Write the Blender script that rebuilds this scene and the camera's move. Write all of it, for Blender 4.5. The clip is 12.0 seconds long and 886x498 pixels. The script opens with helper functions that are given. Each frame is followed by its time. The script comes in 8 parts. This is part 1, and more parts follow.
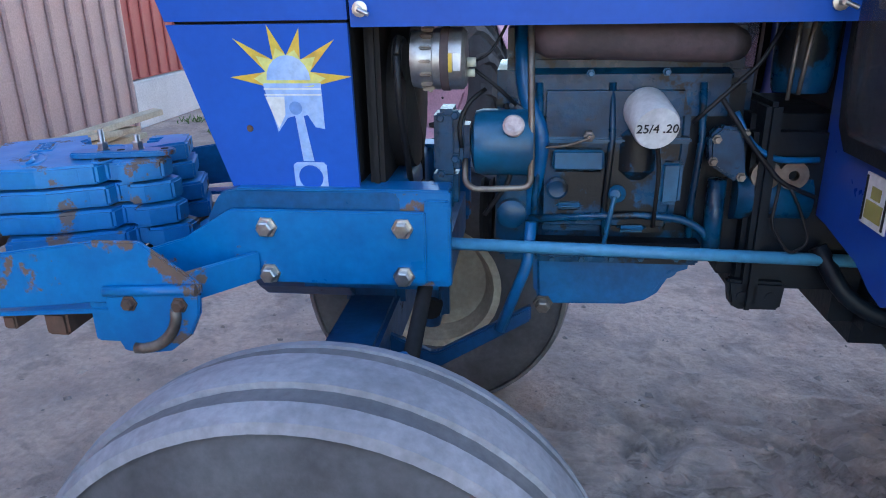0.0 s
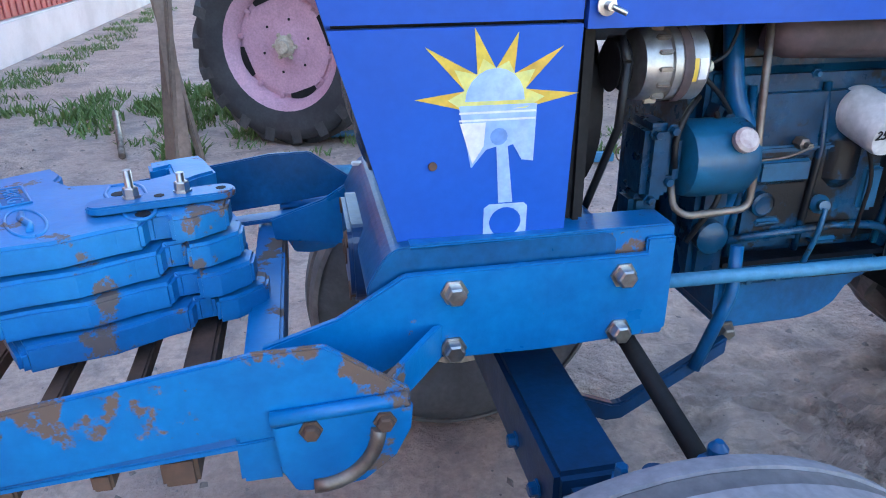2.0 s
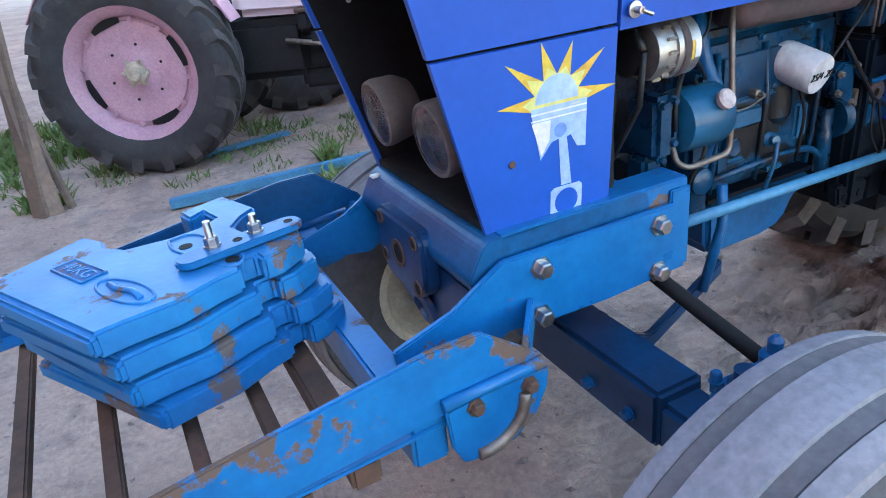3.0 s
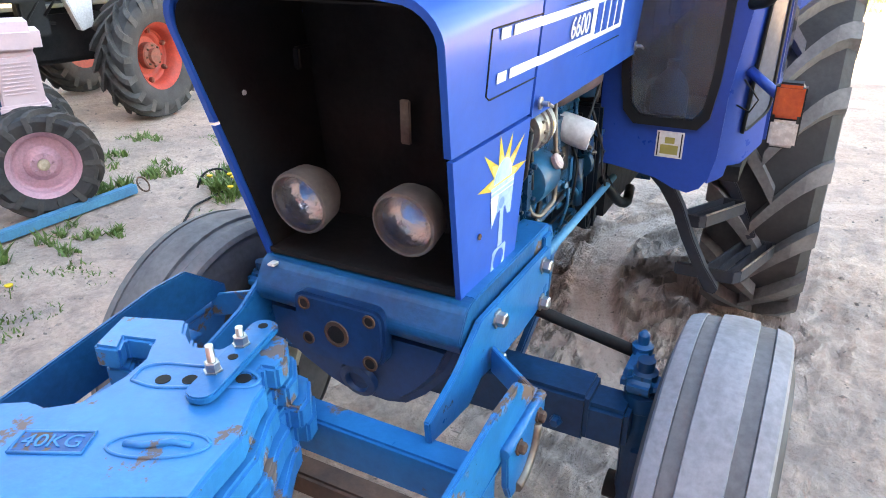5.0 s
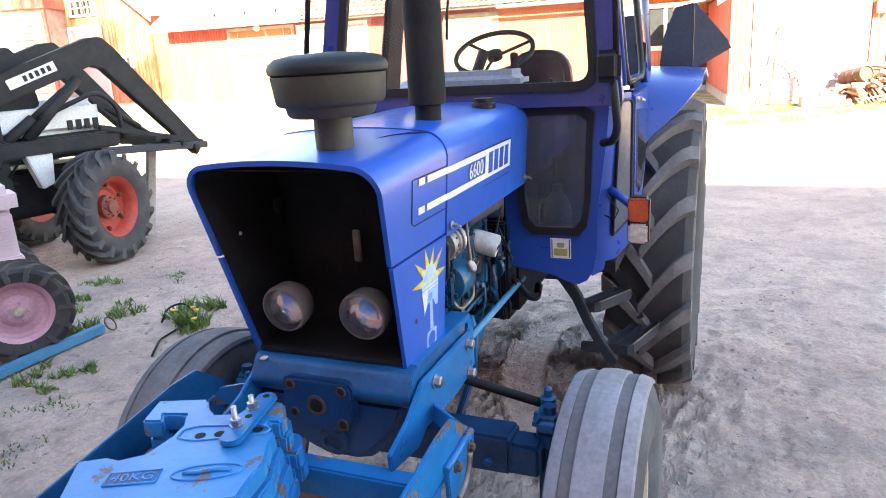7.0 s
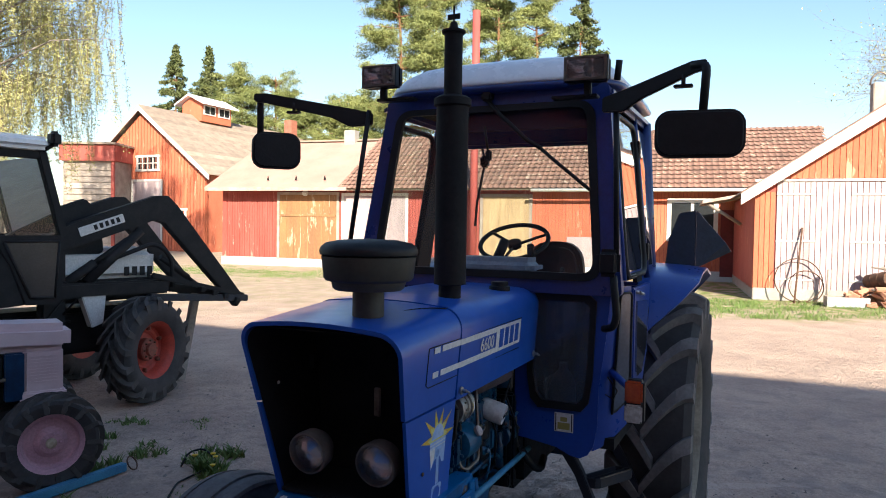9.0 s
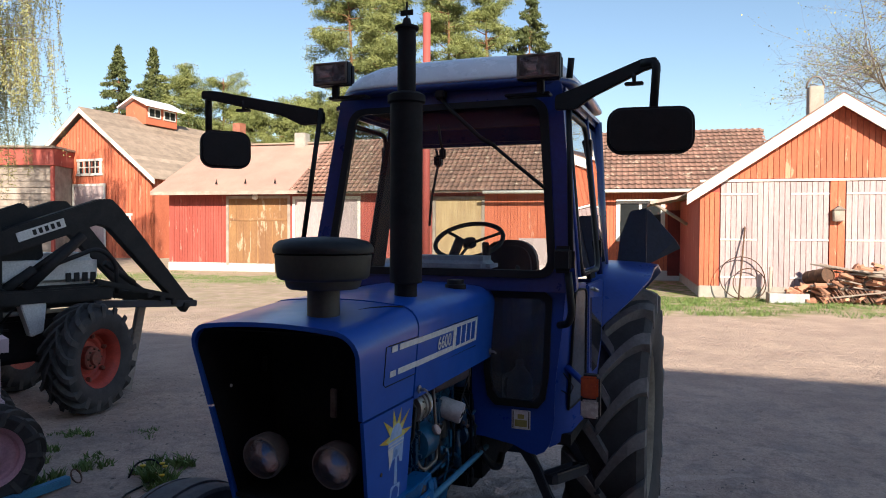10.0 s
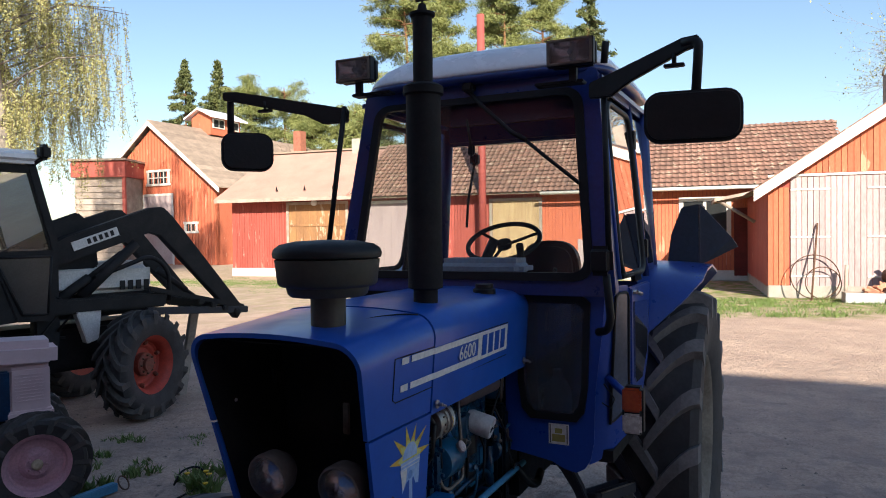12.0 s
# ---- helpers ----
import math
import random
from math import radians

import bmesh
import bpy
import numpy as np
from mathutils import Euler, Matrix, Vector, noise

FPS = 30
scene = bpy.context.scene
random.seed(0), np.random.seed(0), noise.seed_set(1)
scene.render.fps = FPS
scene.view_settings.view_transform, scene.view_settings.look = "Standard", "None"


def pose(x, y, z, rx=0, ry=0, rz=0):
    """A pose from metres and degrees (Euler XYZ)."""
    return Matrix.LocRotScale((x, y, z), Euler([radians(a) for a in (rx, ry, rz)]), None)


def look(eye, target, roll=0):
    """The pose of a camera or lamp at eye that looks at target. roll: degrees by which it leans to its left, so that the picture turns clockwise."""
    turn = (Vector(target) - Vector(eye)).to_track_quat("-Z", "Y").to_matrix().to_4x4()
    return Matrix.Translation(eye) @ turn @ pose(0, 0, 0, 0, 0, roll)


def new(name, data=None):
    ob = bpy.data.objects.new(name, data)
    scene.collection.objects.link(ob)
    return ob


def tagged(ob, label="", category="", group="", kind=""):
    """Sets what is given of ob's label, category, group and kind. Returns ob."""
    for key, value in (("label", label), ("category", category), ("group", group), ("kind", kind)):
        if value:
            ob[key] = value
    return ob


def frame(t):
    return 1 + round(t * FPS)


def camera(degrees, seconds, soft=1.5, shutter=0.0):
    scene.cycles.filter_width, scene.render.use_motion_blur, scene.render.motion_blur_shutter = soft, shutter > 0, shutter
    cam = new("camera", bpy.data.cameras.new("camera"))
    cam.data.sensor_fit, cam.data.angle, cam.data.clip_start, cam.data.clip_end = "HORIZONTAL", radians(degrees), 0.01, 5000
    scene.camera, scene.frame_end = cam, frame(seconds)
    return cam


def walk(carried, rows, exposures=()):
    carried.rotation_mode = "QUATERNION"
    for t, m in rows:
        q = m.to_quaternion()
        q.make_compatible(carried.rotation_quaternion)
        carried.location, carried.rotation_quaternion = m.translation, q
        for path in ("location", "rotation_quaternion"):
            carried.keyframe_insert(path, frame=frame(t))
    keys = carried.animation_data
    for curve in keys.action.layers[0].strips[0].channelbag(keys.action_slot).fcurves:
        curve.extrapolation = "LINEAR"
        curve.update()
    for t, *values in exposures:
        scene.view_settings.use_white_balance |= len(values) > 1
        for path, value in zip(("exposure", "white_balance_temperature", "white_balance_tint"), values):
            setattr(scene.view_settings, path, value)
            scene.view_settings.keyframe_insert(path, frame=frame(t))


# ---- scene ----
cam = camera(64.6, 12.0, 1.0)
PATH = [
    (0, (0.381, -1.561, 1.405), (0.153, 0.305, 0.722), -1.0),
    (0.5, (0.238, -1.553, 1.419), (0.135, 0.279, 0.623), 1.2),
    (1, (0.052, -1.51, 1.416), (0.213, 0.308, 0.597), 3.0),
    (1.5, (-0.105, -1.366, 1.426), (0.2, 0.401, 0.54), 3.7),
    (2, (-0.326, -1.208, 1.468), (0.02, 0.587, 0.656), -0.5),
    (2.5, (-0.548, -1.206, 1.495), (-0.061, 0.56, 0.692), -2.2),
    (2.7, (-0.637, -1.238, 1.527), (-0.04, 0.48, 0.693), -4.5),
    (4.3, (-1.075, -0.791, 1.661), (0.267, 0.395, 0.77), -1.5),
    (4.5, (-1.162, -0.751, 1.687), (0.279, 0.285, 0.765), -0.2),
    (5, (-1.304, -0.773, 1.735), (0.295, 0.073, 0.881), -0.4),
    (5.5, (-1.415, -0.899, 1.757), (0.168, 0.055, 0.992), -2.1),
    (6, (-1.54, -0.924, 1.79), (0.088, -0.007, 1.075), -3.9),
    (6.5, (-1.698, -0.952, 1.841), (0.026, -0.172, 1.192), -4.6),
    (6.7, (-1.737, -0.978, 1.862), (0.017, -0.22, 1.272), -4.1),
    (8.3, (-2.068, -1.252, 1.892), (-0.265, -0.45, 1.565), 1.2),
    (8.5, (-2.073, -1.24, 1.919), (-0.263, -0.42, 1.693), 2.3),
    (9, (-2.098, -1.203, 1.935), (-0.283, -0.364, 1.875), 0.9),
    (9.5, (-2.091, -1.186, 1.919), (-0.251, -0.403, 1.87), 0.2),
    (10, (-2.083, -1.185, 1.915), (-0.216, -0.47, 1.865), 0.3),
    (10.5, (-2.072, -1.189, 1.907), (-0.2, -0.487, 1.854), -0.4),
    (11, (-1.995, -1.208, 1.895), (-0.148, -0.455, 1.741), 0.7),
    (11.5, (-1.932, -1.249, 1.914), (-0.125, -0.396, 1.822), -3.1),
    (12, (-1.853, -1.239, 1.908), (-0.055, -0.366, 1.867), -0.7),
]
EXPOSURES = [(0, 3.4, 6300, 9), (0.4, 3.6, 6400, 9), (1.0, 3.9, 6500, 9), (1.5, 3.85, 6450, 8), (2.5, 3.75, 6400, 8), (3.0, 3.9, 6900, 6), (4.5, 4.3, 8300, 4), (5.0, 4.45, 8400, 4), (5.5, 4.38, 8400, 4), (6.0, 4.3, 8000, 6), (6.5, 4.2, 7900, 8), (6.7, 4.1, 7800, 8), (8.3, 2.7, 6250, 8), (8.6, 2.24, 6150, 8), (9.0, 1.55, 6400, 6), (9.4, 1.1, 6450, 8), (12, 1.24, 6450, 8)]
walk(cam, [(t, look(eye, target, roll)) for t, eye, target, roll in PATH], EXPOSURES)

# ---- light ----
SUN_AZ, SUN_EL = radians(33), radians(28)     # the way the light travels over the ground, and its height
world = bpy.data.worlds.new("sky")
scene.world = world
world.use_nodes = True
wn, wl = world.node_tree.nodes, world.node_tree.links
sky = wn.new("ShaderNodeTexSky")
sky.sky_type, sky.sun_disc, sky.sun_elevation = "NISHITA", False, SUN_EL
sky.sun_rotation = math.atan2(-math.cos(SUN_AZ), -math.sin(SUN_AZ))
sky.air_density, sky.dust_density, sky.ozone_density = 1.0, 0.6, 1.2
wl.new(sky.outputs[0], wn["Background"].inputs[0])
wn["Background"].inputs[1].default_value = 0.08
sun_data = bpy.data.lights.new("sun", "SUN")
sun_data.energy, sun_data.angle, sun_data.color = 5.0, radians(0.6), (1.0, 0.86, 0.68)
sun = new("sun", sun_data)
LIGHT = Vector((math.cos(SUN_AZ) * math.cos(SUN_EL), math.sin(SUN_AZ) * math.cos(SUN_EL), -math.sin(SUN_EL)))
sun.matrix_world = look((0, 0, 30), Vector((0, 0, 30)) + LIGHT)


# ---- materials ----
def mat(name, base, other=None, rough=0.6, metal=0.0, scale=4.0, detail=60.0, bump=0.15, depth=0.01,
        worn=None, worn_at=0.66, worn_scale=6.0, worn_rough=0.85, each=0.0, coat=0.0, stretch=(1, 1, 1), grainy=0.35, shine=0.5):
    """Paint, soil, wood, metal: two colours in soft patches, fine grain, relief, and worn spots of a third colour."""
    m = bpy.data.materials.new(name)
    m.use_nodes = True
    n, l = m.node_tree.nodes, m.node_tree.links
    b = n["Principled BSDF"]
    b.inputs["Roughness"].default_value, b.inputs["Metallic"].default_value = rough, metal
    b.inputs["Coat Weight"].default_value = coat
    b.inputs["Coat Roughness"].default_value = 0.25
    b.inputs["Specular IOR Level"].default_value = shine
    tc = n.new("ShaderNodeTexCoord")
    mp = n.new("ShaderNodeMapping")
    mp.inputs["Scale"].default_value = stretch
    l.new(tc.outputs["Object"], mp.inputs[0])
    if each:
        oi = n.new("ShaderNodeObjectInfo")
        sh = n.new("ShaderNodeVectorMath")
        sh.operation = "MULTIPLY_ADD"
        l.new(oi.outputs["Random"], sh.inputs[0])
        sh.inputs[1].default_value = (37, 53, 71)
        l.new(mp.outputs[0], sh.inputs[2])
        vec = sh.outputs[0]
    else:
        vec = mp.outputs[0]

    def noise_tex(s, d=4.0, r=0.6):
        t = n.new("ShaderNodeTexNoise")
        t.inputs["Scale"].default_value, t.inputs["Detail"].default_value, t.inputs["Roughness"].default_value = s, d, r
        l.new(vec, t.inputs["Vector"])
        return t.outputs[0]

    def ramp(src, lo, hi):
        r = n.new("ShaderNodeMapRange")
        r.inputs[1].default_value, r.inputs[2].default_value = lo, hi
        l.new(src, r.inputs[0])
        return r.outputs[0]

    def mix(f, a, c):
        x = n.new("ShaderNodeMix")
        x.data_type = "RGBA"
        l.new(f, x.inputs[0])
        for v, k in ((a, 6), (c, 7)):
            if isinstance(v, tuple):
                x.inputs[k].default_value = (*v, 1)
            else:
                l.new(v, x.inputs[k])
        return x.outputs[2]

    other = other or tuple(c * 0.7 for c in base)
    col = mix(ramp(noise_tex(scale), 0.35, 0.65), base, other)
    grain = noise_tex(detail, 3.0)
    dark = n.new("ShaderNodeMix")
    dark.data_type, dark.blend_type = "RGBA", "MULTIPLY"
    dark.inputs[0].default_value = grainy
    l.new(col, dark.inputs[6])
    l.new(ramp(grain, 0.2, 0.75), dark.inputs[7])
    col = dark.outputs[2]
    if each:
        hsv = n.new("ShaderNodeHueSaturation")
        l.new(ramp(oi.outputs["Random"], 0, 1), hsv.inputs["Value"])
        hsv.inputs["Value"].default_value = 1
        rr = n.new("ShaderNodeMapRange")
        rr.inputs[3].default_value, rr.inputs[4].default_value = 1 - each, 1 + each
        l.new(oi.outputs["Random"], rr.inputs[0])
        l.new(rr.outputs[0], hsv.inputs["Value"])
        l.new(col, hsv.inputs["Color"])
        col = hsv.outputs[0]
    rough_src = n.new("ShaderNodeMapRange")
    rough_src.inputs[3].default_value, rough_src.inputs[4].default_value = max(rough - 0.12, 0.03), min(rough + 0.15, 1)
    l.new(noise_tex(scale * 3), rough_src.inputs[0])
    rough_out = rough_src.outputs[0]
    if worn:
        w = ramp(noise_tex(worn_scale, 6.0, 0.7), worn_at, worn_at + 0.03)
        col = mix(w, col, worn)
        rm = n.new("ShaderNodeMix")
        l.new(w, rm.inputs[0])
        l.new(rough_out, rm.inputs[2])
        rm.inputs[3].default_value = worn_rough
        rough_out = rm.outputs[0]
    l.new(col, b.inputs["Base Color"])
    l.new(rough_out, b.inputs["Roughness"])
    if bump:
        bp = n.new("ShaderNodeBump")
        bp.inputs["Strength"].default_value, bp.inputs["Distance"].default_value = bump, depth
        l.new(grain, bp.inputs["Height"])
        l.new(bp.outputs[0], b.inputs["Normal"])
    return m


def glass(name, tint, rough=0.02, dust=0.0, film=(0.16, 0.17, 0.19)):
    m = bpy.data.materials.new(name)
    m.use_nodes = True
    n, l = m.node_tree.nodes, m.node_tree.links
    out = n["Material Output"]
    tr, gl, mx, fr = n.new("ShaderNodeBsdfTransparent"), n.new("ShaderNodeBsdfGlossy"), n.new("ShaderNodeMixShader"), n.new("ShaderNodeFresnel")
    tr.inputs[0].default_value = (*tint, 1)
    gl.inputs["Roughness"].default_value = rough
    fr.inputs[0].default_value = 1.5
    l.new(fr.outputs[0], mx.inputs[0])
    if dust:
        df, dm = n.new("ShaderNodeBsdfDiffuse"), n.new("ShaderNodeMixShader")
        df.inputs[0].default_value = (*film, 1)
        dm.inputs[0].default_value = dust
        l.new(tr.outputs[0], dm.inputs[1])
        l.new(df.outputs[0], dm.inputs[2])
        l.new(dm.outputs[0], mx.inputs[1])
    else:
        l.new(tr.outputs[0], mx.inputs[1])
    l.new(gl.outputs[0], mx.inputs[2])
    l.new(mx.outputs[0], out.inputs[0])
    return m


RUST = (0.12, 0.055, 0.03)
M_HOOD = mat("hood paint", (0.014, 0.098, 0.47), (0.014, 0.078, 0.385), rough=0.35, scale=2.5, bump=0.012, coat=0.25, grainy=0.12, shine=0.25)
M_HOOD.node_tree.nodes["Principled BSDF"].inputs["Coat Roughness"].default_value = 0.12
M_FRAMEB = mat("front plate paint", (0.003, 0.165, 0.43), (0.003, 0.11, 0.32), rough=0.30, scale=5, bump=0.06, grainy=0.2, shine=0.35, worn=(0.15, 0.07, 0.05), worn_at=0.635, worn_scale=8)
M_TEAL = mat("pump paint", (0.006, 0.105, 0.22), (0.005, 0.055, 0.12), rough=0.35, scale=10, bump=0.15, depth=0.003, worn=(0.015, 0.02, 0.025), worn_at=0.62, worn_scale=9)
M_CABFRAME = mat("dark cab frame paint", (0.010, 0.036, 0.22), (0.010, 0.028, 0.15), rough=0.3, scale=2.5, bump=0.02, coat=0.3)
M_LAMPGLASS = mat("ribbed lamp glass", (0.46, 0.47, 0.50), (0.30, 0.30, 0.33), rough=0.2, scale=14, bump=0.2, depth=0.004, coat=0.5)
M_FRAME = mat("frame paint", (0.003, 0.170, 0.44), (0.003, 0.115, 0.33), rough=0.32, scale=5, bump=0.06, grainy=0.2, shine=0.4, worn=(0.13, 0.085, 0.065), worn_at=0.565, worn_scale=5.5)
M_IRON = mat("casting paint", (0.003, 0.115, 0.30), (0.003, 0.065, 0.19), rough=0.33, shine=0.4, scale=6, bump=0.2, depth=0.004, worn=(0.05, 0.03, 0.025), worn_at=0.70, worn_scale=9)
M_WEIGHT = mat("weight paint", (0.010, 0.205, 0.50), (0.010, 0.145, 0.40), rough=0.36, grainy=0.2, scale=5, bump=0.15, depth=0.004, worn=(0.15, 0.11, 0.10), worn_at=0.575, worn_scale=8)
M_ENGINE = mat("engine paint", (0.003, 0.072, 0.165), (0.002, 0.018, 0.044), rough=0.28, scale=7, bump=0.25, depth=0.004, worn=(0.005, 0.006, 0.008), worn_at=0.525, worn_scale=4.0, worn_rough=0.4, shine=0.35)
# near black casting: shade under and between the engine parts is in the colour
M_SHADEBLACK = mat("shaded black blue casting", (0.004, 0.010, 0.018), (0.003, 0.004, 0.006), rough=0.45, shine=0.2, scale=7, bump=0.25, depth=0.004)
M_PAD = mat("dark casting paint", (0.006, 0.055, 0.18), (0.006, 0.035, 0.11), rough=0.35, scale=6, bump=0.15, depth=0.003, worn=(0.05, 0.03, 0.03), worn_at=0.66, worn_scale=12)
M_AXLE = mat("axle paint", (0.004, 0.058, 0.155), (0.004, 0.028, 0.08), rough=0.38, shine=0.4, scale=6, bump=0.15, depth=0.004, worn=(0.03, 0.02, 0.018), worn_at=0.66, worn_scale=8)
M_STEP = mat("worn step steel", (0.02, 0.027, 0.048), (0.034, 0.035, 0.042), rough=0.5, metal=0.3, scale=8, bump=0.15, depth=0.003)
M_PLATE = mat("blue recess with rust", (0.02, 0.12, 0.34), (0.02, 0.09, 0.27), rough=0.6, scale=9, bump=0.2, depth=0.003, worn=(0.13, 0.08, 0.06), worn_at=0.53, worn_scale=12)
M_CAB = mat("cab paint", (0.012, 0.06, 0.34), (0.012, 0.048, 0.27), rough=0.3, scale=2.5, bump=0.015, coat=0.25, grainy=0.15, shine=0.4)
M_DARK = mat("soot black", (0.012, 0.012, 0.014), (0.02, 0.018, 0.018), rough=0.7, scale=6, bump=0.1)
M_NOSESHADE = mat("nose shade black", (0.020, 0.019, 0.021), (0.011, 0.011, 0.012), rough=0.85, shine=0.2, scale=4, bump=0.15)
M_BLACK = mat("black plastic", (0.014, 0.014, 0.016), rough=0.5, scale=6, bump=0.1)
M_RUBBER = mat("dusty tyre rubber", (0.115, 0.115, 0.125), (0.06, 0.058, 0.064), rough=0.85, scale=5, bump=0.2, depth=0.004)
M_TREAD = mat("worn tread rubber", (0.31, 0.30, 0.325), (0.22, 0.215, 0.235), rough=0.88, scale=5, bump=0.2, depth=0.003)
M_GROOVE = mat("groove rubber", (0.17, 0.16, 0.165), (0.12, 0.115, 0.12), rough=0.9, scale=5, bump=0.2, depth=0.003)
M_CARCASS = mat("dark tyre rubber", (0.055, 0.054, 0.058), (0.032, 0.031, 0.034), rough=0.8, scale=5, bump=0.2, depth=0.004)
M_LUGDARK = mat("muddy dark lug rubber", (0.085, 0.08, 0.08), (0.045, 0.043, 0.044), rough=0.8, scale=6, bump=0.2, depth=0.004)
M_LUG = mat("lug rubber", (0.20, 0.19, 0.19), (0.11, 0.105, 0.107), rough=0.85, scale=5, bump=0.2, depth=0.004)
M_STEEL = mat("zinc steel", (0.62, 0.6, 0.57), (0.45, 0.42, 0.4), rough=0.32, metal=1.0, scale=20, bump=0.1, depth=0.002)
M_OLDSTEEL = mat("grimy steel", (0.30, 0.26, 0.22), (0.16, 0.12, 0.10), rough=0.5, metal=0.7, scale=14, bump=0.2, depth=0.003)
M_RUST = mat("rusty steel", (0.15, 0.075, 0.045), (0.08, 0.045, 0.032), rough=0.85, scale=9, bump=0.3, depth=0.004)
M_WHITE = mat("white paint", (0.78, 0.78, 0.77), (0.70, 0.70, 0.69), rough=0.5, scale=6, bump=0.03)
M_LENS = glass("lamp glass", (0.92, 0.94, 0.98), 0.05, 0.07, (0.55, 0.53, 0.55))
M_REFLECT = mat("lamp reflector", (0.92, 0.90, 0.87), (0.80, 0.76, 0.72), rough=0.14, metal=1.0, scale=12, detail=30, bump=0.5, depth=0.006, grainy=0.1)
M_GLASS = glass("cab glass", (0.86, 0.90, 0.90), 0.02, 0.07)
M_SMOKE = glass("smoky lower glass", (0.55, 0.58, 0.63), 0.06, 0.24)
M_DUSTY = mat("dusty window", (0.04, 0.043, 0.05), (0.028, 0.03, 0.036), rough=0.2, scale=3, bump=0.0, coat=0.2, shine=0.3)
M_PANE = mat("dusty corner pane", (0.07, 0.09, 0.14), (0.05, 0.065, 0.10), rough=0.18, scale=4, bump=0.0, coat=0.5)
M_ROOF = mat("pale roof paint", (0.86, 0.89, 0.93), (0.80, 0.83, 0.88), rough=0.25, scale=3, bump=0.0, coat=0.5, grainy=0.06)
M_AMBER = mat("amber lens", (0.50, 0.075, 0.012), (0.38, 0.05, 0.012), rough=0.2, scale=20, bump=0.1, coat=0.5)
M_CLEAR = mat("clear lens", (0.55, 0.5, 0.45), (0.45, 0.4, 0.36), rough=0.25, scale=20, bump=0.1, coat=0.5)
M_YELLOW = mat("yellow spray paint", (0.76, 0.56, 0.06), (0.68, 0.40, 0.05), rough=0.5, scale=14, bump=0.02)
M_PALE = mat("pale blue spray paint", (0.45, 0.60, 0.85), (0.28, 0.45, 0.80), rough=0.5, scale=10, bump=0.02)
M_GLOW = mat("mid blue spray paint", (0.20, 0.36, 0.72), (0.14, 0.28, 0.62), rough=0.5, scale=10, bump=0.02)
M_PINKHOOD = mat("bleached pink paint", (0.68, 0.54, 0.56), (0.60, 0.46, 0.49), rough=0.45, scale=3, bump=0.02, grainy=0.08)
M_PINK = mat("faded pink paint", (0.62, 0.36, 0.43), (0.52, 0.30, 0.37), rough=0.55, scale=6, bump=0.05)
M_REDRIM = mat("red rim paint", (0.52, 0.062, 0.035), (0.36, 0.045, 0.03), rough=0.55, scale=8, bump=0.05)
M_LOADER = mat("black loader paint", (0.018, 0.019, 0.022), (0.028, 0.028, 0.030), rough=0.6, scale=6, bump=0.05)
M_BEAM = mat("light blue beam paint", (0.06, 0.28, 0.48), (0.05, 0.22, 0.40), rough=0.5, scale=6, bump=0.1, worn=(0.2, 0.12, 0.08), worn_at=0.66)
M_BROWN = mat("heat browned manifold", (0.11, 0.07, 0.075), (0.07, 0.05, 0.05), rough=0.8, scale=12, bump=0.3, depth=0.004)
M_ALU = mat("cast aluminium", (0.52, 0.50, 0.47), (0.36, 0.34, 0.32), rough=0.42, metal=0.85, scale=16, bump=0.15, depth=0.002)
M_PALEWOOD = mat("pale sawn wood", (0.62, 0.52, 0.38), (0.50, 0.40, 0.28), rough=0.85, scale=6, bump=0.3, depth=0.004, each=0.2)
M_REDWALL = mat("red ochre boards", (0.57, 0.165, 0.09), (0.48, 0.13, 0.072), rough=0.85, scale=0.9, detail=30, bump=0.2, each=0.12, stretch=(1, 1, 0.25), worn=(0.58, 0.27, 0.18), worn_at=0.6, worn_scale=2.2)
M_DKRED = mat("deep red boards", (0.45, 0.105, 0.085), (0.36, 0.075, 0.06), rough=0.85, scale=1.5, detail=30, bump=0.2, each=0.1, stretch=(1, 1, 0.2), worn=(0.52, 0.23, 0.19), worn_at=0.61, worn_scale=3.5)
M_PINKWALL = mat("pink ribbed metal", (0.50, 0.33, 0.30), (0.46, 0.30, 0.275), rough=0.6, scale=1.5, bump=0.03)
M_REDMETAL = mat("red ribbed metal", (0.42, 0.09, 0.08), (0.38, 0.08, 0.07), rough=0.6, scale=1.5, bump=0.03)
M_PLINTH = mat("limewashed plinth", (0.66, 0.64, 0.64), (0.52, 0.50, 0.50), rough=0.9, scale=1.2, bump=0.3, worn=(0.35, 0.3, 0.27), worn_at=0.68, worn_scale=2)
M_GREYDOOR = mat("weathered pink boards", (0.50, 0.40, 0.42), (0.40, 0.315, 0.335), rough=0.9, scale=1.2, detail=30, bump=0.25, each=0.08, stretch=(1, 1, 0.2))
M_OCHRE = mat("weathered ochre boards", (0.36, 0.195, 0.085), (0.24, 0.125, 0.065), rough=0.85, scale=1.0, detail=30, bump=0.2, each=0.12, stretch=(1, 1, 0.3), worn=(0.40, 0.31, 0.22), worn_at=0.58, worn_scale=2.4)
M_OLDPOST = mat("weathered brown post", (0.27, 0.20, 0.155), (0.17, 0.125, 0.10), rough=0.9, scale=3, detail=30, bump=0.4, each=0.2)
M_GREYWOOD = mat("grey weathered boards", (0.42, 0.36, 0.32), (0.28, 0.23, 0.2), rough=0.9, scale=2, detail=30, bump=0.3, each=0.2)
M_TRIM = mat("white trim paint", (0.80, 0.78, 0.75), (0.70, 0.68, 0.65), rough=0.7, scale=3, bump=0.05, each=0.05)
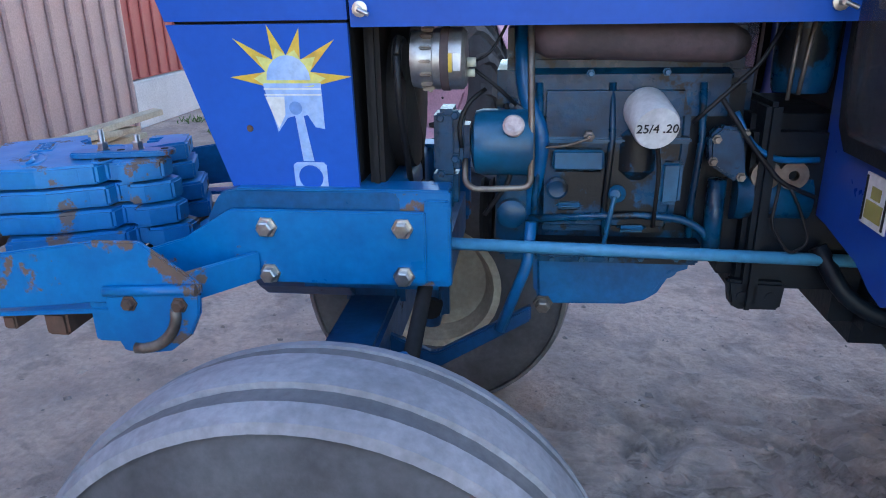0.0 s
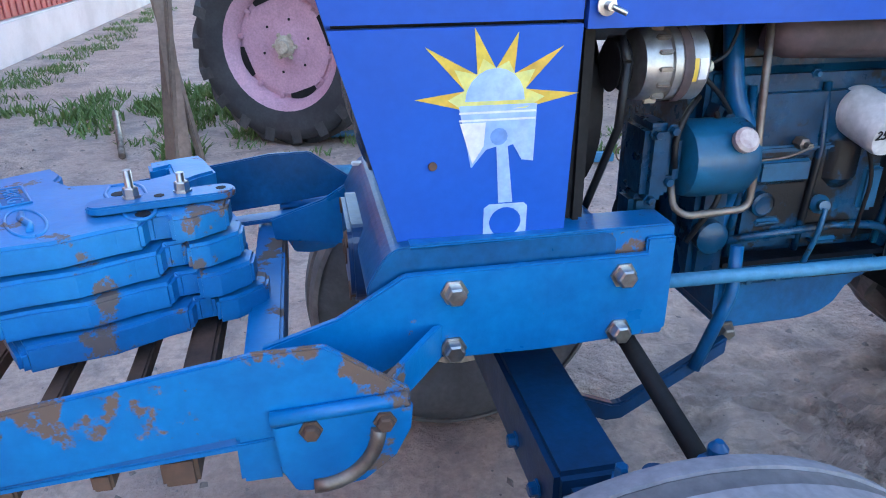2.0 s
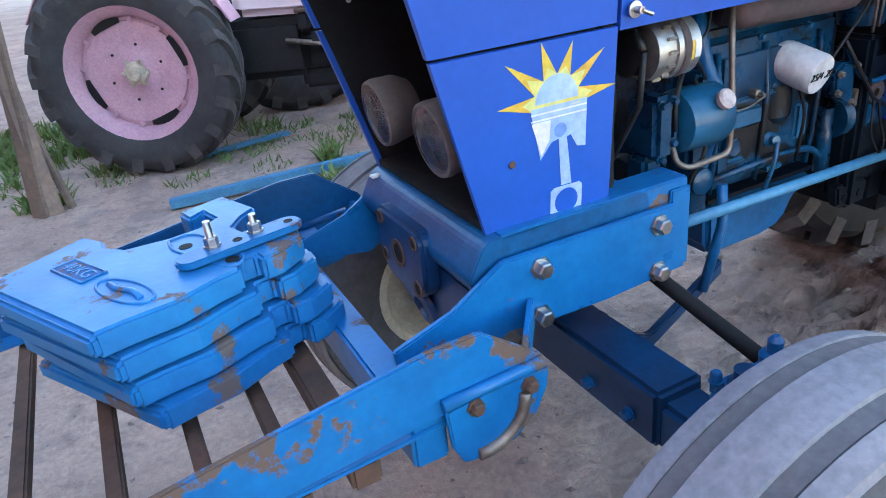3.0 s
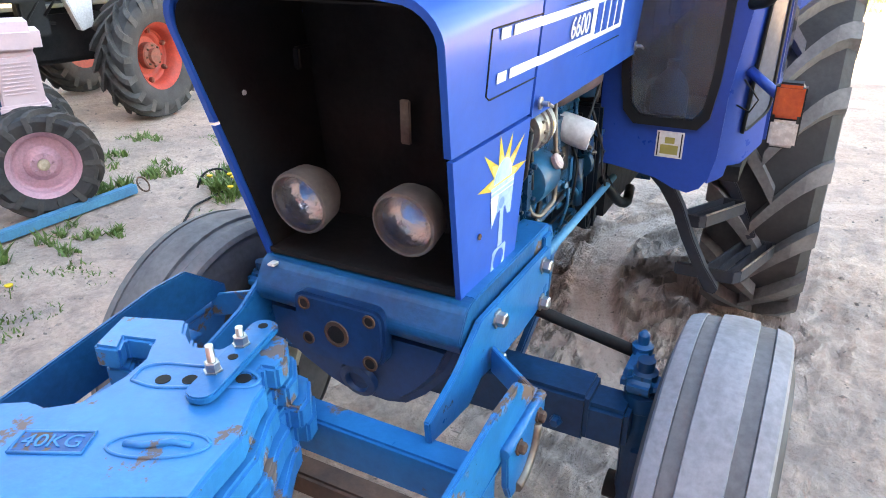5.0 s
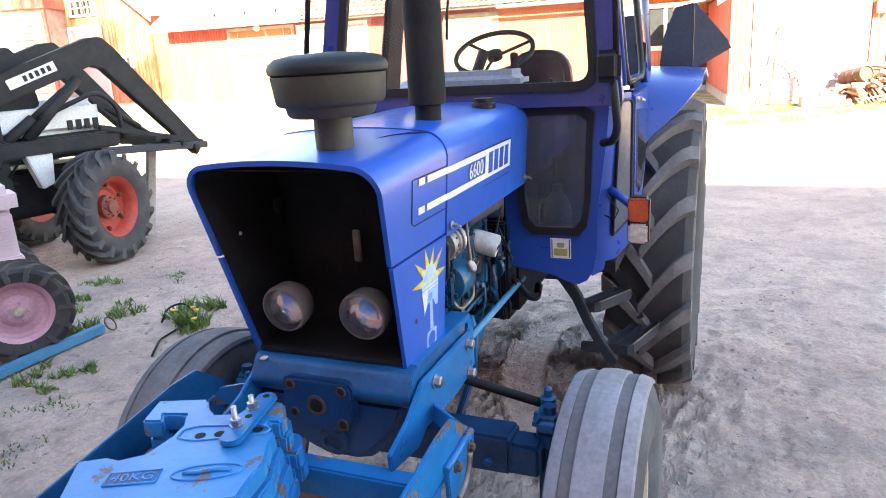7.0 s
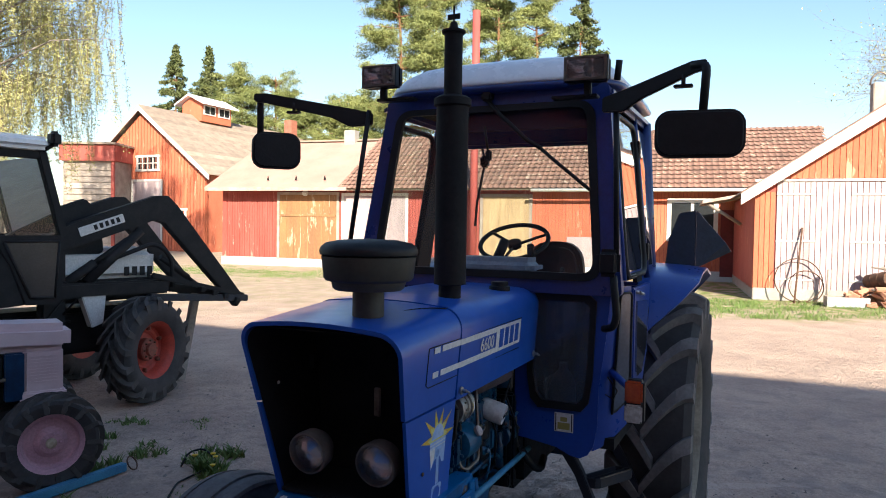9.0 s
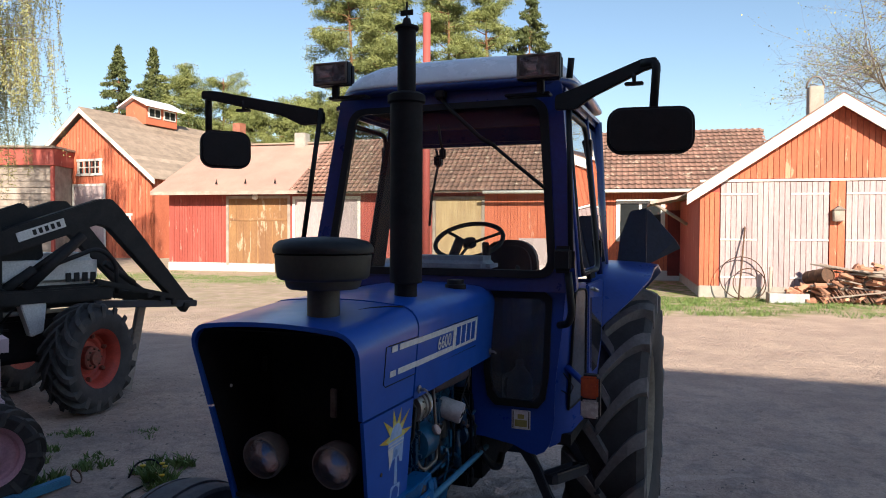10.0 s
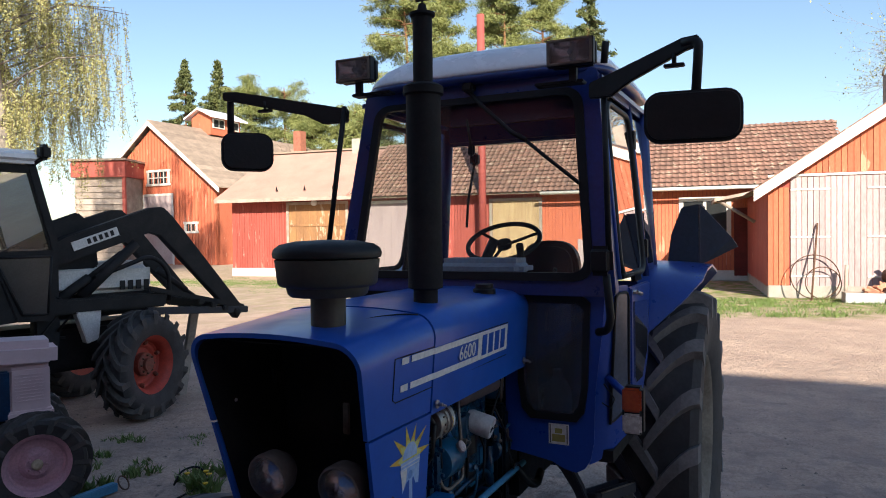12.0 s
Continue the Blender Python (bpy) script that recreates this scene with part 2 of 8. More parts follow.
M_TILE = mat("brown clay tiles", (0.37, 0.205, 0.16), (0.21, 0.125, 0.10), rough=0.9, scale=1.6, bump=0.3, each=0.25, worn=(0.44, 0.33, 0.26), worn_at=0.58, worn_scale=3.0)
M_OLDROOF = mat("old grey brown roof boards", (0.42, 0.33, 0.27), (0.29, 0.23, 0.19), rough=0.9, scale=1.5, bump=0.3, each=0.2)
M_PINKROOF = mat("faded red sheet roof", (0.58, 0.335, 0.28), (0.51, 0.28, 0.235), rough=0.7, scale=0.8, bump=0.05)
M_CONCRETE = mat("concrete", (0.42, 0.40, 0.37), (0.33, 0.31, 0.29), rough=0.9, scale=3, bump=0.3)
M_SHADE = mat("dark window pane", (0.03, 0.035, 0.04), rough=0.15, scale=3, bump=0.0)
for m_, lvl in ((M_LOADER, 0.2), (M_DARK, 0.2), (M_BLACK, 0.3)):
    m_.node_tree.nodes["Principled BSDF"].inputs["Specular IOR Level"].default_value = lvl
M_BARK = mat("birch bark", (0.34, 0.30, 0.26), (0.10, 0.09, 0.08), rough=0.9, scale=5, bump=0.4)
M_PINEBARK = mat("pine bark", (0.28, 0.13, 0.065), (0.17, 0.085, 0.05), rough=0.9, scale=3, bump=0.5)


def leaf_mat(name, a, c, scale=0.6):
    m = mat(name, a, c, rough=0.6, scale=scale, bump=0.0)
    m.node_tree.nodes["Principled BSDF"].inputs["Subsurface Weight"].default_value = 0.0
    return m


M_PINE = leaf_mat("pine needles", (0.27, 0.30, 0.10), (0.15, 0.185, 0.06))
M_SPRUCE = leaf_mat("spruce needles", (0.13, 0.15, 0.05), (0.07, 0.095, 0.032))
M_BIRCH = leaf_mat("birch leaves", (0.44, 0.43, 0.19), (0.32, 0.33, 0.11))
M_TWIG = leaf_mat("bare twigs", (0.22, 0.17, 0.13), (0.16, 0.12, 0.10))
M_GRASS = leaf_mat("grass", (0.105, 0.19, 0.04), (0.16, 0.225, 0.06), scale=5)
M_FLOWER = mat("dandelion", (0.8, 0.55, 0.02), rough=0.6, bump=0)


# ---- shapes ----
def solid(verts, faces, smooth=False):
    bm = bmesh.new()
    vs = [bm.verts.new(v) for v in verts]
    for f in faces:
        bm.faces.new([vs[i] for i in f])
    for f in bm.faces:
        f.smooth = smooth
    bmesh.ops.recalc_face_normals(bm, faces=bm.faces)
    return bm


def merge(*bms):
    out = bmesh.new()
    me = bpy.data.meshes.new("scratch")
    for b in bms:
        b.to_mesh(me)
        out.from_mesh(me)
        b.free()
    bpy.data.meshes.remove(me)
    return out


def bevelled(bm, w, seg=2, angle=30):
    if w > 0:
        edges = [e for e in bm.edges if len(e.link_faces) == 2 and e.calc_face_angle(0) > radians(angle)]
        bmesh.ops.bevel(bm, geom=edges, offset=w, segments=seg, affect="EDGES", clamp_overlap=True)
    return bm


def box(c, s, bev=0.0, m=None, seg=2):
    """A box with centre c and size s, turned by m about its centre."""
    bm = bmesh.new()
    bmesh.ops.create_cube(bm, size=1)
    bmesh.ops.transform(bm, matrix=Matrix.Translation(c) @ (m or Matrix()) @ Matrix.Diagonal((*s, 1)), verts=bm.verts)
    return bevelled(bm, bev, seg)


def prism(pts, depth, m=None, bev=0.0, seg=2):
    """An outline in its own x, y, thickened from z 0 to depth, then laid by m."""
    n = len(pts)
    vs = [(x, y, 0) for x, y in pts] + [(x, y, depth) for x, y in pts]
    fs = [tuple(range(n))[::-1], tuple(range(n, 2 * n))] + [(i, (i + 1) % n, n + (i + 1) % n, n + i) for i in range(n)]
    bm = bevelled(solid(vs, fs), bev, seg)
    if m:
        bmesh.ops.transform(bm, matrix=m, verts=bm.verts)
    return bm


XZ = Matrix(((1, 0, 0, 0), (0, 0, 1, 0), (0, 1, 0, 0), (0, 0, 0, 1)))     # outline x, y to world x, z; depth to +y
YZ = Matrix(((0, 0, 1, 0), (1, 0, 0, 0), (0, 1, 0, 0), (0, 0, 0, 1)))     # outline x, y to world y, z; depth to +x


def side(pts, y0, y1, bev=0.0):
    """An outline in x, z between two y."""
    return prism(pts, y1 - y0, Matrix.Translation((0, y0, 0)) @ XZ, bev)


def roundrect(w, h, r, n=5):
    """The outline of a rounded rectangle about the origin."""
    return [(sx * (w / 2 - r) + r * math.cos(a0 + math.pi / 2 * i / n), sy * (h / 2 - r) + r * math.sin(a0 + math.pi / 2 * i / n))
            for sx, sy, a0 in ((1, 1, 0), (-1, 1, math.pi / 2), (-1, -1, math.pi), (1, -1, 1.5 * math.pi)) for i in range(n + 1)]


def rounded(pts, r, n=5):
    """An outline with its corners rounded."""
    out = []
    for i, p in enumerate(pts):
        a, b2, c = Vector((*pts[i - 1], 0)), Vector((*p, 0)), Vector((*pts[(i + 1) % len(pts)], 0))
        k = min(r, (a - b2).length * 0.45, (c - b2).length * 0.45)
        p0, p1 = b2 + (a - b2).normalized() * k, b2 + (c - b2).normalized() * k
        for j in range(n + 1):
            t = j / n
            q = p0 * (1 - t) ** 2 + b2 * 2 * t * (1 - t) + p1 * t * t
            out.append((q.x, q.y))
    return out


def front(pts, x0, x1, bev=0.0):
    """An outline in y, z between two x."""
    return prism(pts, x1 - x0, Matrix.Translation((x0, 0, 0)) @ YZ, bev)


def tube(pts, r, seg=10, caps=True):
    """A round bar along pts; r is one radius or one for each point."""
    pts = [Vector(p) for p in pts]
    rs = r if isinstance(r, (list, tuple)) else [r] * len(pts)
    vs, fs = [], []
    side_dir = None
    for i, p in enumerate(pts):
        d = (pts[min(i + 1, len(pts) - 1)] - pts[max(i - 1, 0)]).normalized()
        if side_dir is None:
            side_dir = d.orthogonal().normalized()
        side_dir = (side_dir - d * side_dir.dot(d)).normalized()
        up = d.cross(side_dir)
        for k in range(seg):
            a = math.tau * k / seg
            vs.append(p + (side_dir * math.cos(a) + up * math.sin(a)) * rs[i])
    for i in range(len(pts) - 1):
        for k in range(seg):
            a, b2 = i * seg + k, i * seg + (k + 1) % seg
            fs.append((a, b2, b2 + seg, a + seg))
    if caps:
        fs += [tuple(range(seg))[::-1], tuple(range((len(pts) - 1) * seg, len(pts) * seg))]
    bm = solid(vs, fs, True)
    for f in bm.faces:
        if len(f.verts) > 4:
            f.smooth = False
    return bm


def rod(a, b, r, seg=14):
    return tube([a, b], r, seg)


def bend(pts, r=0.04, n=4):
    """pts with their inner corners rounded."""
    pts = [Vector(p) for p in pts]
    out = [pts[0]]
    for a, b2, c in zip(pts, pts[1:], pts[2:]):
        u, v = (a - b2), (c - b2)
        k = min(r, u.length * 0.45, v.length * 0.45)
        p, q = b2 + u.normalized() * k, b2 + v.normalized() * k
        for i in range(n + 1):
            t = i / n
            out.append(p * (1 - t) ** 2 + b2 * 2 * t * (1 - t) + q * t * t)
    return out + [pts[-1]]


def lathe(profile, m=None, seg=32, smooth=True, closed=False, caps=True):
    """Rings (radius, height) turned about z, laid by m."""
    vs, fs = [], []
    n = len(profile)
    for r, h in profile:
        for k in range(seg):
            a = math.tau * k / seg
            vs.append((r * math.cos(a), r * math.sin(a), h))
    for i in range(n if closed else n - 1):
        j = (i + 1) % n
        for k in range(seg):
            fs.append((i * seg + k, i * seg + (k + 1) % seg, j * seg + (k + 1) % seg, j * seg + k))
    if not closed and caps:
        if profile[0][0] > 1e-4:
            fs.append(tuple(range(seg))[::-1])
        if profile[-1][0] > 1e-4:
            fs.append(tuple(range((n - 1) * seg, n * seg)))
    bm = solid(vs, fs, smooth)
    bmesh.ops.remove_doubles(bm, verts=bm.verts, dist=1e-5)
    if m:
        bmesh.ops.transform(bm, matrix=m, verts=bm.verts)
    for e in bm.edges:
        if len(e.link_faces) == 2 and e.calc_face_angle(0) > radians(35):
            e.smooth = False
    return bm


def aim(c, d):
    """Lays z along d at c."""
    return Matrix.Translation(c) @ Vector(d).to_track_quat("Z", "Y").to_matrix().to_4x4()


def mesh_of(name, bm, material):
    me = bpy.data.meshes.new(name)
    bm.to_mesh(me)
    bm.free()
    me.materials.append(material)
    return me


def thing(name, label, category, at=(0, 0, 0), group="", kind=""):
    ob = new(name)
    ob.empty_display_size = 0.2
    ob.location = at
    bpy.context.view_layer.update()
    return tagged(ob, label, category, group, kind)


def part(name, bm, material, parent, label=""):
    """One mesh, in the place's own coordinates, under a thing or a part."""
    ob = new(name, bm if isinstance(bm, bpy.types.Mesh) else mesh_of(name, bm, material))
    ob.parent = parent
    base = parent
    shift = Matrix()
    while base:
        shift = base.matrix_basis @ shift if base.parent is None else shift
        base = base.parent
    ob.matrix_parent_inverse = shift.inverted() if parent.parent is None else Matrix()
    return tagged(ob, label)


def single(name, bm, material, label, category, group="", kind=""):
    return tagged(new(name, mesh_of(name, bm, material)), label, category, group, kind)


def bolt(c, d, r=0.018, h=0.02):
    hexa = lathe([(r * 1.35, 0), (r * 1.35, 0.004), (r, 0.004), (r, h), (r * 0.8, h + 0.003)], aim(c, d), 6, False)
    return hexa


# ---- the yard ----
def spread(lo, hi, step, far, grow=1.25):
    a = list(np.arange(lo, hi + step / 2, step))
    s, v = step, hi
    while v < far:
        s *= grow
        v += s
        a.append(v)
    s, v = step, lo
    while v > -far:
        s *= grow
        v -= s
        a.insert(0, v)
    return a


def track(x):
    """The middle line of the wheel mark that bends out from under the machine."""
    return 0.105 - (0.25 if x < 2.4 else 0.70) * (x - 2.4) ** 2


def ground_height(x, y):
    near = max(0.0, 1 - max(abs(x - 1.0), abs(y - 1.0)) / 9)
    h = 0.012 * noise.noise((x * 1.3, y * 1.3, 0)) + near * (0.012 * noise.noise((x * 4, y * 4, 3)) + 0.008 * noise.noise((x * 11, y * 11, 7)))
    # soil churned into short ridges under the machine and beside the engine
    c = max(math.exp(-((x - 1.9) / 1.2) ** 2 - ((y + 0.15) / 0.8) ** 2), 0.55 * math.exp(-((x - 0.95) / 0.5) ** 2 - ((y - 0.42) / 0.35) ** 2))
    if c > 0.01:
        u, v = 0.82 * x - 0.57 * y, 0.57 * x + 0.82 * y
        warp = 0.5 * noise.noise((x * 3.1, y * 3.1, 2))
        crest = noise.noise((u * 5.5 + warp * 2, v * 13 + warp * 4, 1))
        ridges = 0.42 - 2.2 * abs(crest) + 0.22 * noise.noise((u * 4, v * 6, 5))
        q = abs(y - track(x)) if x < 3.4 else 9
        flat = min(1.0, max(0.0, (q - 0.105) / 0.04))
        h += c * 0.085 * ridges * (0.06 + 0.94 * flat)
        if q < 0.19:
            h += -0.014 * (1 - flat) + 0.020 * math.exp(-((q - 0.135) / 0.018) ** 2) + (1 - flat) * 0.009 * (math.exp(-((q - 0.048) / 0.011) ** 2) - 0.4)
    # furrows on the far side, drawn along the machine
    far = math.exp(-((y - 1.15) / 0.4) ** 2) * math.exp(-((x - 1.2) / 1.4) ** 2)
    h += far * (0.022 * noise.noise((x * 1.5, y * 13, 6)) + 0.012 * noise.noise((x * 9, y * 12, 8)))
    # a smooth worn lane and heel marks past the rear wheel
    d = math.exp(-((x - 2.6) / 1.6) ** 2 - ((y + 1.3) / 0.6) ** 2)
    h += d * 0.02 * noise.noise((x * 3, y * 16, 9))
    return h


def ground():
    def finer(v, lo, hi):
        """Twice as many lines where the soil is churned."""
        return sorted(v + [(a + b2) / 2 for a, b2 in zip(v, v[1:]) if lo < a < hi])
    xs, ys = finer(spread(-2.0, 4.4, 0.028, 600, 1.3), 0.7, 3.3), finer(spread(-2.2, 4.2, 0.028, 600, 1.3), -0.9, 0.8)
    nx = len(xs)
    vs = [(x, y, ground_height(x, y)) for y in ys for x in xs]
    fs = [(j * nx + i, j * nx + i + 1, (j + 1) * nx + i + 1, (j + 1) * nx + i) for j in range(len(ys) - 1) for i in range(nx - 1)]
    me = bpy.data.meshes.new("ground")
    me.from_pydata(vs, [], fs)
    for p in me.polygons:
        p.use_smooth = True
    m = mat("sandy yard soil", (0.62, 0.465, 0.38), (0.47, 0.345, 0.285), rough=0.95, scale=1.1, detail=38, bump=0.55, depth=0.014)
    n, l = m.node_tree.nodes, m.node_tree.links
    b = n["Principled BSDF"]
    old = b.inputs["Base Color"].links[0].from_socket
    tc0, mp0, sp0, out0 = n.new("ShaderNodeTexCoord"), n.new("ShaderNodeMapping"), n.new("ShaderNodeSeparateXYZ"), n.new("ShaderNodeMapRange")
    mp0.vector_type = "TEXTURE"
    mp0.inputs["Location"].default_value = (-2.09, -1.19, 0)
    mp0.inputs["Rotation"].default_value = (0, 0, radians(-67))
    l.new(tc0.outputs["Object"], mp0.inputs[0])
    l.new(mp0.outputs[0], sp0.inputs[0])
    out0.inputs[1].default_value, out0.inputs[2].default_value, out0.inputs[3].default_value, out0.inputs[4].default_value = 5.0, 11.0, 1.0, 0.25
    l.new(sp0.outputs[1], out0.inputs[0])
    for size, lo, hi, share, tone in ((2.4, 0.50, 0.62, 0.8, (0.30, 0.235, 0.21, 1)), (5.5, 0.54, 0.64, 0.6, (0.22, 0.17, 0.15, 1)), (15.0, 0.54, 0.68, 0.6, (0.27, 0.21, 0.185, 1)), (9.0, 0.56, 0.70, 0.4, (0.56, 0.45, 0.40, 1))):
        spot, rng_, mm = n.new("ShaderNodeTexNoise"), n.new("ShaderNodeMapRange"), n.new("ShaderNodeMix")
        spot.inputs["Scale"].default_value, spot.inputs["Detail"].default_value, spot.inputs["Roughness"].default_value, spot.inputs["Distortion"].default_value = size, 9, 0.65, 0.4
        rng_.inputs[1].default_value, rng_.inputs[2].default_value, rng_.inputs[4].default_value = lo, hi, share
        l.new(n["Texture Coordinate"].outputs["Object"], spot.inputs["Vector"])
        l.new(spot.outputs[0], rng_.inputs[0])
        mm.data_type = "RGBA"
        calm = n.new("ShaderNodeMath")
        calm.operation = "MULTIPLY"
        l.new(rng_.outputs[0], calm.inputs[0])
        l.new(out0.outputs[0], calm.inputs[1])
        l.new(calm.outputs[0], mm.inputs[0])
        l.new(old, mm.inputs[6])
        mm.inputs[7].default_value = tone
        old = mm.outputs[2]
    # a grass verge in front of the far buildings, and thin grass under the pink machine
    tc, mp, sep = n.new("ShaderNodeTexCoord"), n.new("ShaderNodeMapping"), n.new("ShaderNodeSeparateXYZ")
    mp.vector_type = "TEXTURE"
    mp.inputs["Location"].default_value = (-2.09, -1.19, 0)
    mp.inputs["Rotation"].default_value = (0, 0, radians(-67))
    l.new(tc.outputs["Object"], mp.inputs[0])
    l.new(mp.outputs[0], sep.inputs[0])
    nz = n.new("ShaderNodeTexNoise")
    nz.inputs["Scale"].default_value, nz.inputs["Detail"].default_value = 0.55, 8
    l.new(tc.outputs["Object"], nz.inputs["Vector"])
    wob = n.new("ShaderNodeMath")
    wob.operation = "MULTIPLY_ADD"
    l.new(nz.outputs[0], wob.inputs[0])
    wob.inputs[1].default_value = 9.0
    l.new(sep.outputs[1], wob.inputs[2])
    mr = n.new("ShaderNodeMapRange")
    mr.inputs[1].default_value, mr.inputs[2].default_value = 20.0, 22.5
    l.new(wob.outputs[0], mr.inputs[0])
    n2 = n.new("ShaderNodeTexNoise")
    n2.inputs["Scale"].default_value, n2.inputs["Detail"].default_value = 2.5, 8
    l.new(tc.outputs["Object"], n2.inputs["Vector"])
    m2 = n.new("ShaderNodeMapRange")
    m2.inputs[1].default_value, m2.inputs[2].default_value = 0.36, 0.58
    l.new(n2.outputs[0], m2.inputs[0])
    mul = n.new("ShaderNodeMath")
    mul.operation = "MULTIPLY"
    side_r = n.new("ShaderNodeMapRange")
    side_r.inputs[1].default_value, side_r.inputs[2].default_value, side_r.inputs[3].default_value = -3.0, 4.0, 0.3
    l.new(sep.outputs[0], side_r.inputs[0])
    mul0 = n.new("ShaderNodeMath")
    mul0.operation = "MULTIPLY"
    l.new(mr.outputs[0], mul0.inputs[0])
    l.new(side_r.outputs[0], mul0.inputs[1])
    l.new(mul0.outputs[0], mul.inputs[0])
    l.new(m2.outputs[0], mul.inputs[1])
    mx = n.new("ShaderNodeMix")
    mx.data_type = "RGBA"
    l.new(mul.outputs[0], mx.inputs[0])
    l.new(old, mx.inputs[6])
    mx.inputs[7].default_value = (0.17, 0.22, 0.05, 1)
    # darker soil churned up beside the machine
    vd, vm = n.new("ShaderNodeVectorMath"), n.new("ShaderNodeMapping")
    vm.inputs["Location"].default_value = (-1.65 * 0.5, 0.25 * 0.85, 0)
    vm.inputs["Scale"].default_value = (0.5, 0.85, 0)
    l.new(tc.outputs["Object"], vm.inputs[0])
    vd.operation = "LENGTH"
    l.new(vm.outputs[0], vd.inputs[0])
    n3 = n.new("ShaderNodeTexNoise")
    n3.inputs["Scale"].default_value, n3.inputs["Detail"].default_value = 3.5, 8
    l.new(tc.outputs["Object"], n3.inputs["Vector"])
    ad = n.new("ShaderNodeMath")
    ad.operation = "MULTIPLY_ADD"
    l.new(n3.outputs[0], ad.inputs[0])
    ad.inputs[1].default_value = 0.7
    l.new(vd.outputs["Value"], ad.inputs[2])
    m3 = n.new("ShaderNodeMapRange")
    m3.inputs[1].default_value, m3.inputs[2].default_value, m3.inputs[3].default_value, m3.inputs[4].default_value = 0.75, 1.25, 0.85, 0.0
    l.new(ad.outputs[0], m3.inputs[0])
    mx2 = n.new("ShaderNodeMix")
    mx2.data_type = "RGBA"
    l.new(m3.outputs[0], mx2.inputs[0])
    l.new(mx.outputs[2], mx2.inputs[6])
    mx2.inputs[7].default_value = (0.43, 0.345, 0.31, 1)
    # painted shade of ridges the wheels threw up, and the pale packed track between
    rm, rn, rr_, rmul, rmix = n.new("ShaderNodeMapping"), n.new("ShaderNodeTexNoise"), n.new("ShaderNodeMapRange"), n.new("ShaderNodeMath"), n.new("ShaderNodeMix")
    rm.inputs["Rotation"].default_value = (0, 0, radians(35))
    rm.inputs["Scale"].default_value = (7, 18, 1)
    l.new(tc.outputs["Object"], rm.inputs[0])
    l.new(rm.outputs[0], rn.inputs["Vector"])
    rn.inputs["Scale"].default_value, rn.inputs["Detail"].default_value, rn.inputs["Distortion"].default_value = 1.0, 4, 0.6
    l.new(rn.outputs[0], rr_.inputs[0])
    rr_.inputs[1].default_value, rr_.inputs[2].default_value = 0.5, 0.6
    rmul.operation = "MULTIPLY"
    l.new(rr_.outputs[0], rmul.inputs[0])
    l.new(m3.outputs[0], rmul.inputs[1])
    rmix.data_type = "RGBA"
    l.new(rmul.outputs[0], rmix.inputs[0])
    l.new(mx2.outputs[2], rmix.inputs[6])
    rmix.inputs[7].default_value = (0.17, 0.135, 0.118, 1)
    sx = n.new("ShaderNodeSeparateXYZ")
    l.new(tc.outputs["Object"], sx.inputs[0])

    def calc(op, a, c):
        q = n.new("ShaderNodeMath")
        q.operation = op
        for v, k in ((a, 0), (c, 1)):
            if isinstance(v, (int, float)):
                q.inputs[k].default_value = v
            else:
                l.new(v, q.inputs[k])
        return q.outputs[0]
    bend_ = calc("POWER", calc("ABSOLUTE", calc("SUBTRACT", sx.outputs[0], 2.4), 0), 2.0)
    curve = calc("ADD", 0.25, calc("MULTIPLY", 0.45, calc("GREATER_THAN", sx.outputs[0], 2.4)))
    off = calc("ABSOLUTE", calc("ADD", calc("SUBTRACT", sx.outputs[1], 0.105), calc("MULTIPLY", bend_, curve)), 0)
    band, reach = n.new("ShaderNodeMapRange"), n.new("ShaderNodeMapRange")
    band.inputs[1].default_value, band.inputs[2].default_value, band.inputs[3].default_value, band.inputs[4].default_value = 0.10, 0.13, 0.75, 0.0
    l.new(off, band.inputs[0])
    reach.inputs[1].default_value, reach.inputs[2].default_value, reach.inputs[3].default_value, reach.inputs[4].default_value = 1.3, 1.7, 1.0, 0.0
    l.new(calc("ABSOLUTE", calc("SUBTRACT", sx.outputs[0], 2.4), 0), reach.inputs[0])
    tmix = n.new("ShaderNodeMix")
    tmix.data_type = "RGBA"
    l.new(calc("MULTIPLY", band.outputs[0], reach.outputs[0]), tmix.inputs[0])
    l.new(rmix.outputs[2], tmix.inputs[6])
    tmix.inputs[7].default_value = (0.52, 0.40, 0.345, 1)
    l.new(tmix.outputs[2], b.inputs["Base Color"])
    # lumps and footprints as relief
    n4, bp = n.new("ShaderNodeTexNoise"), n.new("ShaderNodeBump")
    n4.inputs["Scale"].default_value, n4.inputs["Detail"].default_value, n4.inputs["Roughness"].default_value = 7.0, 9, 0.66
    l.new(tc.outputs["Object"], n4.inputs["Vector"])
    bp.inputs["Strength"].default_value, bp.inputs["Distance"].default_value = 1.0, 0.075
    l.new(n4.outputs[0], bp.inputs["Height"])
    fine = [x for x in n if x.type == "BUMP" and x is not bp and x != bp][0]
    # short crescent ridges in the churned soil, fading out round it
    crest = calc("MULTIPLY", calc("SUBTRACT", 0.22, calc("MINIMUM", 0.22, calc("ABSOLUTE", calc("SUBTRACT", rn.outputs[0], 0.5), 0))), calc("MULTIPLY", m3.outputs[0], calc("SUBTRACT", 1.0, band.outputs[0])))
    bp3 = n.new("ShaderNodeBump")
    bp3.inputs["Strength"].default_value, bp3.inputs["Distance"].default_value = 1.0, 0.07
    l.new(crest, bp3.inputs["Height"])
    l.new(bp.outputs[0], bp3.inputs["Normal"])
    l.new(bp3.outputs[0], fine.inputs["Normal"])
    me.materials.append(m)
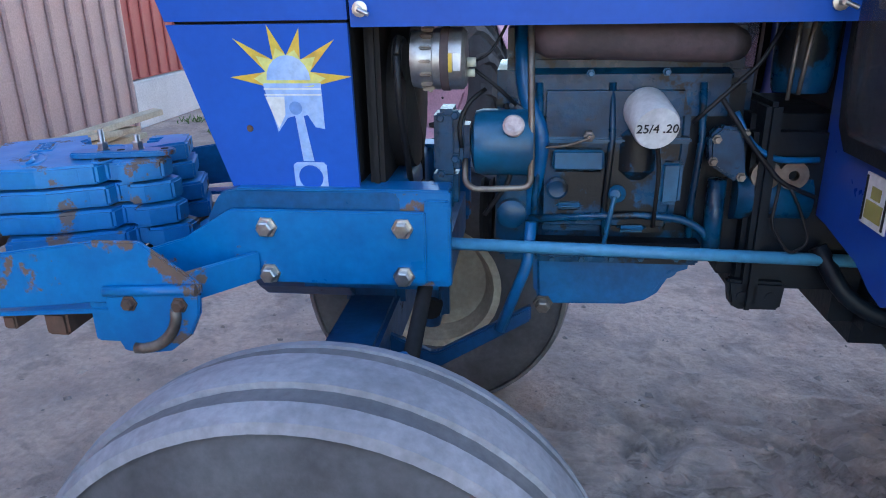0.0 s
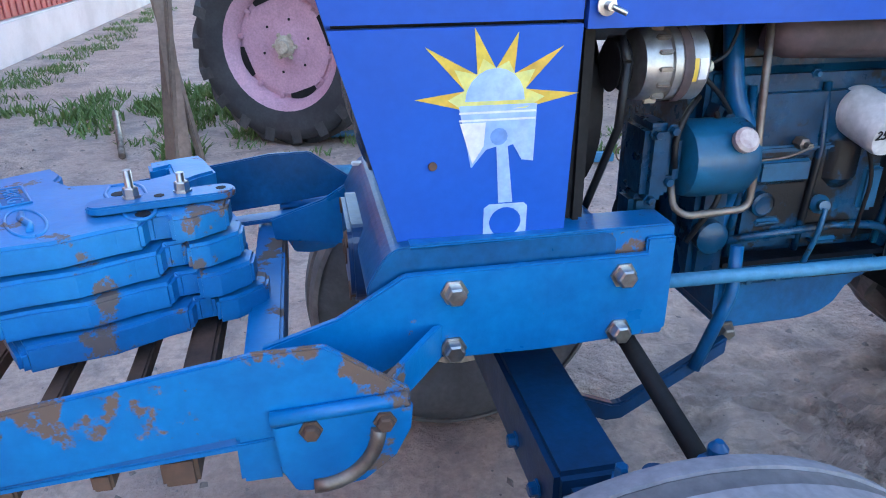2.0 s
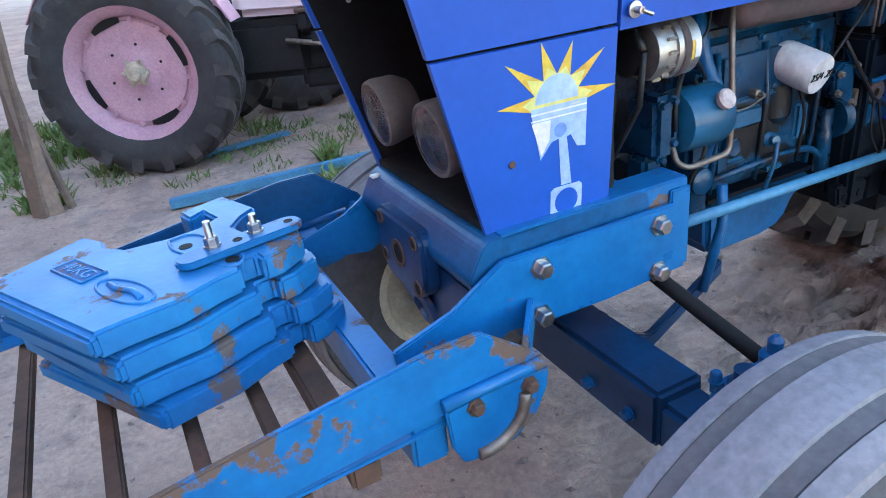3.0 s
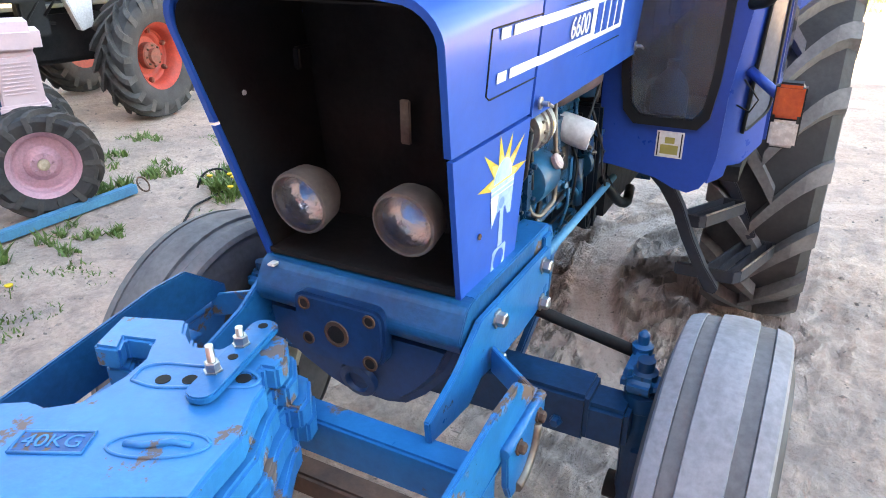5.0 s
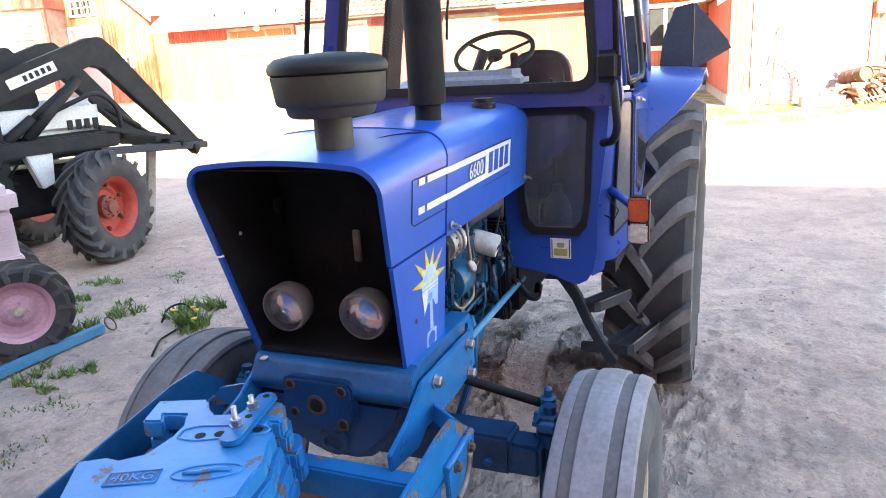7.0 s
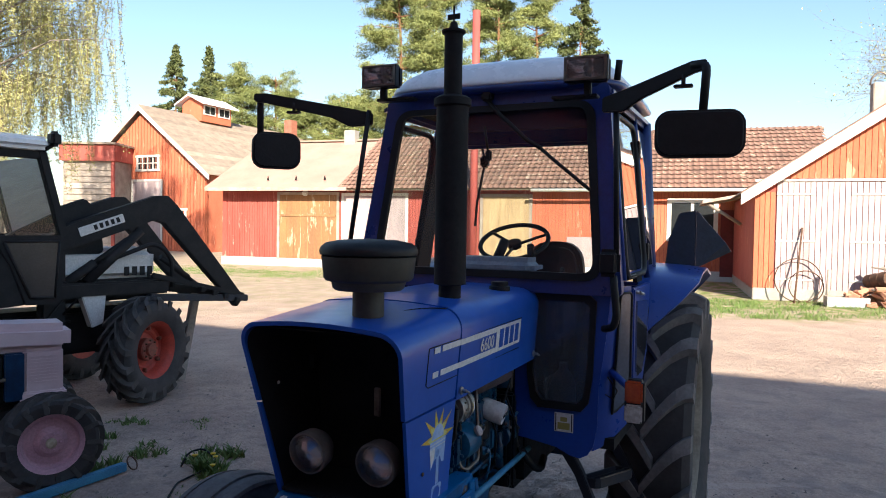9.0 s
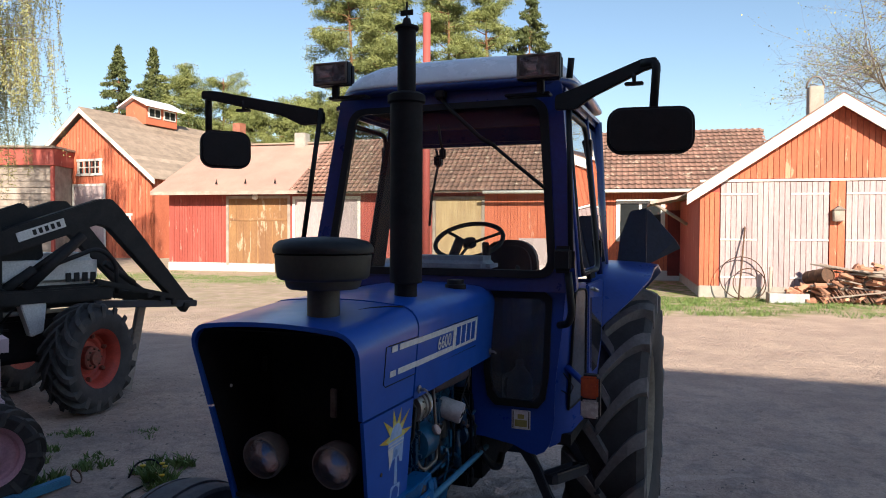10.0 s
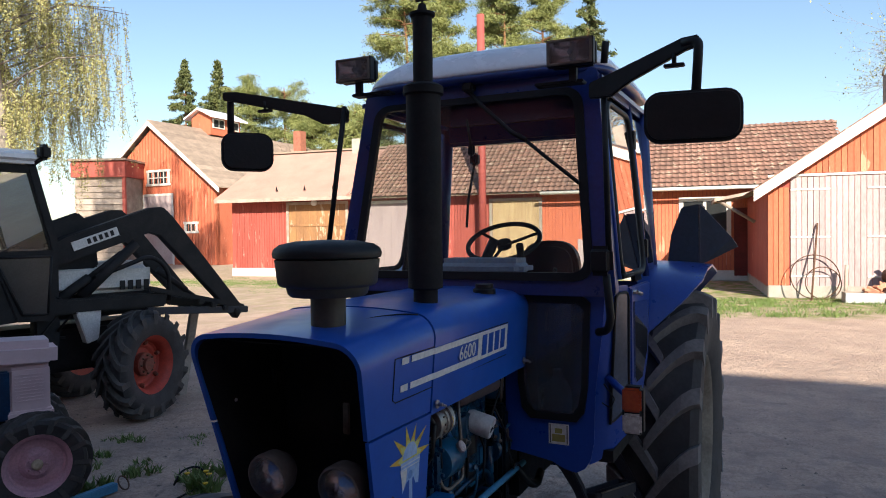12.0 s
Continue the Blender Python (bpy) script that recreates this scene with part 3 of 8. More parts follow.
    return tagged(new("ground", me), "sandy trodden farmyard soil with wheel tracks and sparse grass", "ground", kind="structure")


ground()
YARD = pose(-2.09, -1.19, 0, 0, 0, -67)        # x across the yard, y away from the path's end


def moved(bm, m):
    bmesh.ops.transform(bm, matrix=m, verts=bm.verts)
    return bm


# the long hall behind the path, whose shade lies over the yard
HALL_H, RIDGE_X = 5.5, -9.5
RIDGE_Z = (8.2 - RIDGE_X) / math.cos(SUN_AZ) * math.tan(SUN_EL)
def hall():
    w = thing("hall_building", "large red ribbed metal farm hall on a white limewashed plinth", "building", (-9, 6, 0), kind="structure")
    part("wall", box((-4.35, 6, HALL_H / 2 + 0.27), (0.5, 44, HALL_H - 0.54)), M_REDMETAL, w)
    part("wall", box((-14.85, 6, HALL_H / 2), (0.3, 44, HALL_H)), M_REDMETAL, w)
    for y in (-16, 27.7):
        part("wall", side([(-4.6, 0), (-14.7, 0), (-14.7, HALL_H), (RIDGE_X, RIDGE_Z - 0.3), (-4.6, HALL_H)], y, y + 0.3), M_REDMETAL, w)
    part("roof", side([(-3.9, HALL_H - 0.05), (-3.9, HALL_H + 0.1), (RIDGE_X, RIDGE_Z), (-15.1, HALL_H + 0.1), (-15.1, HALL_H - 0.05), (RIDGE_X, RIDGE_Z - 0.2)], -16.5, 28.5), M_GREYWOOD, w)
    part("plinth", box((-4.27, 16.97, 0.26), (0.5, 21.9, 0.54), 0.02), M_PLINTH, w, "white limewashed plinth")
    ribs = []
    y = 6.32
    while y < 16:
        ribs.append(box((-4.09, y, HALL_H / 2 + 0.27), (0.03, 0.07, HALL_H - 0.56), 0.012, seg=1))
        y += 0.25
    part("wall_ribs", merge(*ribs), M_REDMETAL, w)
    door = part("sliding_door", box((-4.02, 0.7, 2.1), (0.1, 10.5, 4.2), 0.01), M_PINKWALL, w, "pale pink ribbed metal sliding door")
    ribs = []
    y = -4.3
    while y < 5.9:
        ribs.append(box((-3.955, y, 2.1), (0.035, 0.05, 4.18), 0.012, seg=1))
        y += 0.29
    part("door_ribs", merge(*ribs), mat("pink rib shade", (0.42, 0.26, 0.25), rough=0.6), door)


hall()


def planks(parent, name, material, x0, x1, top, z0, y, width=0.15, thick=0.025, gap=0.012):
    """Upright boards side by side along local x on the plane y; top(x) is their upper end. Alike heights share a mesh."""
    k = max(1, round((x1 - x0) / width))
    w = (x1 - x0) / k
    shared = {}
    for i in range(k):
        xc = x0 + w * (i + 0.5)
        zt = round(top(xc), 2)
        if zt - z0 < 0.05:
            continue
        if zt not in shared:
            shared[zt] = mesh_of(name, box((0, 0, (z0 + zt) / 2), (w - gap, thick, zt - z0), 0.004, seg=1), material)
        ob = new(name, shared[zt])
        ob.parent = parent
        ob.matrix_parent_inverse = parent.matrix_basis.inverted()
        ob.matrix_basis = YARD @ pose(xc, y + random.uniform(-0.004, 0.004), 0)


def yard_part(name, bm, material, parent, label=""):
    return part(name, moved(bm, YARD), material, parent, label)


def at_yard(x, y, z=0):
    return YARD @ Vector((x, y, z))


def tiled_roof(u0, u1, d0, z0, d1, z1, tile_w=0.24, row=0.36):
    """Wavy clay tiles laid in overlapping rows on a slope from (d0, z0) up to (d1, z1)."""
    n_rows = int(math.hypot(d1 - d0, z1 - z0) / row)
    n_cols = int((u1 - u0) / tile_w * 4)
    up = Vector((0, d1 - d0, z1 - z0)) / n_rows
    nrm = Vector((0, -(z1 - z0), d1 - d0)).normalized()
    vs, fs = [], []
    for r in range(n_rows):
        base = len(vs)
        for s in range(2):
            for c in range(n_cols + 1):
                x = u0 + (u1 - u0) * c / n_cols
                wave = (0.03, 0.0, -0.012, 0.0)[c % 4]
                p = Vector((x, d0, z0)) + up * (r + s * 1.08) + nrm * (wave + 0.06 - 0.05 * s + 0.008 * noise.noise((x * 3, r, 0)))
                vs.append(p)
        for c in range(n_cols):
            fs.append((base + c, base + c + 1, base + n_cols + 2 + c, base + n_cols + 1 + c))
    me = bpy.data.meshes.new("roof_tiles")
    me.from_pydata([YARD @ v for v in vs], [], fs)
    return me


def garage():
    global YARD
    keep = YARD
    YARD = keep @ pose(8.37, 20.6, 0, 0, 0, -16.3)
    d, u0, u1, apex, za, ze = 0.0, 0.0, 7.4, 3.7, 5.6, 3.1
    slope = (za - ze) / (apex - u0)
    g = thing("garage_building", "red board garage with a white gable fascia and tiled roof", "building", at_yard(3.7, 3.5))
    body = [(u0, 0.35), (u1, 0.35), (u1, ze), (apex, za), (u0, ze)]
    yard_part("wall", prism(body, 0.15, Matrix.Translation((0, d + 0.03, 0)) @ XZ), M_DKRED, g)
    yard_part("wall", box((u0 + 0.08, d + 3.6, ze / 2 + 0.15), (0.16, 6.9, ze - 0.3)), M_DKRED, g)
    yard_part("wall", box((u1 - 0.08, d + 3.6, ze / 2 + 0.15), (0.16, 6.9, ze - 0.3)), M_DKRED, g)
    yard_part("plinth", box(((u0 + u1) / 2, d + 3.6, 0.17), (u1 - u0, 7.3, 0.36), 0.02), M_CONCRETE, g)
    for s in (-1, 1):
        xo = apex + s * (apex - u0 + 0.4)
        zo = za - slope * (apex - u0 + 0.4)
        pts = [(apex, za + 0.22), (xo, zo + 0.22), (xo, zo - 0.10), (apex, za - 0.12)]
        yard_part("fascia", prism(pts if s > 0 else pts[::-1], 0.06, Matrix.Translation((0, d - 0.42, 0)) @ XZ, 0.005), M_TRIM, g, "white painted fascia board")
        top = [(apex, za + 0.26), (xo, zo + 0.26), (xo, zo + 0.223), (apex, za + 0.223)]
        yard_part("roof", prism(top if s > 0 else top[::-1], 7.4, Matrix.Translation((0, d - 0.42, 0)) @ XZ), M_TILE, g)
        sof = [(apex, za + 0.06), (xo, zo + 0.06), (xo, zo + 0.03), (apex, za + 0.03)]
        yard_part("soffit", prism(sof if s > 0 else sof[::-1], 0.40, Matrix.Translation((0, d - 0.36, 0)) @ XZ), M_DKRED, g)
    planks(g, "gable_board", M_REDWALL, u0, u1, lambda x: za - 0.03 - slope * abs(x - apex), 3.50, d, 0.155)
    planks(g, "corner_board", M_REDWALL, u0, u0 + 0.55, lambda x: 3.05 + slope * 0.1, 0.35, d, 0.14)
    yard_part("door_lintel", box(((u0 + u1) / 2, d - 0.03, 3.45), (u1 - u0, 0.06, 0.07), 0.006), M_TRIM, g)
    planks(g, "centre_post_board", M_REDWALL, apex - 0.2, apex + 0.2, lambda x: 3.41, 0.12, d - 0.01, 0.2)
    for a, b in ((u0 + 0.58, apex - 0.22), (apex + 0.22, u1 - 0.5)):
        planks(g, "door_board", M_GREYDOOR, a, b, lambda x: 3.40, 0.14, d - 0.005, 0.148)
        for z in (0.62, 1.72, 3.05):
            for e, s in ((a, 1), (b, -1)):
                yard_part("strap_hinge", box((e + s * 0.5, d - 0.03, z), (1.0, 0.02, 0.05), 0.004), M_TRIM, g)
    # a brick flue with a bent cowl on the ridge
    yard_part("chimney", box((apex - 0.05, d + 2.4, za + 0.35), (0.42, 0.42, 1.2), 0.02), M_GREYWOOD, g)
    arch = [(apex - 0.31 + 0.52 * (0.5 - 0.5 * math.cos(math.pi * i / 8)), d + 2.4, za + 0.9 + 0.38 * math.sin(math.pi * i / 8)) for i in range(9)]
    yard_part("chimney_cowl", tube(arch, 0.03, 6), M_OLDSTEEL, g)
    # lean-to porch on its side
    yard_part("porch_roof", prism([(u0 - 1.3, 3.0), (u0 + 0.02, 3.25), (u0 + 0.02, 3.15), (u0 - 1.3, 2.9)], 3.0, Matrix.Translation((0, d + 3.2, 0)) @ XZ), M_GREYWOOD, g)
    yard_part("porch_brace", rod((u0 - 1.2, d + 3.4, 2.95), (u0 - 0.05, d + 3.4, 2.2), 0.06, 6), M_GREYWOOD, g)
    box_ = thing("letter_box", "small grey wooden box hung on the red door post", "letter box", at_yard(apex - 0.1, d - 0.2, 2.3))
    yard_part("body", box((apex, d - 0.13, 2.42), (0.28, 0.2, 0.32), 0.02), M_GREYWOOD, box_)
    yard_part("lid", prism([(apex - 0.17, 2.58), (apex + 0.17, 2.58), (apex, 2.70)], 0.26, Matrix.Translation((0, d - 0.26, 0)) @ XZ, 0.01), M_GREYWOOD, box_)
    YARD = keep


garage()


def frame_of(x0, x1, z0, z1, d, w=0.12, t=0.05):
    return merge(box((x0 + w / 2, d, (z0 + z1) / 2), (w, t, z1 - z0), 0.005), box((x1 - w / 2, d, (z0 + z1) / 2), (w, t, z1 - z0), 0.005),
                 box(((x0 + x1) / 2, d, z1 - w / 2), (x1 - x0 - 2 * w, t * 0.9, w), 0.005))


def shed():
    global YARD
    keep = YARD
    YARD = keep @ pose(-11.9, 34, 0, 0, 0, -16.3)
    d, u0, u1, ze = 0.0, 0.0, 26.5, 3.62
    s = thing("long_shed", "long red board outbuilding with sheet and clay tile roof", "building", at_yard(12, 3))
    yard_part("wall", box(((u0 + u1) / 2, d + 0.15, ze / 2 + 0.15), (u1 - u0, 0.2, ze)), M_DKRED, s)
    yard_part("wall", prism([(d, 0.2), (d + 8.4, 0.2), (d + 8.4, ze), (d + 4.2, 6.1), (d, ze)], 0.2, Matrix.Translation((u0, 0, 0)) @ YZ), M_DKRED, s)
    yard_part("wall", prism([(d, 0.2), (d + 8.4, 0.2), (d + 8.4, ze), (d + 4.2, 6.1), (d, ze)], 0.2, Matrix.Translation((u1 - 0.2, 0, 0)) @ YZ), M_DKRED, s)
    yard_part("plinth", box(((u0 + u1) / 2, d + 0.1, 0.2), (u1 - u0 + 0.06, 0.3, 0.4), 0.02), M_PLINTH, s)
    boards = []
    x = u0 + 0.06
    while x < u1:
        boards.append(box((x, d + 0.035, 1.95), (0.115, 0.03, 3.2), 0.0))
        x += 0.14
    yard_part("cladding", merge(*boards), M_DKRED, s)["kind"] = "stuff"
    yard_part("cladding", merge(*[box((15.4 + i * 0.14, d + 0.012, 1.95), (0.12, 0.03, 3.2)) for i in range(58)]), M_REDWALL, s)["kind"] = "stuff"
    # roofs
    xm = 6.6
    yard_part("sheet_roof", prism([(d - 0.75, ze + 0.1), (d + 4.2, 6.35), (d + 4.2, 6.27), (d - 0.75, ze + 0.02)][::-1], xm - u0 + 0.5, Matrix.Translation((u0 - 0.5, 0, 0)) @ YZ), M_PINKROOF, s, "faded pinkish red sheet metal roof")
    yard_part("roof_deck", prism([(d - 0.6, ze + 0.02), (d + 4.2, 6.5), (d + 4.2, 6.42), (d - 0.6, ze - 0.06)][::-1], u1 - xm + 0.3, Matrix.Translation((xm, 0, 0)) @ YZ), M_OLDROOF, s)
    ob = part("roof_tiles", tiled_roof(xm, u1 + 0.4, d - 0.7, ze - 0.02, d + 4.2, 6.52), M_TILE, s, "brown clay pantiles")
    ob.data.materials.append(M_TILE)
    ob["kind"] = "stuff"
    yard_part("back_roof", prism([(d + 4.2, 6.5), (d + 9, ze), (d + 9, ze - 0.08), (d + 4.2, 6.42)][::-1], u1 - u0 + 1, Matrix.Translation((u0 - 0.5, 0, 0)) @ YZ), M_OLDROOF, s)
    yard_part("gutter", rod((15.4, d - 0.78, ze - 0.08), (u1 + 0.3, d - 0.78, ze - 0.08), 0.07, 8), M_TRIM, s)
    yard_part("eave_board", box(((u0 + xm) / 2, d - 0.78, ze - 0.0), (xm - u0 + 0.9, 0.03, 0.16)), M_GREYWOOD, s)
    for x in (2.6, 4.1, 5.6):
        yard_part("snow_hook", prism([(0, 0), (0.12, 0), (0.06, 0.22)], 0.03, Matrix.Translation((x, d - 0.2, ze + 0.45)) @ XZ), M_DARK, s)
    yard_part("chimney", box((4.9, d + 4.2, 6.5), (0.6, 0.6, 0.9), 0.03), M_CONCRETE, s)
    # doors
    for x0, x1, z1, m, lab in ((3.22, 6.2, 3.40, M_OCHRE, "weathered ochre double door"), (6.6, 9.6, 3.35, M_GREYDOOR, "pale pink board door"), (13.2, 15.2, 3.3, mat("yellowed boards", (0.52, 0.39, 0.23), (0.38, 0.26, 0.15), rough=0.9, stretch=(6, 6, 0.4), scale=2), "yellowed unpainted boards")):
        dr = yard_part("barn_door", box(((x0 + x1) / 2, d + 0.0, (0.3 + z1) / 2), (x1 - x0, 0.06, z1 - 0.3)), m, s, lab)
        yard_part("door_frame", frame_of(x0 - 0.14, x1 + 0.14, 0.3, z1 + 0.12, d - 0.04, 0.13), M_TRIM if m is M_GREYDOOR else M_GREYWOOD, s)
        for i in range(1, 8):
            yard_part("door_batten", box((x0 + (x1 - x0) * i / 8, d - 0.035, (0.3 + z1) / 2), (0.03 if i != 4 else 0.06, 0.02, z1 - 0.34)), m, s)
    yard_part("door_rail", box((4.71, d - 0.05, 2.42), (2.9, 0.03, 0.10)), M_OCHRE, s)
    yard_part("pale_boards", box((17.4, d - 0.012, 1.0), (1.2, 0.02, 1.3)), M_GREYDOOR, s, "pale unpainted lower boards")
    win = yard_part("window", box((21.7, d - 0.02, 2.4), (1.9, 0.08, 1.7), 0.01), M_TRIM, s, "white framed window")
    for i in (-1, 1):
        yard_part("pane", box((21.7 + i * 0.42, d - 0.065, 2.4), (0.72, 0.02, 1.35)), M_SHADE, s)
    yard_part("red_door", box((23.1, d - 0.02, 1.5), (0.7, 0.08, 2.6)), mat("dark red door", (0.18, 0.02, 0.02), rough=0.7), s)
    # red pole with a mast behind the roof
    single("flue_pipe", moved(rod((13.0, d - 0.9, 0), (13.0, d - 0.9, 11.0), 0.16, 12), YARD), M_REDMETAL, "tall rusty red flue pipe beside the shed", "pipe")
    single("yard_lamp", moved(lathe([(0.02, 0), (0.13, 0.02), (0.13, 0.14), (0.05, 0.2)], aim((4.7, d - 0.2, 3.45), (0, -1, 0)), 12), YARD), M_WHITE, "small round white lamp above the shed door", "lamp")
    for x in (6.05, 6.42):
        single("oil_drum", moved(lathe([(0, 0), (0.17, 0), (0.17, 0.2), (0.18, 0.22), (0.17, 0.24), (0.17, 0.46), (0.18, 0.48), (0.17, 0.5), (0.17, 0.7), (0.15, 0.7), (0.15, 0.67), (0, 0.67)], Matrix.Translation((x, d - 0.6, 0.0)), 18), YARD), M_OLDSTEEL, "small grey steel drum standing before the shed door", "drum")
    YARD = keep


shed()


def barn():
    global YARD
    keep = YARD
    YARD = keep @ pose(-23.3, 50, 0, 0, 0, -24)
    za, ze, w, length = 10.0, 5.4, 6.1, 24
    h = thing("barn", "tall red board barn with a ridge turret and old roof", "barn", at_yard(0, 12))
    slope = (za - ze) / w
    gable = [(-w, 0), (w, 0), (w, ze), (0, za), (-w, ze)]
    yard_part("wall", prism(gable, 0.2, XZ), M_REDWALL, h)
    yard_part("wall", prism(gable, 0.2, Matrix.Translation((0, length, 0)) @ XZ), M_REDWALL, h)
    for s in (-1, 1):
        yard_part("wall", box((s * (w - 0.1), length / 2, ze / 2), (0.2, length, ze)), M_REDWALL, h)
        xo, zo = s * (w + 0.6), za - slope * (w + 0.6)
        pts = [(0, za + 0.35), (xo, zo + 0.35), (xo, zo), (0, za)]
        yard_part("fascia", prism(pts if s > 0 else pts[::-1], 0.08, Matrix.Translation((0, -0.5, 0)) @ XZ), M_TRIM, h)
        n = 16
        for i in range(n):
            a, b = i / n, (i + 1) / n
            q = [(xo * a, za + 0.44 + (zo - za) * a), (xo * b, za + 0.44 + (zo - za) * b), (xo * b, za + 0.34 + (zo - za) * b), (xo * a, za + 0.36 + (zo - za) * a)]
            yard_part("roof_course", prism(q if s > 0 else q[::-1], length + 1.0, Matrix.Translation((0, -0.48, 0.0)) @ XZ), M_OLDROOF, h)
    yard_part("cladding", merge(*[box((-w + 0.2 + i * 0.3, -0.03, (za - slope * abs(-w + 0.2 + i * 0.3)) / 2), (0.05, 0.04, za - slope * abs(-w + 0.2 + i * 0.3) - 0.1)) for i in range(40)]), M_REDWALL, h)["kind"] = "stuff"

    def window(x0, x1, z0, z1, cols, rows_):
        yard_part("window_frame", merge(*([box(((x0 + x1) / 2, -0.06, z), (x1 - x0 + 0.3, 0.1, 0.16)) for z in (z0, z1)] + [box((x, -0.06, (z0 + z1) / 2), (0.16, 0.09, z1 - z0)) for x in (x0, x1)]
                  + [box((x0 + (x1 - x0) * i / cols, -0.05, (z0 + z1) / 2), (0.07, 0.06, z1 - z0)) for i in range(1, cols)] + [box(((x0 + x1) / 2, -0.05, z0 + (z1 - z0) * i / rows_), (x1 - x0, 0.06, 0.07)) for i in range(1, rows_)])), M_TRIM, h, "white window frame")
        for i in range(cols):
            for j in range(rows_):
                yard_part("pane", box((x0 + (x1 - x0) * (i + 0.5) / cols, -0.02, z0 + (z1 - z0) * (j + 0.5) / rows_), ((x1 - x0) / cols - 0.08, 0.03, (z1 - z0) / rows_ - 0.08)), M_SHADE, h)
    window(-0.55, 1.55, 5.75, 6.75, 4, 2)
    window(3.1, 4.2, 2.3, 2.95, 2, 1)
    yard_part("barn_door", box((0.45, -0.04, 2.5), (2.9, 0.1, 4.9)), M_GREYDOOR, h, "pale barn door in a white frame")
    yard_part("door_frame", frame_of(-1.1, 2.0, 0, 5.1, -0.1, 0.16), M_TRIM, h)
    # ridge turret
    yc = 6.2
    t = yard_part("turret", box((0, yc, za + 0.62), (2.0, 3.2, 1.4)), M_REDWALL, h, "red ridge turret with louvred windows")
    for s in (-1, 1):
        q = [(0, za + 2.02), (s * 1.5, za + 1.28), (s * 1.5, za + 1.16), (0, za + 1.88)]
        yard_part("turret_roof", prism(q if s > 0 else q[::-1], 4.0, Matrix.Translation((0, yc - 2.0, 0)) @ XZ), M_ROOF, h)
    yard_part("turret_gable", prism([(-1.0, za + 1.3), (1.0, za + 1.3), (0, za + 1.86)], 3.2, Matrix.Translation((0, yc - 1.6, 0)) @ XZ), M_REDWALL, h)
    for y in (yc - 0.78, yc + 0.78):
        yard_part("turret_window", box((1.03, y, za + 0.82), (0.06, 1.25, 0.75)), M_TRIM, h)
        for k in range(2):
            yard_part("pane", box((1.07, y - 0.28 + k * 0.56, za + 0.82), (0.03, 0.46, 0.56)), M_SHADE, h)
    yard_part("chimney", box((1.4, 15, za + 0.3), (0.8, 0.8, 2.2)), mat("chimney brick", (0.42, 0.16, 0.11), rough=0.9), h)
    YARD = keep
    a = thing("barn_annex", "flat roofed annex of grey weathered boards under a red band", "building", at_yard(-27, 50))
    yard_part("wall", box((-26.2, 49.5, 3.1), (3.6, 3.0, 6.2)), M_GREYWOOD, a)
    for i in range(14):
        yard_part("board", box((-26.2, 47.95, 0.3 + i * 0.42), (3.6, 0.06, 0.36)), M_GREYWOOD, a)
    yard_part("red_band", box((-26.2, 49.4, 6.75), (3.9, 3.4, 1.1)), M_DKRED, a)
    yard_part("roof", box((-26.2, 49.4, 7.4), (4.2, 3.8, 0.14)), M_OLDROOF, a)
    yard_part("corner_post", box((-24.45, 47.9, 3.1), (0.2, 0.2, 6.2)), M_DKRED, a)


barn()


# ---- trees ----
def leaf_cloud(points, size, flat=0.5):
    """Small blades scattered at the points, as one mesh."""
    rng = np.random.default_rng(len(points))
    p = np.array(points)
    n = len(p)
    a = rng.normal(size=(n, 3))
    a /= np.linalg.norm(a, axis=1)[:, None]
    b = np.cross(a, rng.normal(size=(n, 3)))
    b /= np.linalg.norm(b, axis=1)[:, None] + 1e-9
    s = size * rng.uniform(0.6, 1.3, (n, 1))
    vs = np.stack([p - a * s, p + b * s * flat, p + a * s, p - b * s * flat], 1).reshape(-1, 3)
    return vs.tolist(), np.arange(4 * n).reshape(-1, 4).tolist()


def leaf_mesh(name, points, size, material, flat=0.5):
    me = bpy.data.meshes.new(name)
    vs, fs = leaf_cloud(points, size, flat)
    me.from_pydata(vs, [], fs)
    me.materials.append(material)
    return me


def add_tree(name, label, base, trunk_pts, radii, limbs, points, size, bark, leaf, flat=0.5):
    t = thing(name, label, "tree", base)
    part("trunk", merge(tube(trunk_pts, radii, 8), *[tube(l, r, 5, False) for l, r in limbs]), bark, t)
    if points:
        part("crown", leaf_mesh("crown", points, size, leaf, flat), leaf, t)
    return t


def pine(u, d, h, spread_=3.2, seed=1, low=0.45):
    rng = np.random.default_rng(seed)
    b = at_yard(u, d)
    trunk = [b + Vector((0.25 * math.sin(i * 0.9 + seed), 0.25 * math.cos(i * 0.7), h * i / 8)) for i in range(9)]
    radii = [0.24 * (1 - i / 9) + 0.03 for i in range(9)]
    limbs, pts = [], []
    for k in range(64):
        z = h * rng.uniform(low, 1.0)
        reach = spread_ * (1.15 - 0.75 * ((z / h - low) / (1 - low)) ** 1.5) * rng.uniform(0.45, 1.1)
        a = rng.uniform(0, math.tau)
        o = b + Vector((0, 0, z * 0.97))
        e = o + Vector((math.cos(a) * reach, math.sin(a) * reach, rng.uniform(-0.3, 0.9)))
        limbs.append(([o, (o + e) / 2 + Vector((0, 0, 0.15)), e], [0.06, 0.04, 0.015]))
        for j in range(4):
            c = o.lerp(e, rng.uniform(0.4, 1.1)) + Vector(rng.normal(0, 0.3, 3))
            pts.extend(np.array(c) + rng.normal(0, 1, (240, 3)) * (0.36, 0.36, 0.17))
    return add_tree("pine_tree", "tall sunlit pine with a reddish trunk and open crown", b, trunk, radii, limbs, pts, 0.125, M_PINEBARK, M_PINE, 0.26)


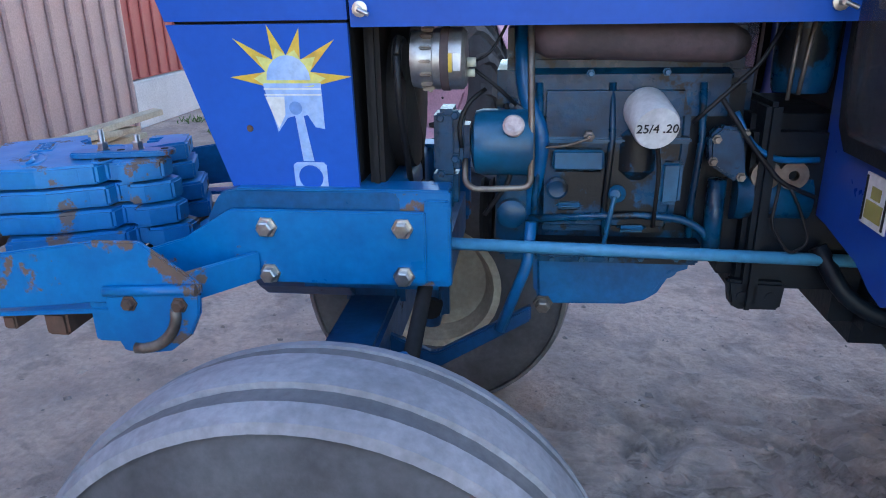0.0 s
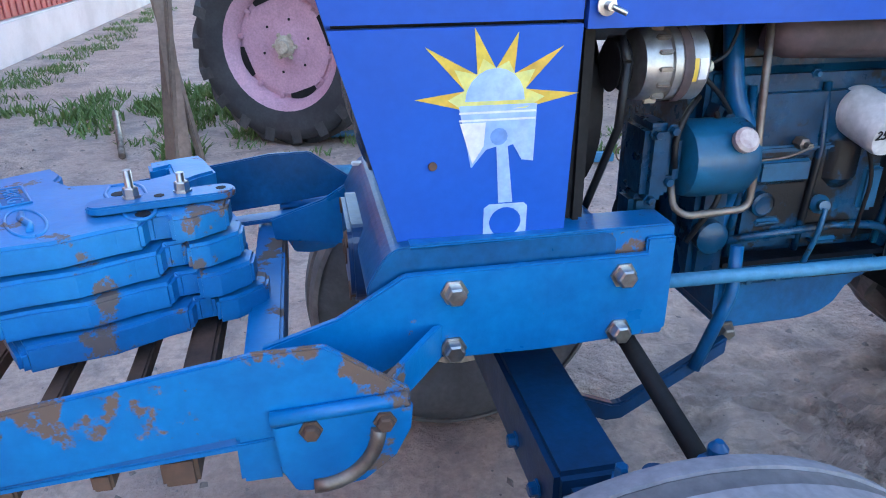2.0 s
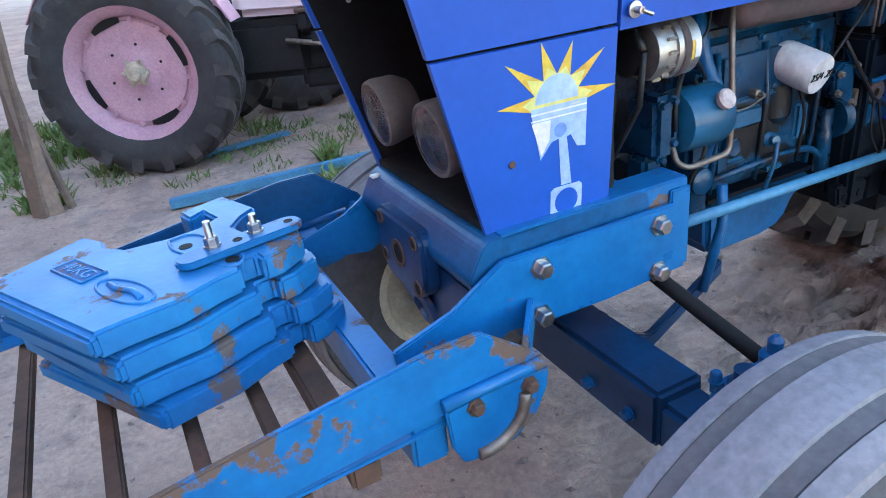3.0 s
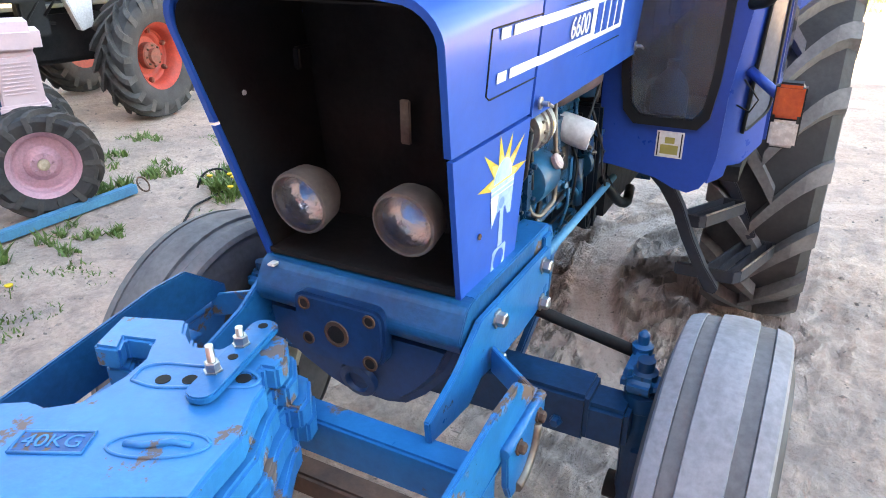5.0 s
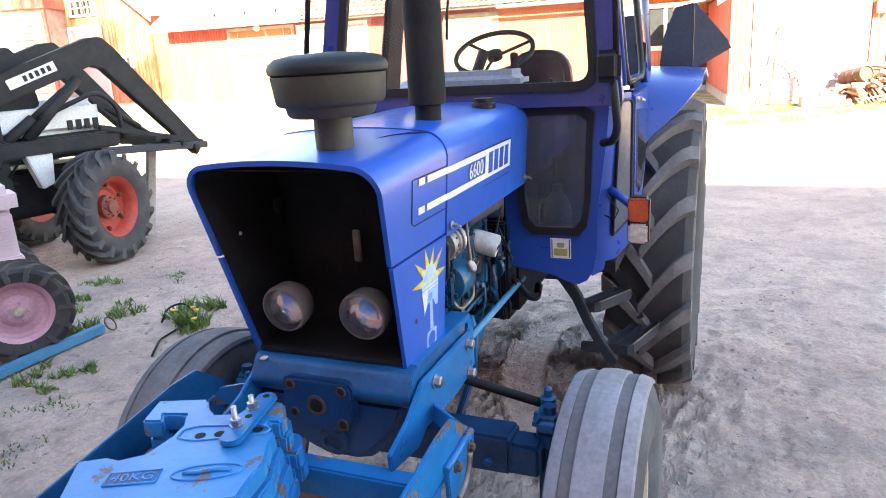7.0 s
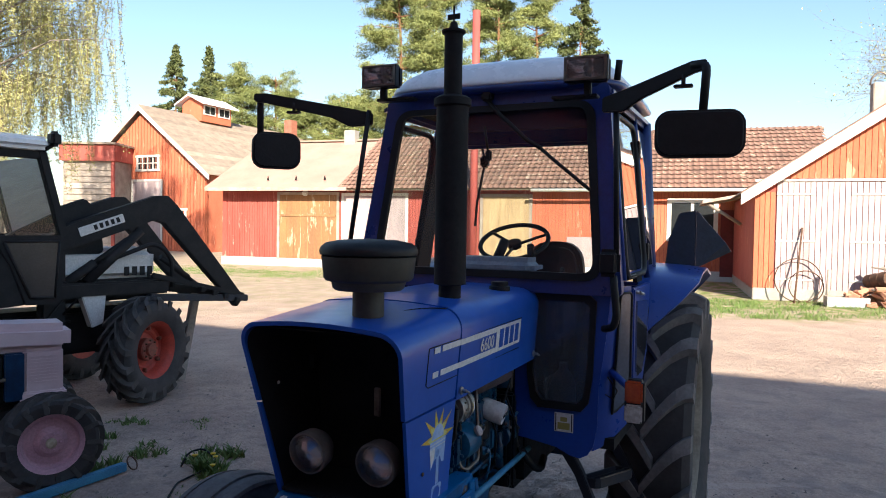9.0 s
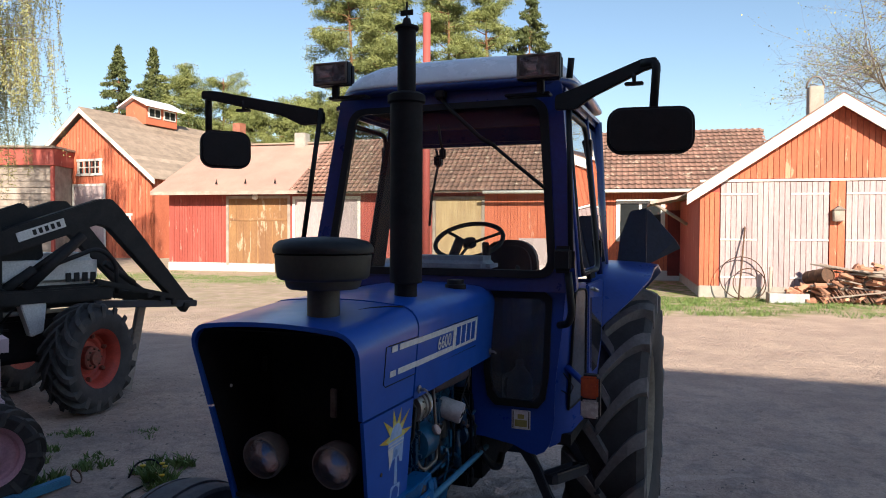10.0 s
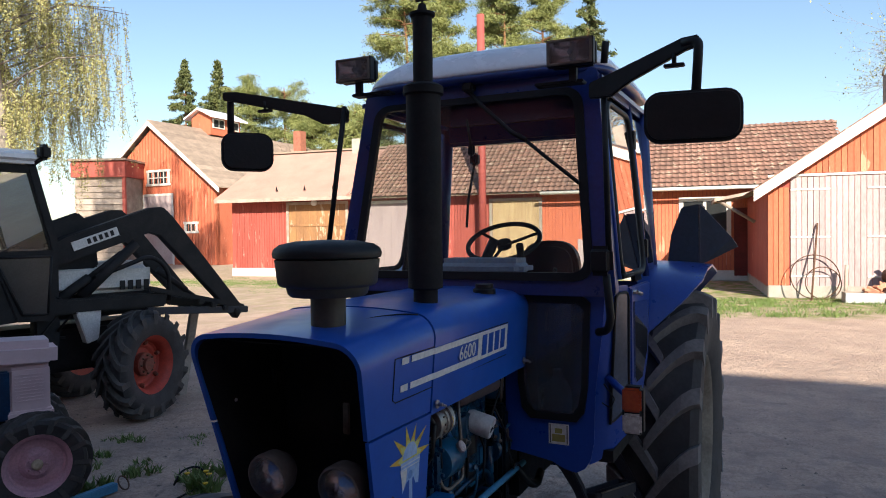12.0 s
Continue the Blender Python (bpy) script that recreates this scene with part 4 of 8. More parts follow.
def spruce(u, d, h, w=2.4, seed=1):
    rng = np.random.default_rng(seed)
    b = at_yard(u, d)
    pts, limbs = [], []
    for k in range(190):
        f = rng.uniform(0.3, 1.0)
        reach = w * 1.9 * (1 - f) ** 1.1 * rng.uniform(0.55, 1.15) + 0.05
        a = rng.uniform(0, math.tau)
        o = b + Vector((0, 0, h * f))
        e = o + Vector((math.cos(a) * reach, math.sin(a) * reach, -0.25 * reach))
        limbs.append(([o, e], [0.03, 0.01]))
        m_ = int(50 + 70 * reach)
        t_ = rng.uniform(0.1, 1, (m_, 1)) ** 0.7
        pts.extend(np.array(o) * (1 - t_) + np.array(e) * t_ + rng.normal(0, 1, (m_, 3)) * (0.12, 0.12, 0.12))
    return add_tree("spruce_tree", "dark pointed spruce behind the barn roofs", b, [b, b + Vector((0, 0, h))], [0.22, 0.02], limbs, pts, 0.17, M_PINEBARK, M_SPRUCE, 0.35)


def bare(u, d, h, seed, label, leaf=None, n_leaf=0, droop=0.0, base_r=0.22, levels=4, name="bare_tree", size=0.05, bark=None, start=0.25, kids=4, trunk=0.55):
    rng = np.random.default_rng(seed)
    b = at_yard(u, d)
    limbs, pts = [], []

    def grow(p, v, length, r, level):
        n = 4
        line, rs = [p], [r]
        for i in range(n):
            v = (v + Vector(rng.normal(0, 0.16, 3)) + Vector((0, 0, -droop * (level - 1) * 0.35 if level > 1 else 0))).normalized()
            p = p + v * length / n
            line.append(p)
            rs.append(r * (1 - 0.55 * (i + 1) / n))
        limbs.append((line, rs))
        if level >= levels:
            for q in range(n_leaf):
                pts.append(tuple(np.array(line[rng.integers(1, n + 1)]) + rng.normal(0, 0.14, 3)))
            return
        for k in range(kids):
            t = rng.uniform(start, 1)
            i = min(int(t * n), n - 1)
            q = line[i].lerp(line[i + 1], t * n - i)
            w = (v + Vector(rng.normal(0, 0.75, 3))).normalized()
            grow(q, w, length * rng.uniform(0.5, 0.72), rs[i] * 0.55, level + 1)
    grow(b, Vector((0, 0, 1)), h * trunk, base_r, 1)
    t = thing(name, label, "tree", b)
    part("trunk", merge(tube(*limbs[0], 8)), bark or M_BARK, t)
    part("bough", merge(*[tube(a, r, 4, False) for a, r in limbs[1:]]), bark or M_TWIG, t)
    if pts:
        part("crown", leaf_mesh("crown", pts, size, leaf, 0.6), leaf, t)
    return t


def birch(u, d, h, seed):
    rng = np.random.default_rng(seed)
    b = at_yard(u, d)
    trunk = [b + Vector((0.2 * math.sin(i), 0.15 * math.cos(i * 1.3), h * i / 8)) for i in range(9)]
    limbs, strands, pts = [], [], []
    for k in range(34):
        f = rng.uniform(0.28, 0.98)
        a = rng.uniform(0, math.tau)
        reach = (1.2 + 5.0 * (1 - abs(f - 0.5) * 1.4)) * rng.uniform(0.6, 1.05)
        o = b + Vector((0, 0, h * f))
        e = o + Vector((math.cos(a) * reach, math.sin(a) * reach, reach * rng.uniform(0.15, 0.5)))
        mid = (o + e) / 2 + Vector((0, 0, reach * 0.12))
        limbs.append(([o, mid, e], [0.05, 0.03, 0.012]))
        for j in range(17):
            t = rng.uniform(0.25, 1.0)
            p = (o.lerp(mid, t * 2) if t < 0.5 else mid.lerp(e, t * 2 - 1)) + Vector((*rng.normal(0, 0.2, 2), 0))
            length = rng.uniform(1.4, 5.0)
            sway = Vector((*rng.normal(0, 0.16, 2), 0))
            line = [p + sway * (q / 4) * length * 0.6 - Vector((0, 0, length * (q / 4) ** 1.2)) + Vector((*rng.normal(0, 0.05, 2), 0)) for q in range(5)]
            strands.append((line, [0.011, 0.009, 0.007, 0.006, 0.004]))
            for q in range(int(length * 56)):
                w = rng.uniform(0.1, 1) * 4
                i = min(int(w), 3)
                pts.append(tuple(np.array(line[i].lerp(line[i + 1], w - i)) + rng.normal(0, 0.07, 3)))
    t = thing("birch_tree", "tall birch with long hanging twigs and fresh leaves", "tree", b)
    part("trunk", merge(tube(trunk, [0.24 * (1 - i / 9) + 0.03 for i in range(9)], 8), *[tube(a, r, 5, False) for a, r in limbs]), M_BARK, t)
    part("hanging_growth", merge(*[tube(a, r, 3, False) for a, r in strands]), M_TWIG, t)
    part("crown", leaf_mesh("crown", pts, 0.036, M_BIRCH, 0.7), M_BIRCH, t)


pine(-6.2, 62, 25.5, 4.2, 3, 0.42)
pine(-2.6, 58, 22.5, 3.6, 5, 0.5)
pine(2.6, 64, 26.5, 3.6, 7, 0.45)
pine(6.2, 66, 25.5, 3.4, 9, 0.45)
spruce(10.4, 66, 25.5, 5.2, 4)
spruce(-31.4, 75, 21.0, 5.5, 6)
spruce(-27.8, 75, 20.8, 5.5, 8)
pine(-24.6, 76, 19.6, 4.4, 11, 0.3)
pine(-21.4, 78, 18.6, 4.4, 13, 0.3)
pine(-16.0, 68, 13.5, 3.6, 15, 0.25)
pine(-12.5, 70, 14.5, 3.8, 17, 0.25)
pine(-9.5, 66, 14.0, 3.8, 19, 0.25)
bare(-14.6, 62, 14.5, 23, "far bare spring tree behind the roofs", base_r=0.2)
birch(-17.6, 25.5, 17.5, 31)
birch(-20.5, 30, 18, 37)
bare(23.7, 36, 20.5, 41, "large bare spring tree with fine crooked twigs", M_BIRCH, 2, 0.0, 0.32, 6, "bare_tree", 0.05, kids=6, trunk=0.5)


# ---- the blue tractor ----
T = thing("tractor", "blue farm tractor with cab, bare front frame and dusty tyres", "tractor", (1.1, 0, 0))


def loft(rows, thick=0.0, smooth=True):
    """A sheet through rows of points; thick gives it a back that much nearer the centre line."""
    n = len(rows[0])
    vs = [Vector(p) for r in rows for p in r]
    fs = [(i * n + k, i * n + k + 1, (i + 1) * n + k + 1, (i + 1) * n + k) for i in range(len(rows) - 1) for k in range(n - 1)]
    bm = solid(vs, fs, smooth)
    if thick:
        bmesh.ops.solidify(bm, geom=bm.faces, thickness=thick)
        bmesh.ops.recalc_face_normals(bm, faces=bm.faces)
    for e in bm.edges:
        if len(e.link_faces) == 2 and e.calc_face_angle(0) > radians(40):
            e.smooth = False
    return bm


def spread_y(rows):
    """The hood sits a finger's width to the far side."""
    return [[(x, y * 1.045 + 0.0175, z) for x, y, z in r] for r in rows]


def arch(w_low, z_low, w, z_side, z_top, crown=0.012, r=0.075, n=6):
    """Half section of the hood from its lower edge over the top, as (y, z), mirrored to both sides."""
    half = [(w_low, z_low), (w_low + (w - w_low) * 0.5, (z_low + z_top - r) / 2), (w, z_top - r)]
    for i in range(1, n + 1):
        a = math.pi / 2 * i / n
        half.append((w - r + r * math.cos(a), z_top - r + r * math.sin(a)))
    half += [((w - r) * q, z_top + crown * (1 - q * q)) for q in (0.8, 0.6, 0.4, 0.2, 0.0)]
    return [(-y, z) for y, z in half] + [(y, z) for y, z in half[-2::-1]]


def nose_x(z):
    return -0.205 - 0.27 * (z - 1.03)


SEAM_X, CREASE = 0.055, 1.365
# upper nose
front_sec, back_sec = arch(0.262, CREASE, 0.278, 1.5, 1.635), arch(0.266, CREASE, 0.284, 1.5, 1.665)
rows = []
for k in range(5):
    f = k / 4
    rows.append([(nose_x(z0) * (1 - f) + SEAM_X * f, y0 * (1 - f) + y1 * f, z0 * (1 - f) + z1 * f) for (y0, z0), (y1, z1) in zip(front_sec, back_sec)])
part("hood_nose", loft(spread_y(rows), 0.014), M_HOOD, T, "purplish blue painted nose cowl")
# lower nose cheeks
for s in (-1, 1):
    rows = []
    for k in range(4):
        f = k / 3
        z = 1.03 + (CREASE - 0.006 - 1.03) * f
        rows.append([(nose_x(z) + (SEAM_X - nose_x(z)) * q, s * (0.232 + 0.026 * f + 0.006 * q) + (0.032 if s > 0 else 0), z) for q in (0, 0.5, 1)])
    part("side_panel", loft(rows, 0.012), M_HOOD, T, "blue side panel with a spray painted piston")
# rear hood
rows = []
for k in range(7):
    x = SEAM_X + 0.006 + (0.93 - SEAM_X) * k / 6
    rows.append([(x, y, z) for y, z in arch(0.268, 1.352, 0.286, 1.5, 1.668 + 0.006 * k / 6)])
part("hood", loft(spread_y(rows), 0.014), M_HOOD, T, "blue painted hood")
# dark inside of the nose: black sheets with its shade in their colour
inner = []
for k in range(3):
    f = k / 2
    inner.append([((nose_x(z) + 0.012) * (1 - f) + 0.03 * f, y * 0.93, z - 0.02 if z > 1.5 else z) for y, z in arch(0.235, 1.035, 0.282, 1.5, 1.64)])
part("grille_shroud", loft(spread_y(inner)), M_NOSESHADE, T, "black open grille recess with its shade in the colour")
part("radiator", front([(-0.222, 1.035), (-0.262, 1.46), (-0.255, 1.62), (0.29, 1.62), (0.302, 1.46), (0.257, 1.035)], 0.034, 0.05, 0.002), M_NOSESHADE, T, "black radiator core")
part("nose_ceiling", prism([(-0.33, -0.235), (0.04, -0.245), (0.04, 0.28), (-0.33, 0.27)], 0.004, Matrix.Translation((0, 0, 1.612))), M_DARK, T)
part("radiator_bracket", box((-0.005, 0.005, 1.33), (0.008, 0.026, 0.10), 0.003), M_OLDSTEEL, T)
for s in (-1, 1):
    part("latch_plate", box((-0.05, s * 0.22 + 0.0175, 1.46), (0.05, 0.02, 0.05), 0.005), M_DARK, T)
part("grille_floor", box((-0.08, 0.015, 1.056), (0.26, 0.47, 0.012)), M_NOSESHADE, T)
M_SHELL = mat("dusty lamp shell", (0.17, 0.14, 0.125), (0.10, 0.08, 0.07), rough=0.55, scale=10, bump=0.1)
for s in (-1, 1):
    d = Vector((-1, 0, -0.12)).normalized()
    c = Vector((-0.245, s * 0.126, 1.2))
    shell = part("headlight", lathe([(0.02, 0), (0.05, 0.005), (0.066, 0.03), (0.071, 0.075), (0.069, 0.086), (0.064, 0.088), (0.06, 0.08), (0.04, 0.03), (0.0, 0.012)], aim(c - d * 0.085, d), 28), M_SHELL, T, "round headlight in a faded cream shell")
    part("reflector", lathe([(0.0, 0.022), (0.035, 0.036), (0.061, 0.078)], aim(c - d * 0.085, d), 24, caps=False), M_REFLECT, shell)
    lens = part("lens", lathe([(0.063, 0.0), (0.05, 0.008), (0.025, 0.013), (0.0, 0.015)], aim(c - d * 0.001, d), 24, caps=False), M_LENS, shell, "clear headlight glass")
    lens.visible_shadow = False
# white disc painted for daylight showing through a hole in the far cheek
part("rivet", lathe([(0.006, 0), (0.005, 0.003), (0, 0.004)], aim((-0.219, 0.262, 1.413), (0, -1, 0)), 10), M_WHITE, T, "small white spot for light through a hole in the nose")
part("nose_tip_weld", box((-0.23, 0.225, 1.035), (0.03, 0.02, 0.006), 0.002), M_WHITE, T)

# hood marks: seams, stripes, plate
def flank(s, x, z, lift):
    """A point on the hood's side, a little proud of it."""
    if x < SEAM_X:
        f = (x - nose_x(z)) / (SEAM_X - nose_x(z))
        lo, hi, top = 0.262 + 0.004 * f, 0.278 + 0.006 * f, 1.56 + 0.03 * f
    else:
        lo, hi, top = 0.268, 0.286, 1.593
    w = lo + (hi - lo) * min(1.0, (z - CREASE) / (top - CREASE))
    return Vector((x, s * (w * 1.045 + lift) + 0.0175, z))


def hood_strip(name, s, x0, x1, z0, z1, lift, material, label=""):
    """A thin painted band that follows the hood's side."""
    xs = [x0, x1] if x0 > SEAM_X or x1 < SEAM_X else [x0, SEAM_X - 0.004, SEAM_X + 0.008, x1]
    out = [[flank(s, x, z0, lift), flank(s, x, (z0 + z1) / 2, lift), flank(s, x, z1, lift)] for x in xs]
    return part(name, loft(out, 0.0012, False), material, T, label)


for s in (-1, 1):
    for z in (1.552, 1.474):
        hood_strip("stripe", s, -0.085, 0.40, z - 0.0095, z + 0.0095, 0.003, M_WHITE)
        hood_strip("stripe", s, -0.142, -0.102, z - 0.0095, z + 0.0095, 0.003, M_WHITE)
    hood_strip("badge_plate", s, 0.401, 0.685, 1.4645, 1.5615, 0.003, M_WHITE, "white badge with blue block letters as plain shapes")
    for i in range(4):
        hood_strip("badge_block", s, 0.434 + i * 0.06, 0.476 + i * 0.06, 1.477, 1.549, 0.0045, M_HOOD)
    edge = [(0.69, 1.575), (-0.16, 1.575), (-0.18, 1.565), (-0.18, 1.45), (-0.165, 1.44), (0.69, 1.44)]
    part("panel_groove", tube([flank(s, x, min(z, 1.565), 0.0008) for x, z in edge], 0.0018, 5), M_DARK, T)


def lettering(name, text, size, material, parent, m):
    cu = bpy.data.curves.new(name, "FONT")
    cu.body, cu.size, cu.extrude, cu.align_x, cu.align_y = text, size, 0.0008, "CENTER", "CENTER"
    tmp = bpy.data.objects.new(name, cu)
    scene.collection.objects.link(tmp)
    me = bpy.data.meshes.new_from_object(tmp.evaluated_get(bpy.context.evaluated_depsgraph_get()))
    bpy.data.objects.remove(tmp)
    bm = bmesh.new()
    bm.from_mesh(me)
    bpy.data.meshes.remove(me)
    bmesh.ops.transform(bm, matrix=m, verts=bm.verts)
    return part(name, bm, material, parent)


NEAR_FACE = Matrix.Translation(flank(-1, 0.305, 1.511, 0.005)) @ pose(0, 0, 0, 94.4, 0, 0)
lettering("model_number", "6600", 0.068, M_WHITE, T, NEAR_FACE)
for x in (0.052, 0.86):
    for s in (-1, 1):
        part("hood_latch", merge(lathe([(0.014, 0), (0.014, 0.004), (0.006, 0.005), (0.006, 0.02)], aim((x + 0.03, s * 0.272, 1.383), (0, s, 0)), 12), rod((x + 0.03, s * 0.292, 1.383), (x + 0.05, s * 0.294, 1.374), 0.004, 6)), M_STEEL, T, "bright spring latch")

# spray painted piston and burst on the side panel
def decal(name, pts, material, lift):
    """A painted patch on the near cheek, outline in x, z."""
    n = len(pts)
    vs = []
    for x, z in pts:
        f = (z - 1.03) / (CREASE - 0.006 - 1.03)
        q = (x - nose_x(z)) / (SEAM_X - nose_x(z))
        vs.append((x, -(0.232 + 0.026 * f + 0.006 * q) - lift, z))
    return part(name, solid(vs, [tuple(range(n))]), material, T)


def star(cx, cz, r0, r1, a0, a1, n):
    pts = []
    for i in range(2 * n + 1):
        a = a0 + (a1 - a0) * i / (2 * n)
        r = (r1 * (0.92 + 0.12 * math.sin(i * 2.3)) if i % 2 else r0)
        pts.append((cx + r * math.cos(a), cz + r * math.sin(a)))
    return pts


PX, PZ = -0.066, 1.262
decal("burst_paint", star(PX, PZ - 0.005, 0.046, 0.122, radians(-14), radians(194), 6), M_YELLOW, 0.0008)
decal("burst_core", star(PX, PZ - 0.005, 0.047, 0.072, radians(-14), radians(194), 6), mat("pale yellow spray", (0.8, 0.68, 0.15), (0.6, 0.7, 0.3), rough=0.5, scale=16, bump=0.02), 0.0013)
decal("burst_glow", [(PX + 0.043 * math.cos(a / 10 * math.pi), PZ - 0.004 + 0.046 * math.sin(a / 10 * math.pi)) for a in range(11)], M_PALE, 0.0018)
decal("piston_paint", [(PX - 0.052, 1.252), (PX + 0.062, 1.252), (PX + 0.062, 1.165), (PX + 0.044, 1.168), (PX + 0.03, 1.192), (PX + 0.022, 1.190), (PX + 0.034, 1.10), (PX + 0.012, 1.10), (PX + 0.005, 1.190), (PX - 0.01, 1.186), (PX - 0.032, 1.158)], M_PALE, 0.0013)
for z in (1.243, 1.232):
    decal("ring_line", [(PX - 0.051, z), (PX + 0.061, z), (PX + 0.061, z - 0.003), (PX - 0.051, z - 0.003)], M_WHITE, 0.0017)
decal("pin_paint", [(PX + 0.008 + 0.013 * math.cos(i * math.tau / 16), 1.205 + 0.013 * math.sin(i * math.tau / 16)) for i in range(16)], M_GLOW, 0.0017)
decal("skirt_shade", [(PX - 0.05, 1.227), (PX - 0.012, 1.227), (PX - 0.014, 1.192), (PX - 0.030, 1.165)], M_WHITE, 0.0016)
ring_out = [(-0.052, 1.038), (-0.052, 1.092), (-0.044, 1.098), (0.010, 1.098), (0.016, 1.092), (0.016, 1.038)]
decal("rod_end_paint", [(x - 0.024, z) for x, z in ring_out], M_PALE, 0.0009)
decal("rod_end_hole", [(-0.042 + 0.025 * math.cos(i * math.tau / 18), 1.067 + 0.025 * math.sin(i * math.tau / 18)) for i in range(18)], M_HOOD, 0.0014)
part("screw_hole", lathe([(0.007, 0), (0.006, 0.002)], aim((-0.155, -0.247, 1.165), (0, -1, 0)), 10), M_RUST, T)

# air pre-cleaner, exhaust, filler cap
A = part("air_precleaner", lathe([(0.05, 1.64), (0.05, 1.735), (0.105, 1.738), (0.113, 1.745), (0.118, 1.764), (0.134, 1.768), (0.141, 1.776), (0.147, 1.83), (0.149, 1.842), (0.142, 1.846)], Matrix.Translation((-0.2, -0.07, 0)), 36), mat("dirty air bowl", (0.065, 0.062, 0.045), (0.035, 0.034, 0.028), rough=0.55, scale=5, bump=0.05), T, "round air pre-cleaner bowl with a dark lid")
part("lid", lathe([(0.145, 1.845), (0.153, 1.848), (0.155, 1.860), (0.150, 1.873), (0.134, 1.885), (0.09, 1.894), (0.0, 1.898)], Matrix.Translation((-0.2, -0.07, 0)), 36), M_BLACK, A)
E2 = part("exhaust_pipe", lathe([(0.042, 1.66), (0.042, 1.72), (0.06, 1.725), (0.06, 2.385), (0.07, 2.39), (0.07, 2.415), (0.055, 2.425), (0.034, 2.43), (0.034, 2.655)], Matrix.Translation((0.3, -0.125, 0)), 28), M_DARK, T, "upright soot black exhaust silencer")
part("rain_cap", merge(lathe([(0.04, 2.655), (0.045, 2.66), (0.045, 2.668), (0.02, 2.672), (0.012, 2.70)], Matrix.Translation((0.3, -0.125, 0)), 14), box((0.3, -0.125, 2.72), (0.004, 0.05, 0.02)), rod((0.3, -0.125, 2.70), (0.3, -0.125, 2.76), 0.004, 6)), M_DARK, E2)
part("hood_cable", tube(bend([(-0.13, -0.11, 1.655), (-0.04, -0.14, 1.664), (0.02, -0.19, 1.666), (0.045, -0.23, 1.664)], 0.05), 0.0025, 6), M_BLACK, T, "thin black cable over the hood")
part("filler_cap", lathe([(0.045, 1.67), (0.045, 1.69), (0.036, 1.694), (0.036, 1.71), (0.0, 1.712)], Matrix.Translation((0.72, -0.17, 0)), 20), M_BLACK, T)

# front support casting
part("front_support", merge(side(rounded([(0.14, 1.046), (-0.225, 1.046), (-0.266, 0.975), (-0.245, 0.938), (0.14, 0.938)], 0.03, 6), -0.258, 0.262, 0.0025), box((0.05, 0, 0.88), (0.36, 0.40, 0.16), 0.03)), M_IRON, T, "cast blue front support under the nose")
# the lower casting's shadow is put into its darker paint
part("axle_saddle", bevelled(front([(-0.25, 0.955), (0.26, 0.955), (0.265, 0.90), (0.235, 0.835), (0.17, 0.79), (0.10, 0.755), (0.05, 0.738), (-0.05, 0.738), (-0.10, 0.75), (-0.15, 0.79), (-0.21, 0.86)], -0.24, 0.02), 0.026, 3, 40), M_PAD, T, "dark cast saddle over the axle")
pad = rounded([(-0.088, 1.008), (0.146, 1.008), (0.142, 0.90), (0.105, 0.848), (-0.045, 0.848), (-0.088, 0.885)], 0.035)
P = part("tow_pad", front(pad, -0.276, -0.235, 0.008), M_PAD, T, "dark pad with bolt holes")
for y, z, r in ((0.112, 0.985, 0.011), (-0.055, 0.982, 0.011), (0.108, 0.898, 0.011), (-0.052, 0.878, 0.013), (0.031, 0.928, 0.022)):
    part("hole_ring", lathe([(r * 1.45, 0), (r * 1.4, 0.003), (r, 0.003), (r, -0.012), (0, -0.012)], aim((-0.276, y, z), (-1, 0, 0)), 16), M_RUST, P, "rusty edge of a bolt hole")
    part("bolt_hole", lathe([(r * 0.96, 0), (r * 0.96, 0.0015)], aim((-0.2765, y, z), (-1, 0, 0)), 16), M_DARK, P)
part("pivot_lobe", lathe([(0.05, 0), (0.046, 0.012), (0.03, 0.016), (0.026, 0.004), (0, 0.004)], aim((-0.238, 0.005, 0.80), (-1, 0, -0.2)), 24), M_PAD, T)

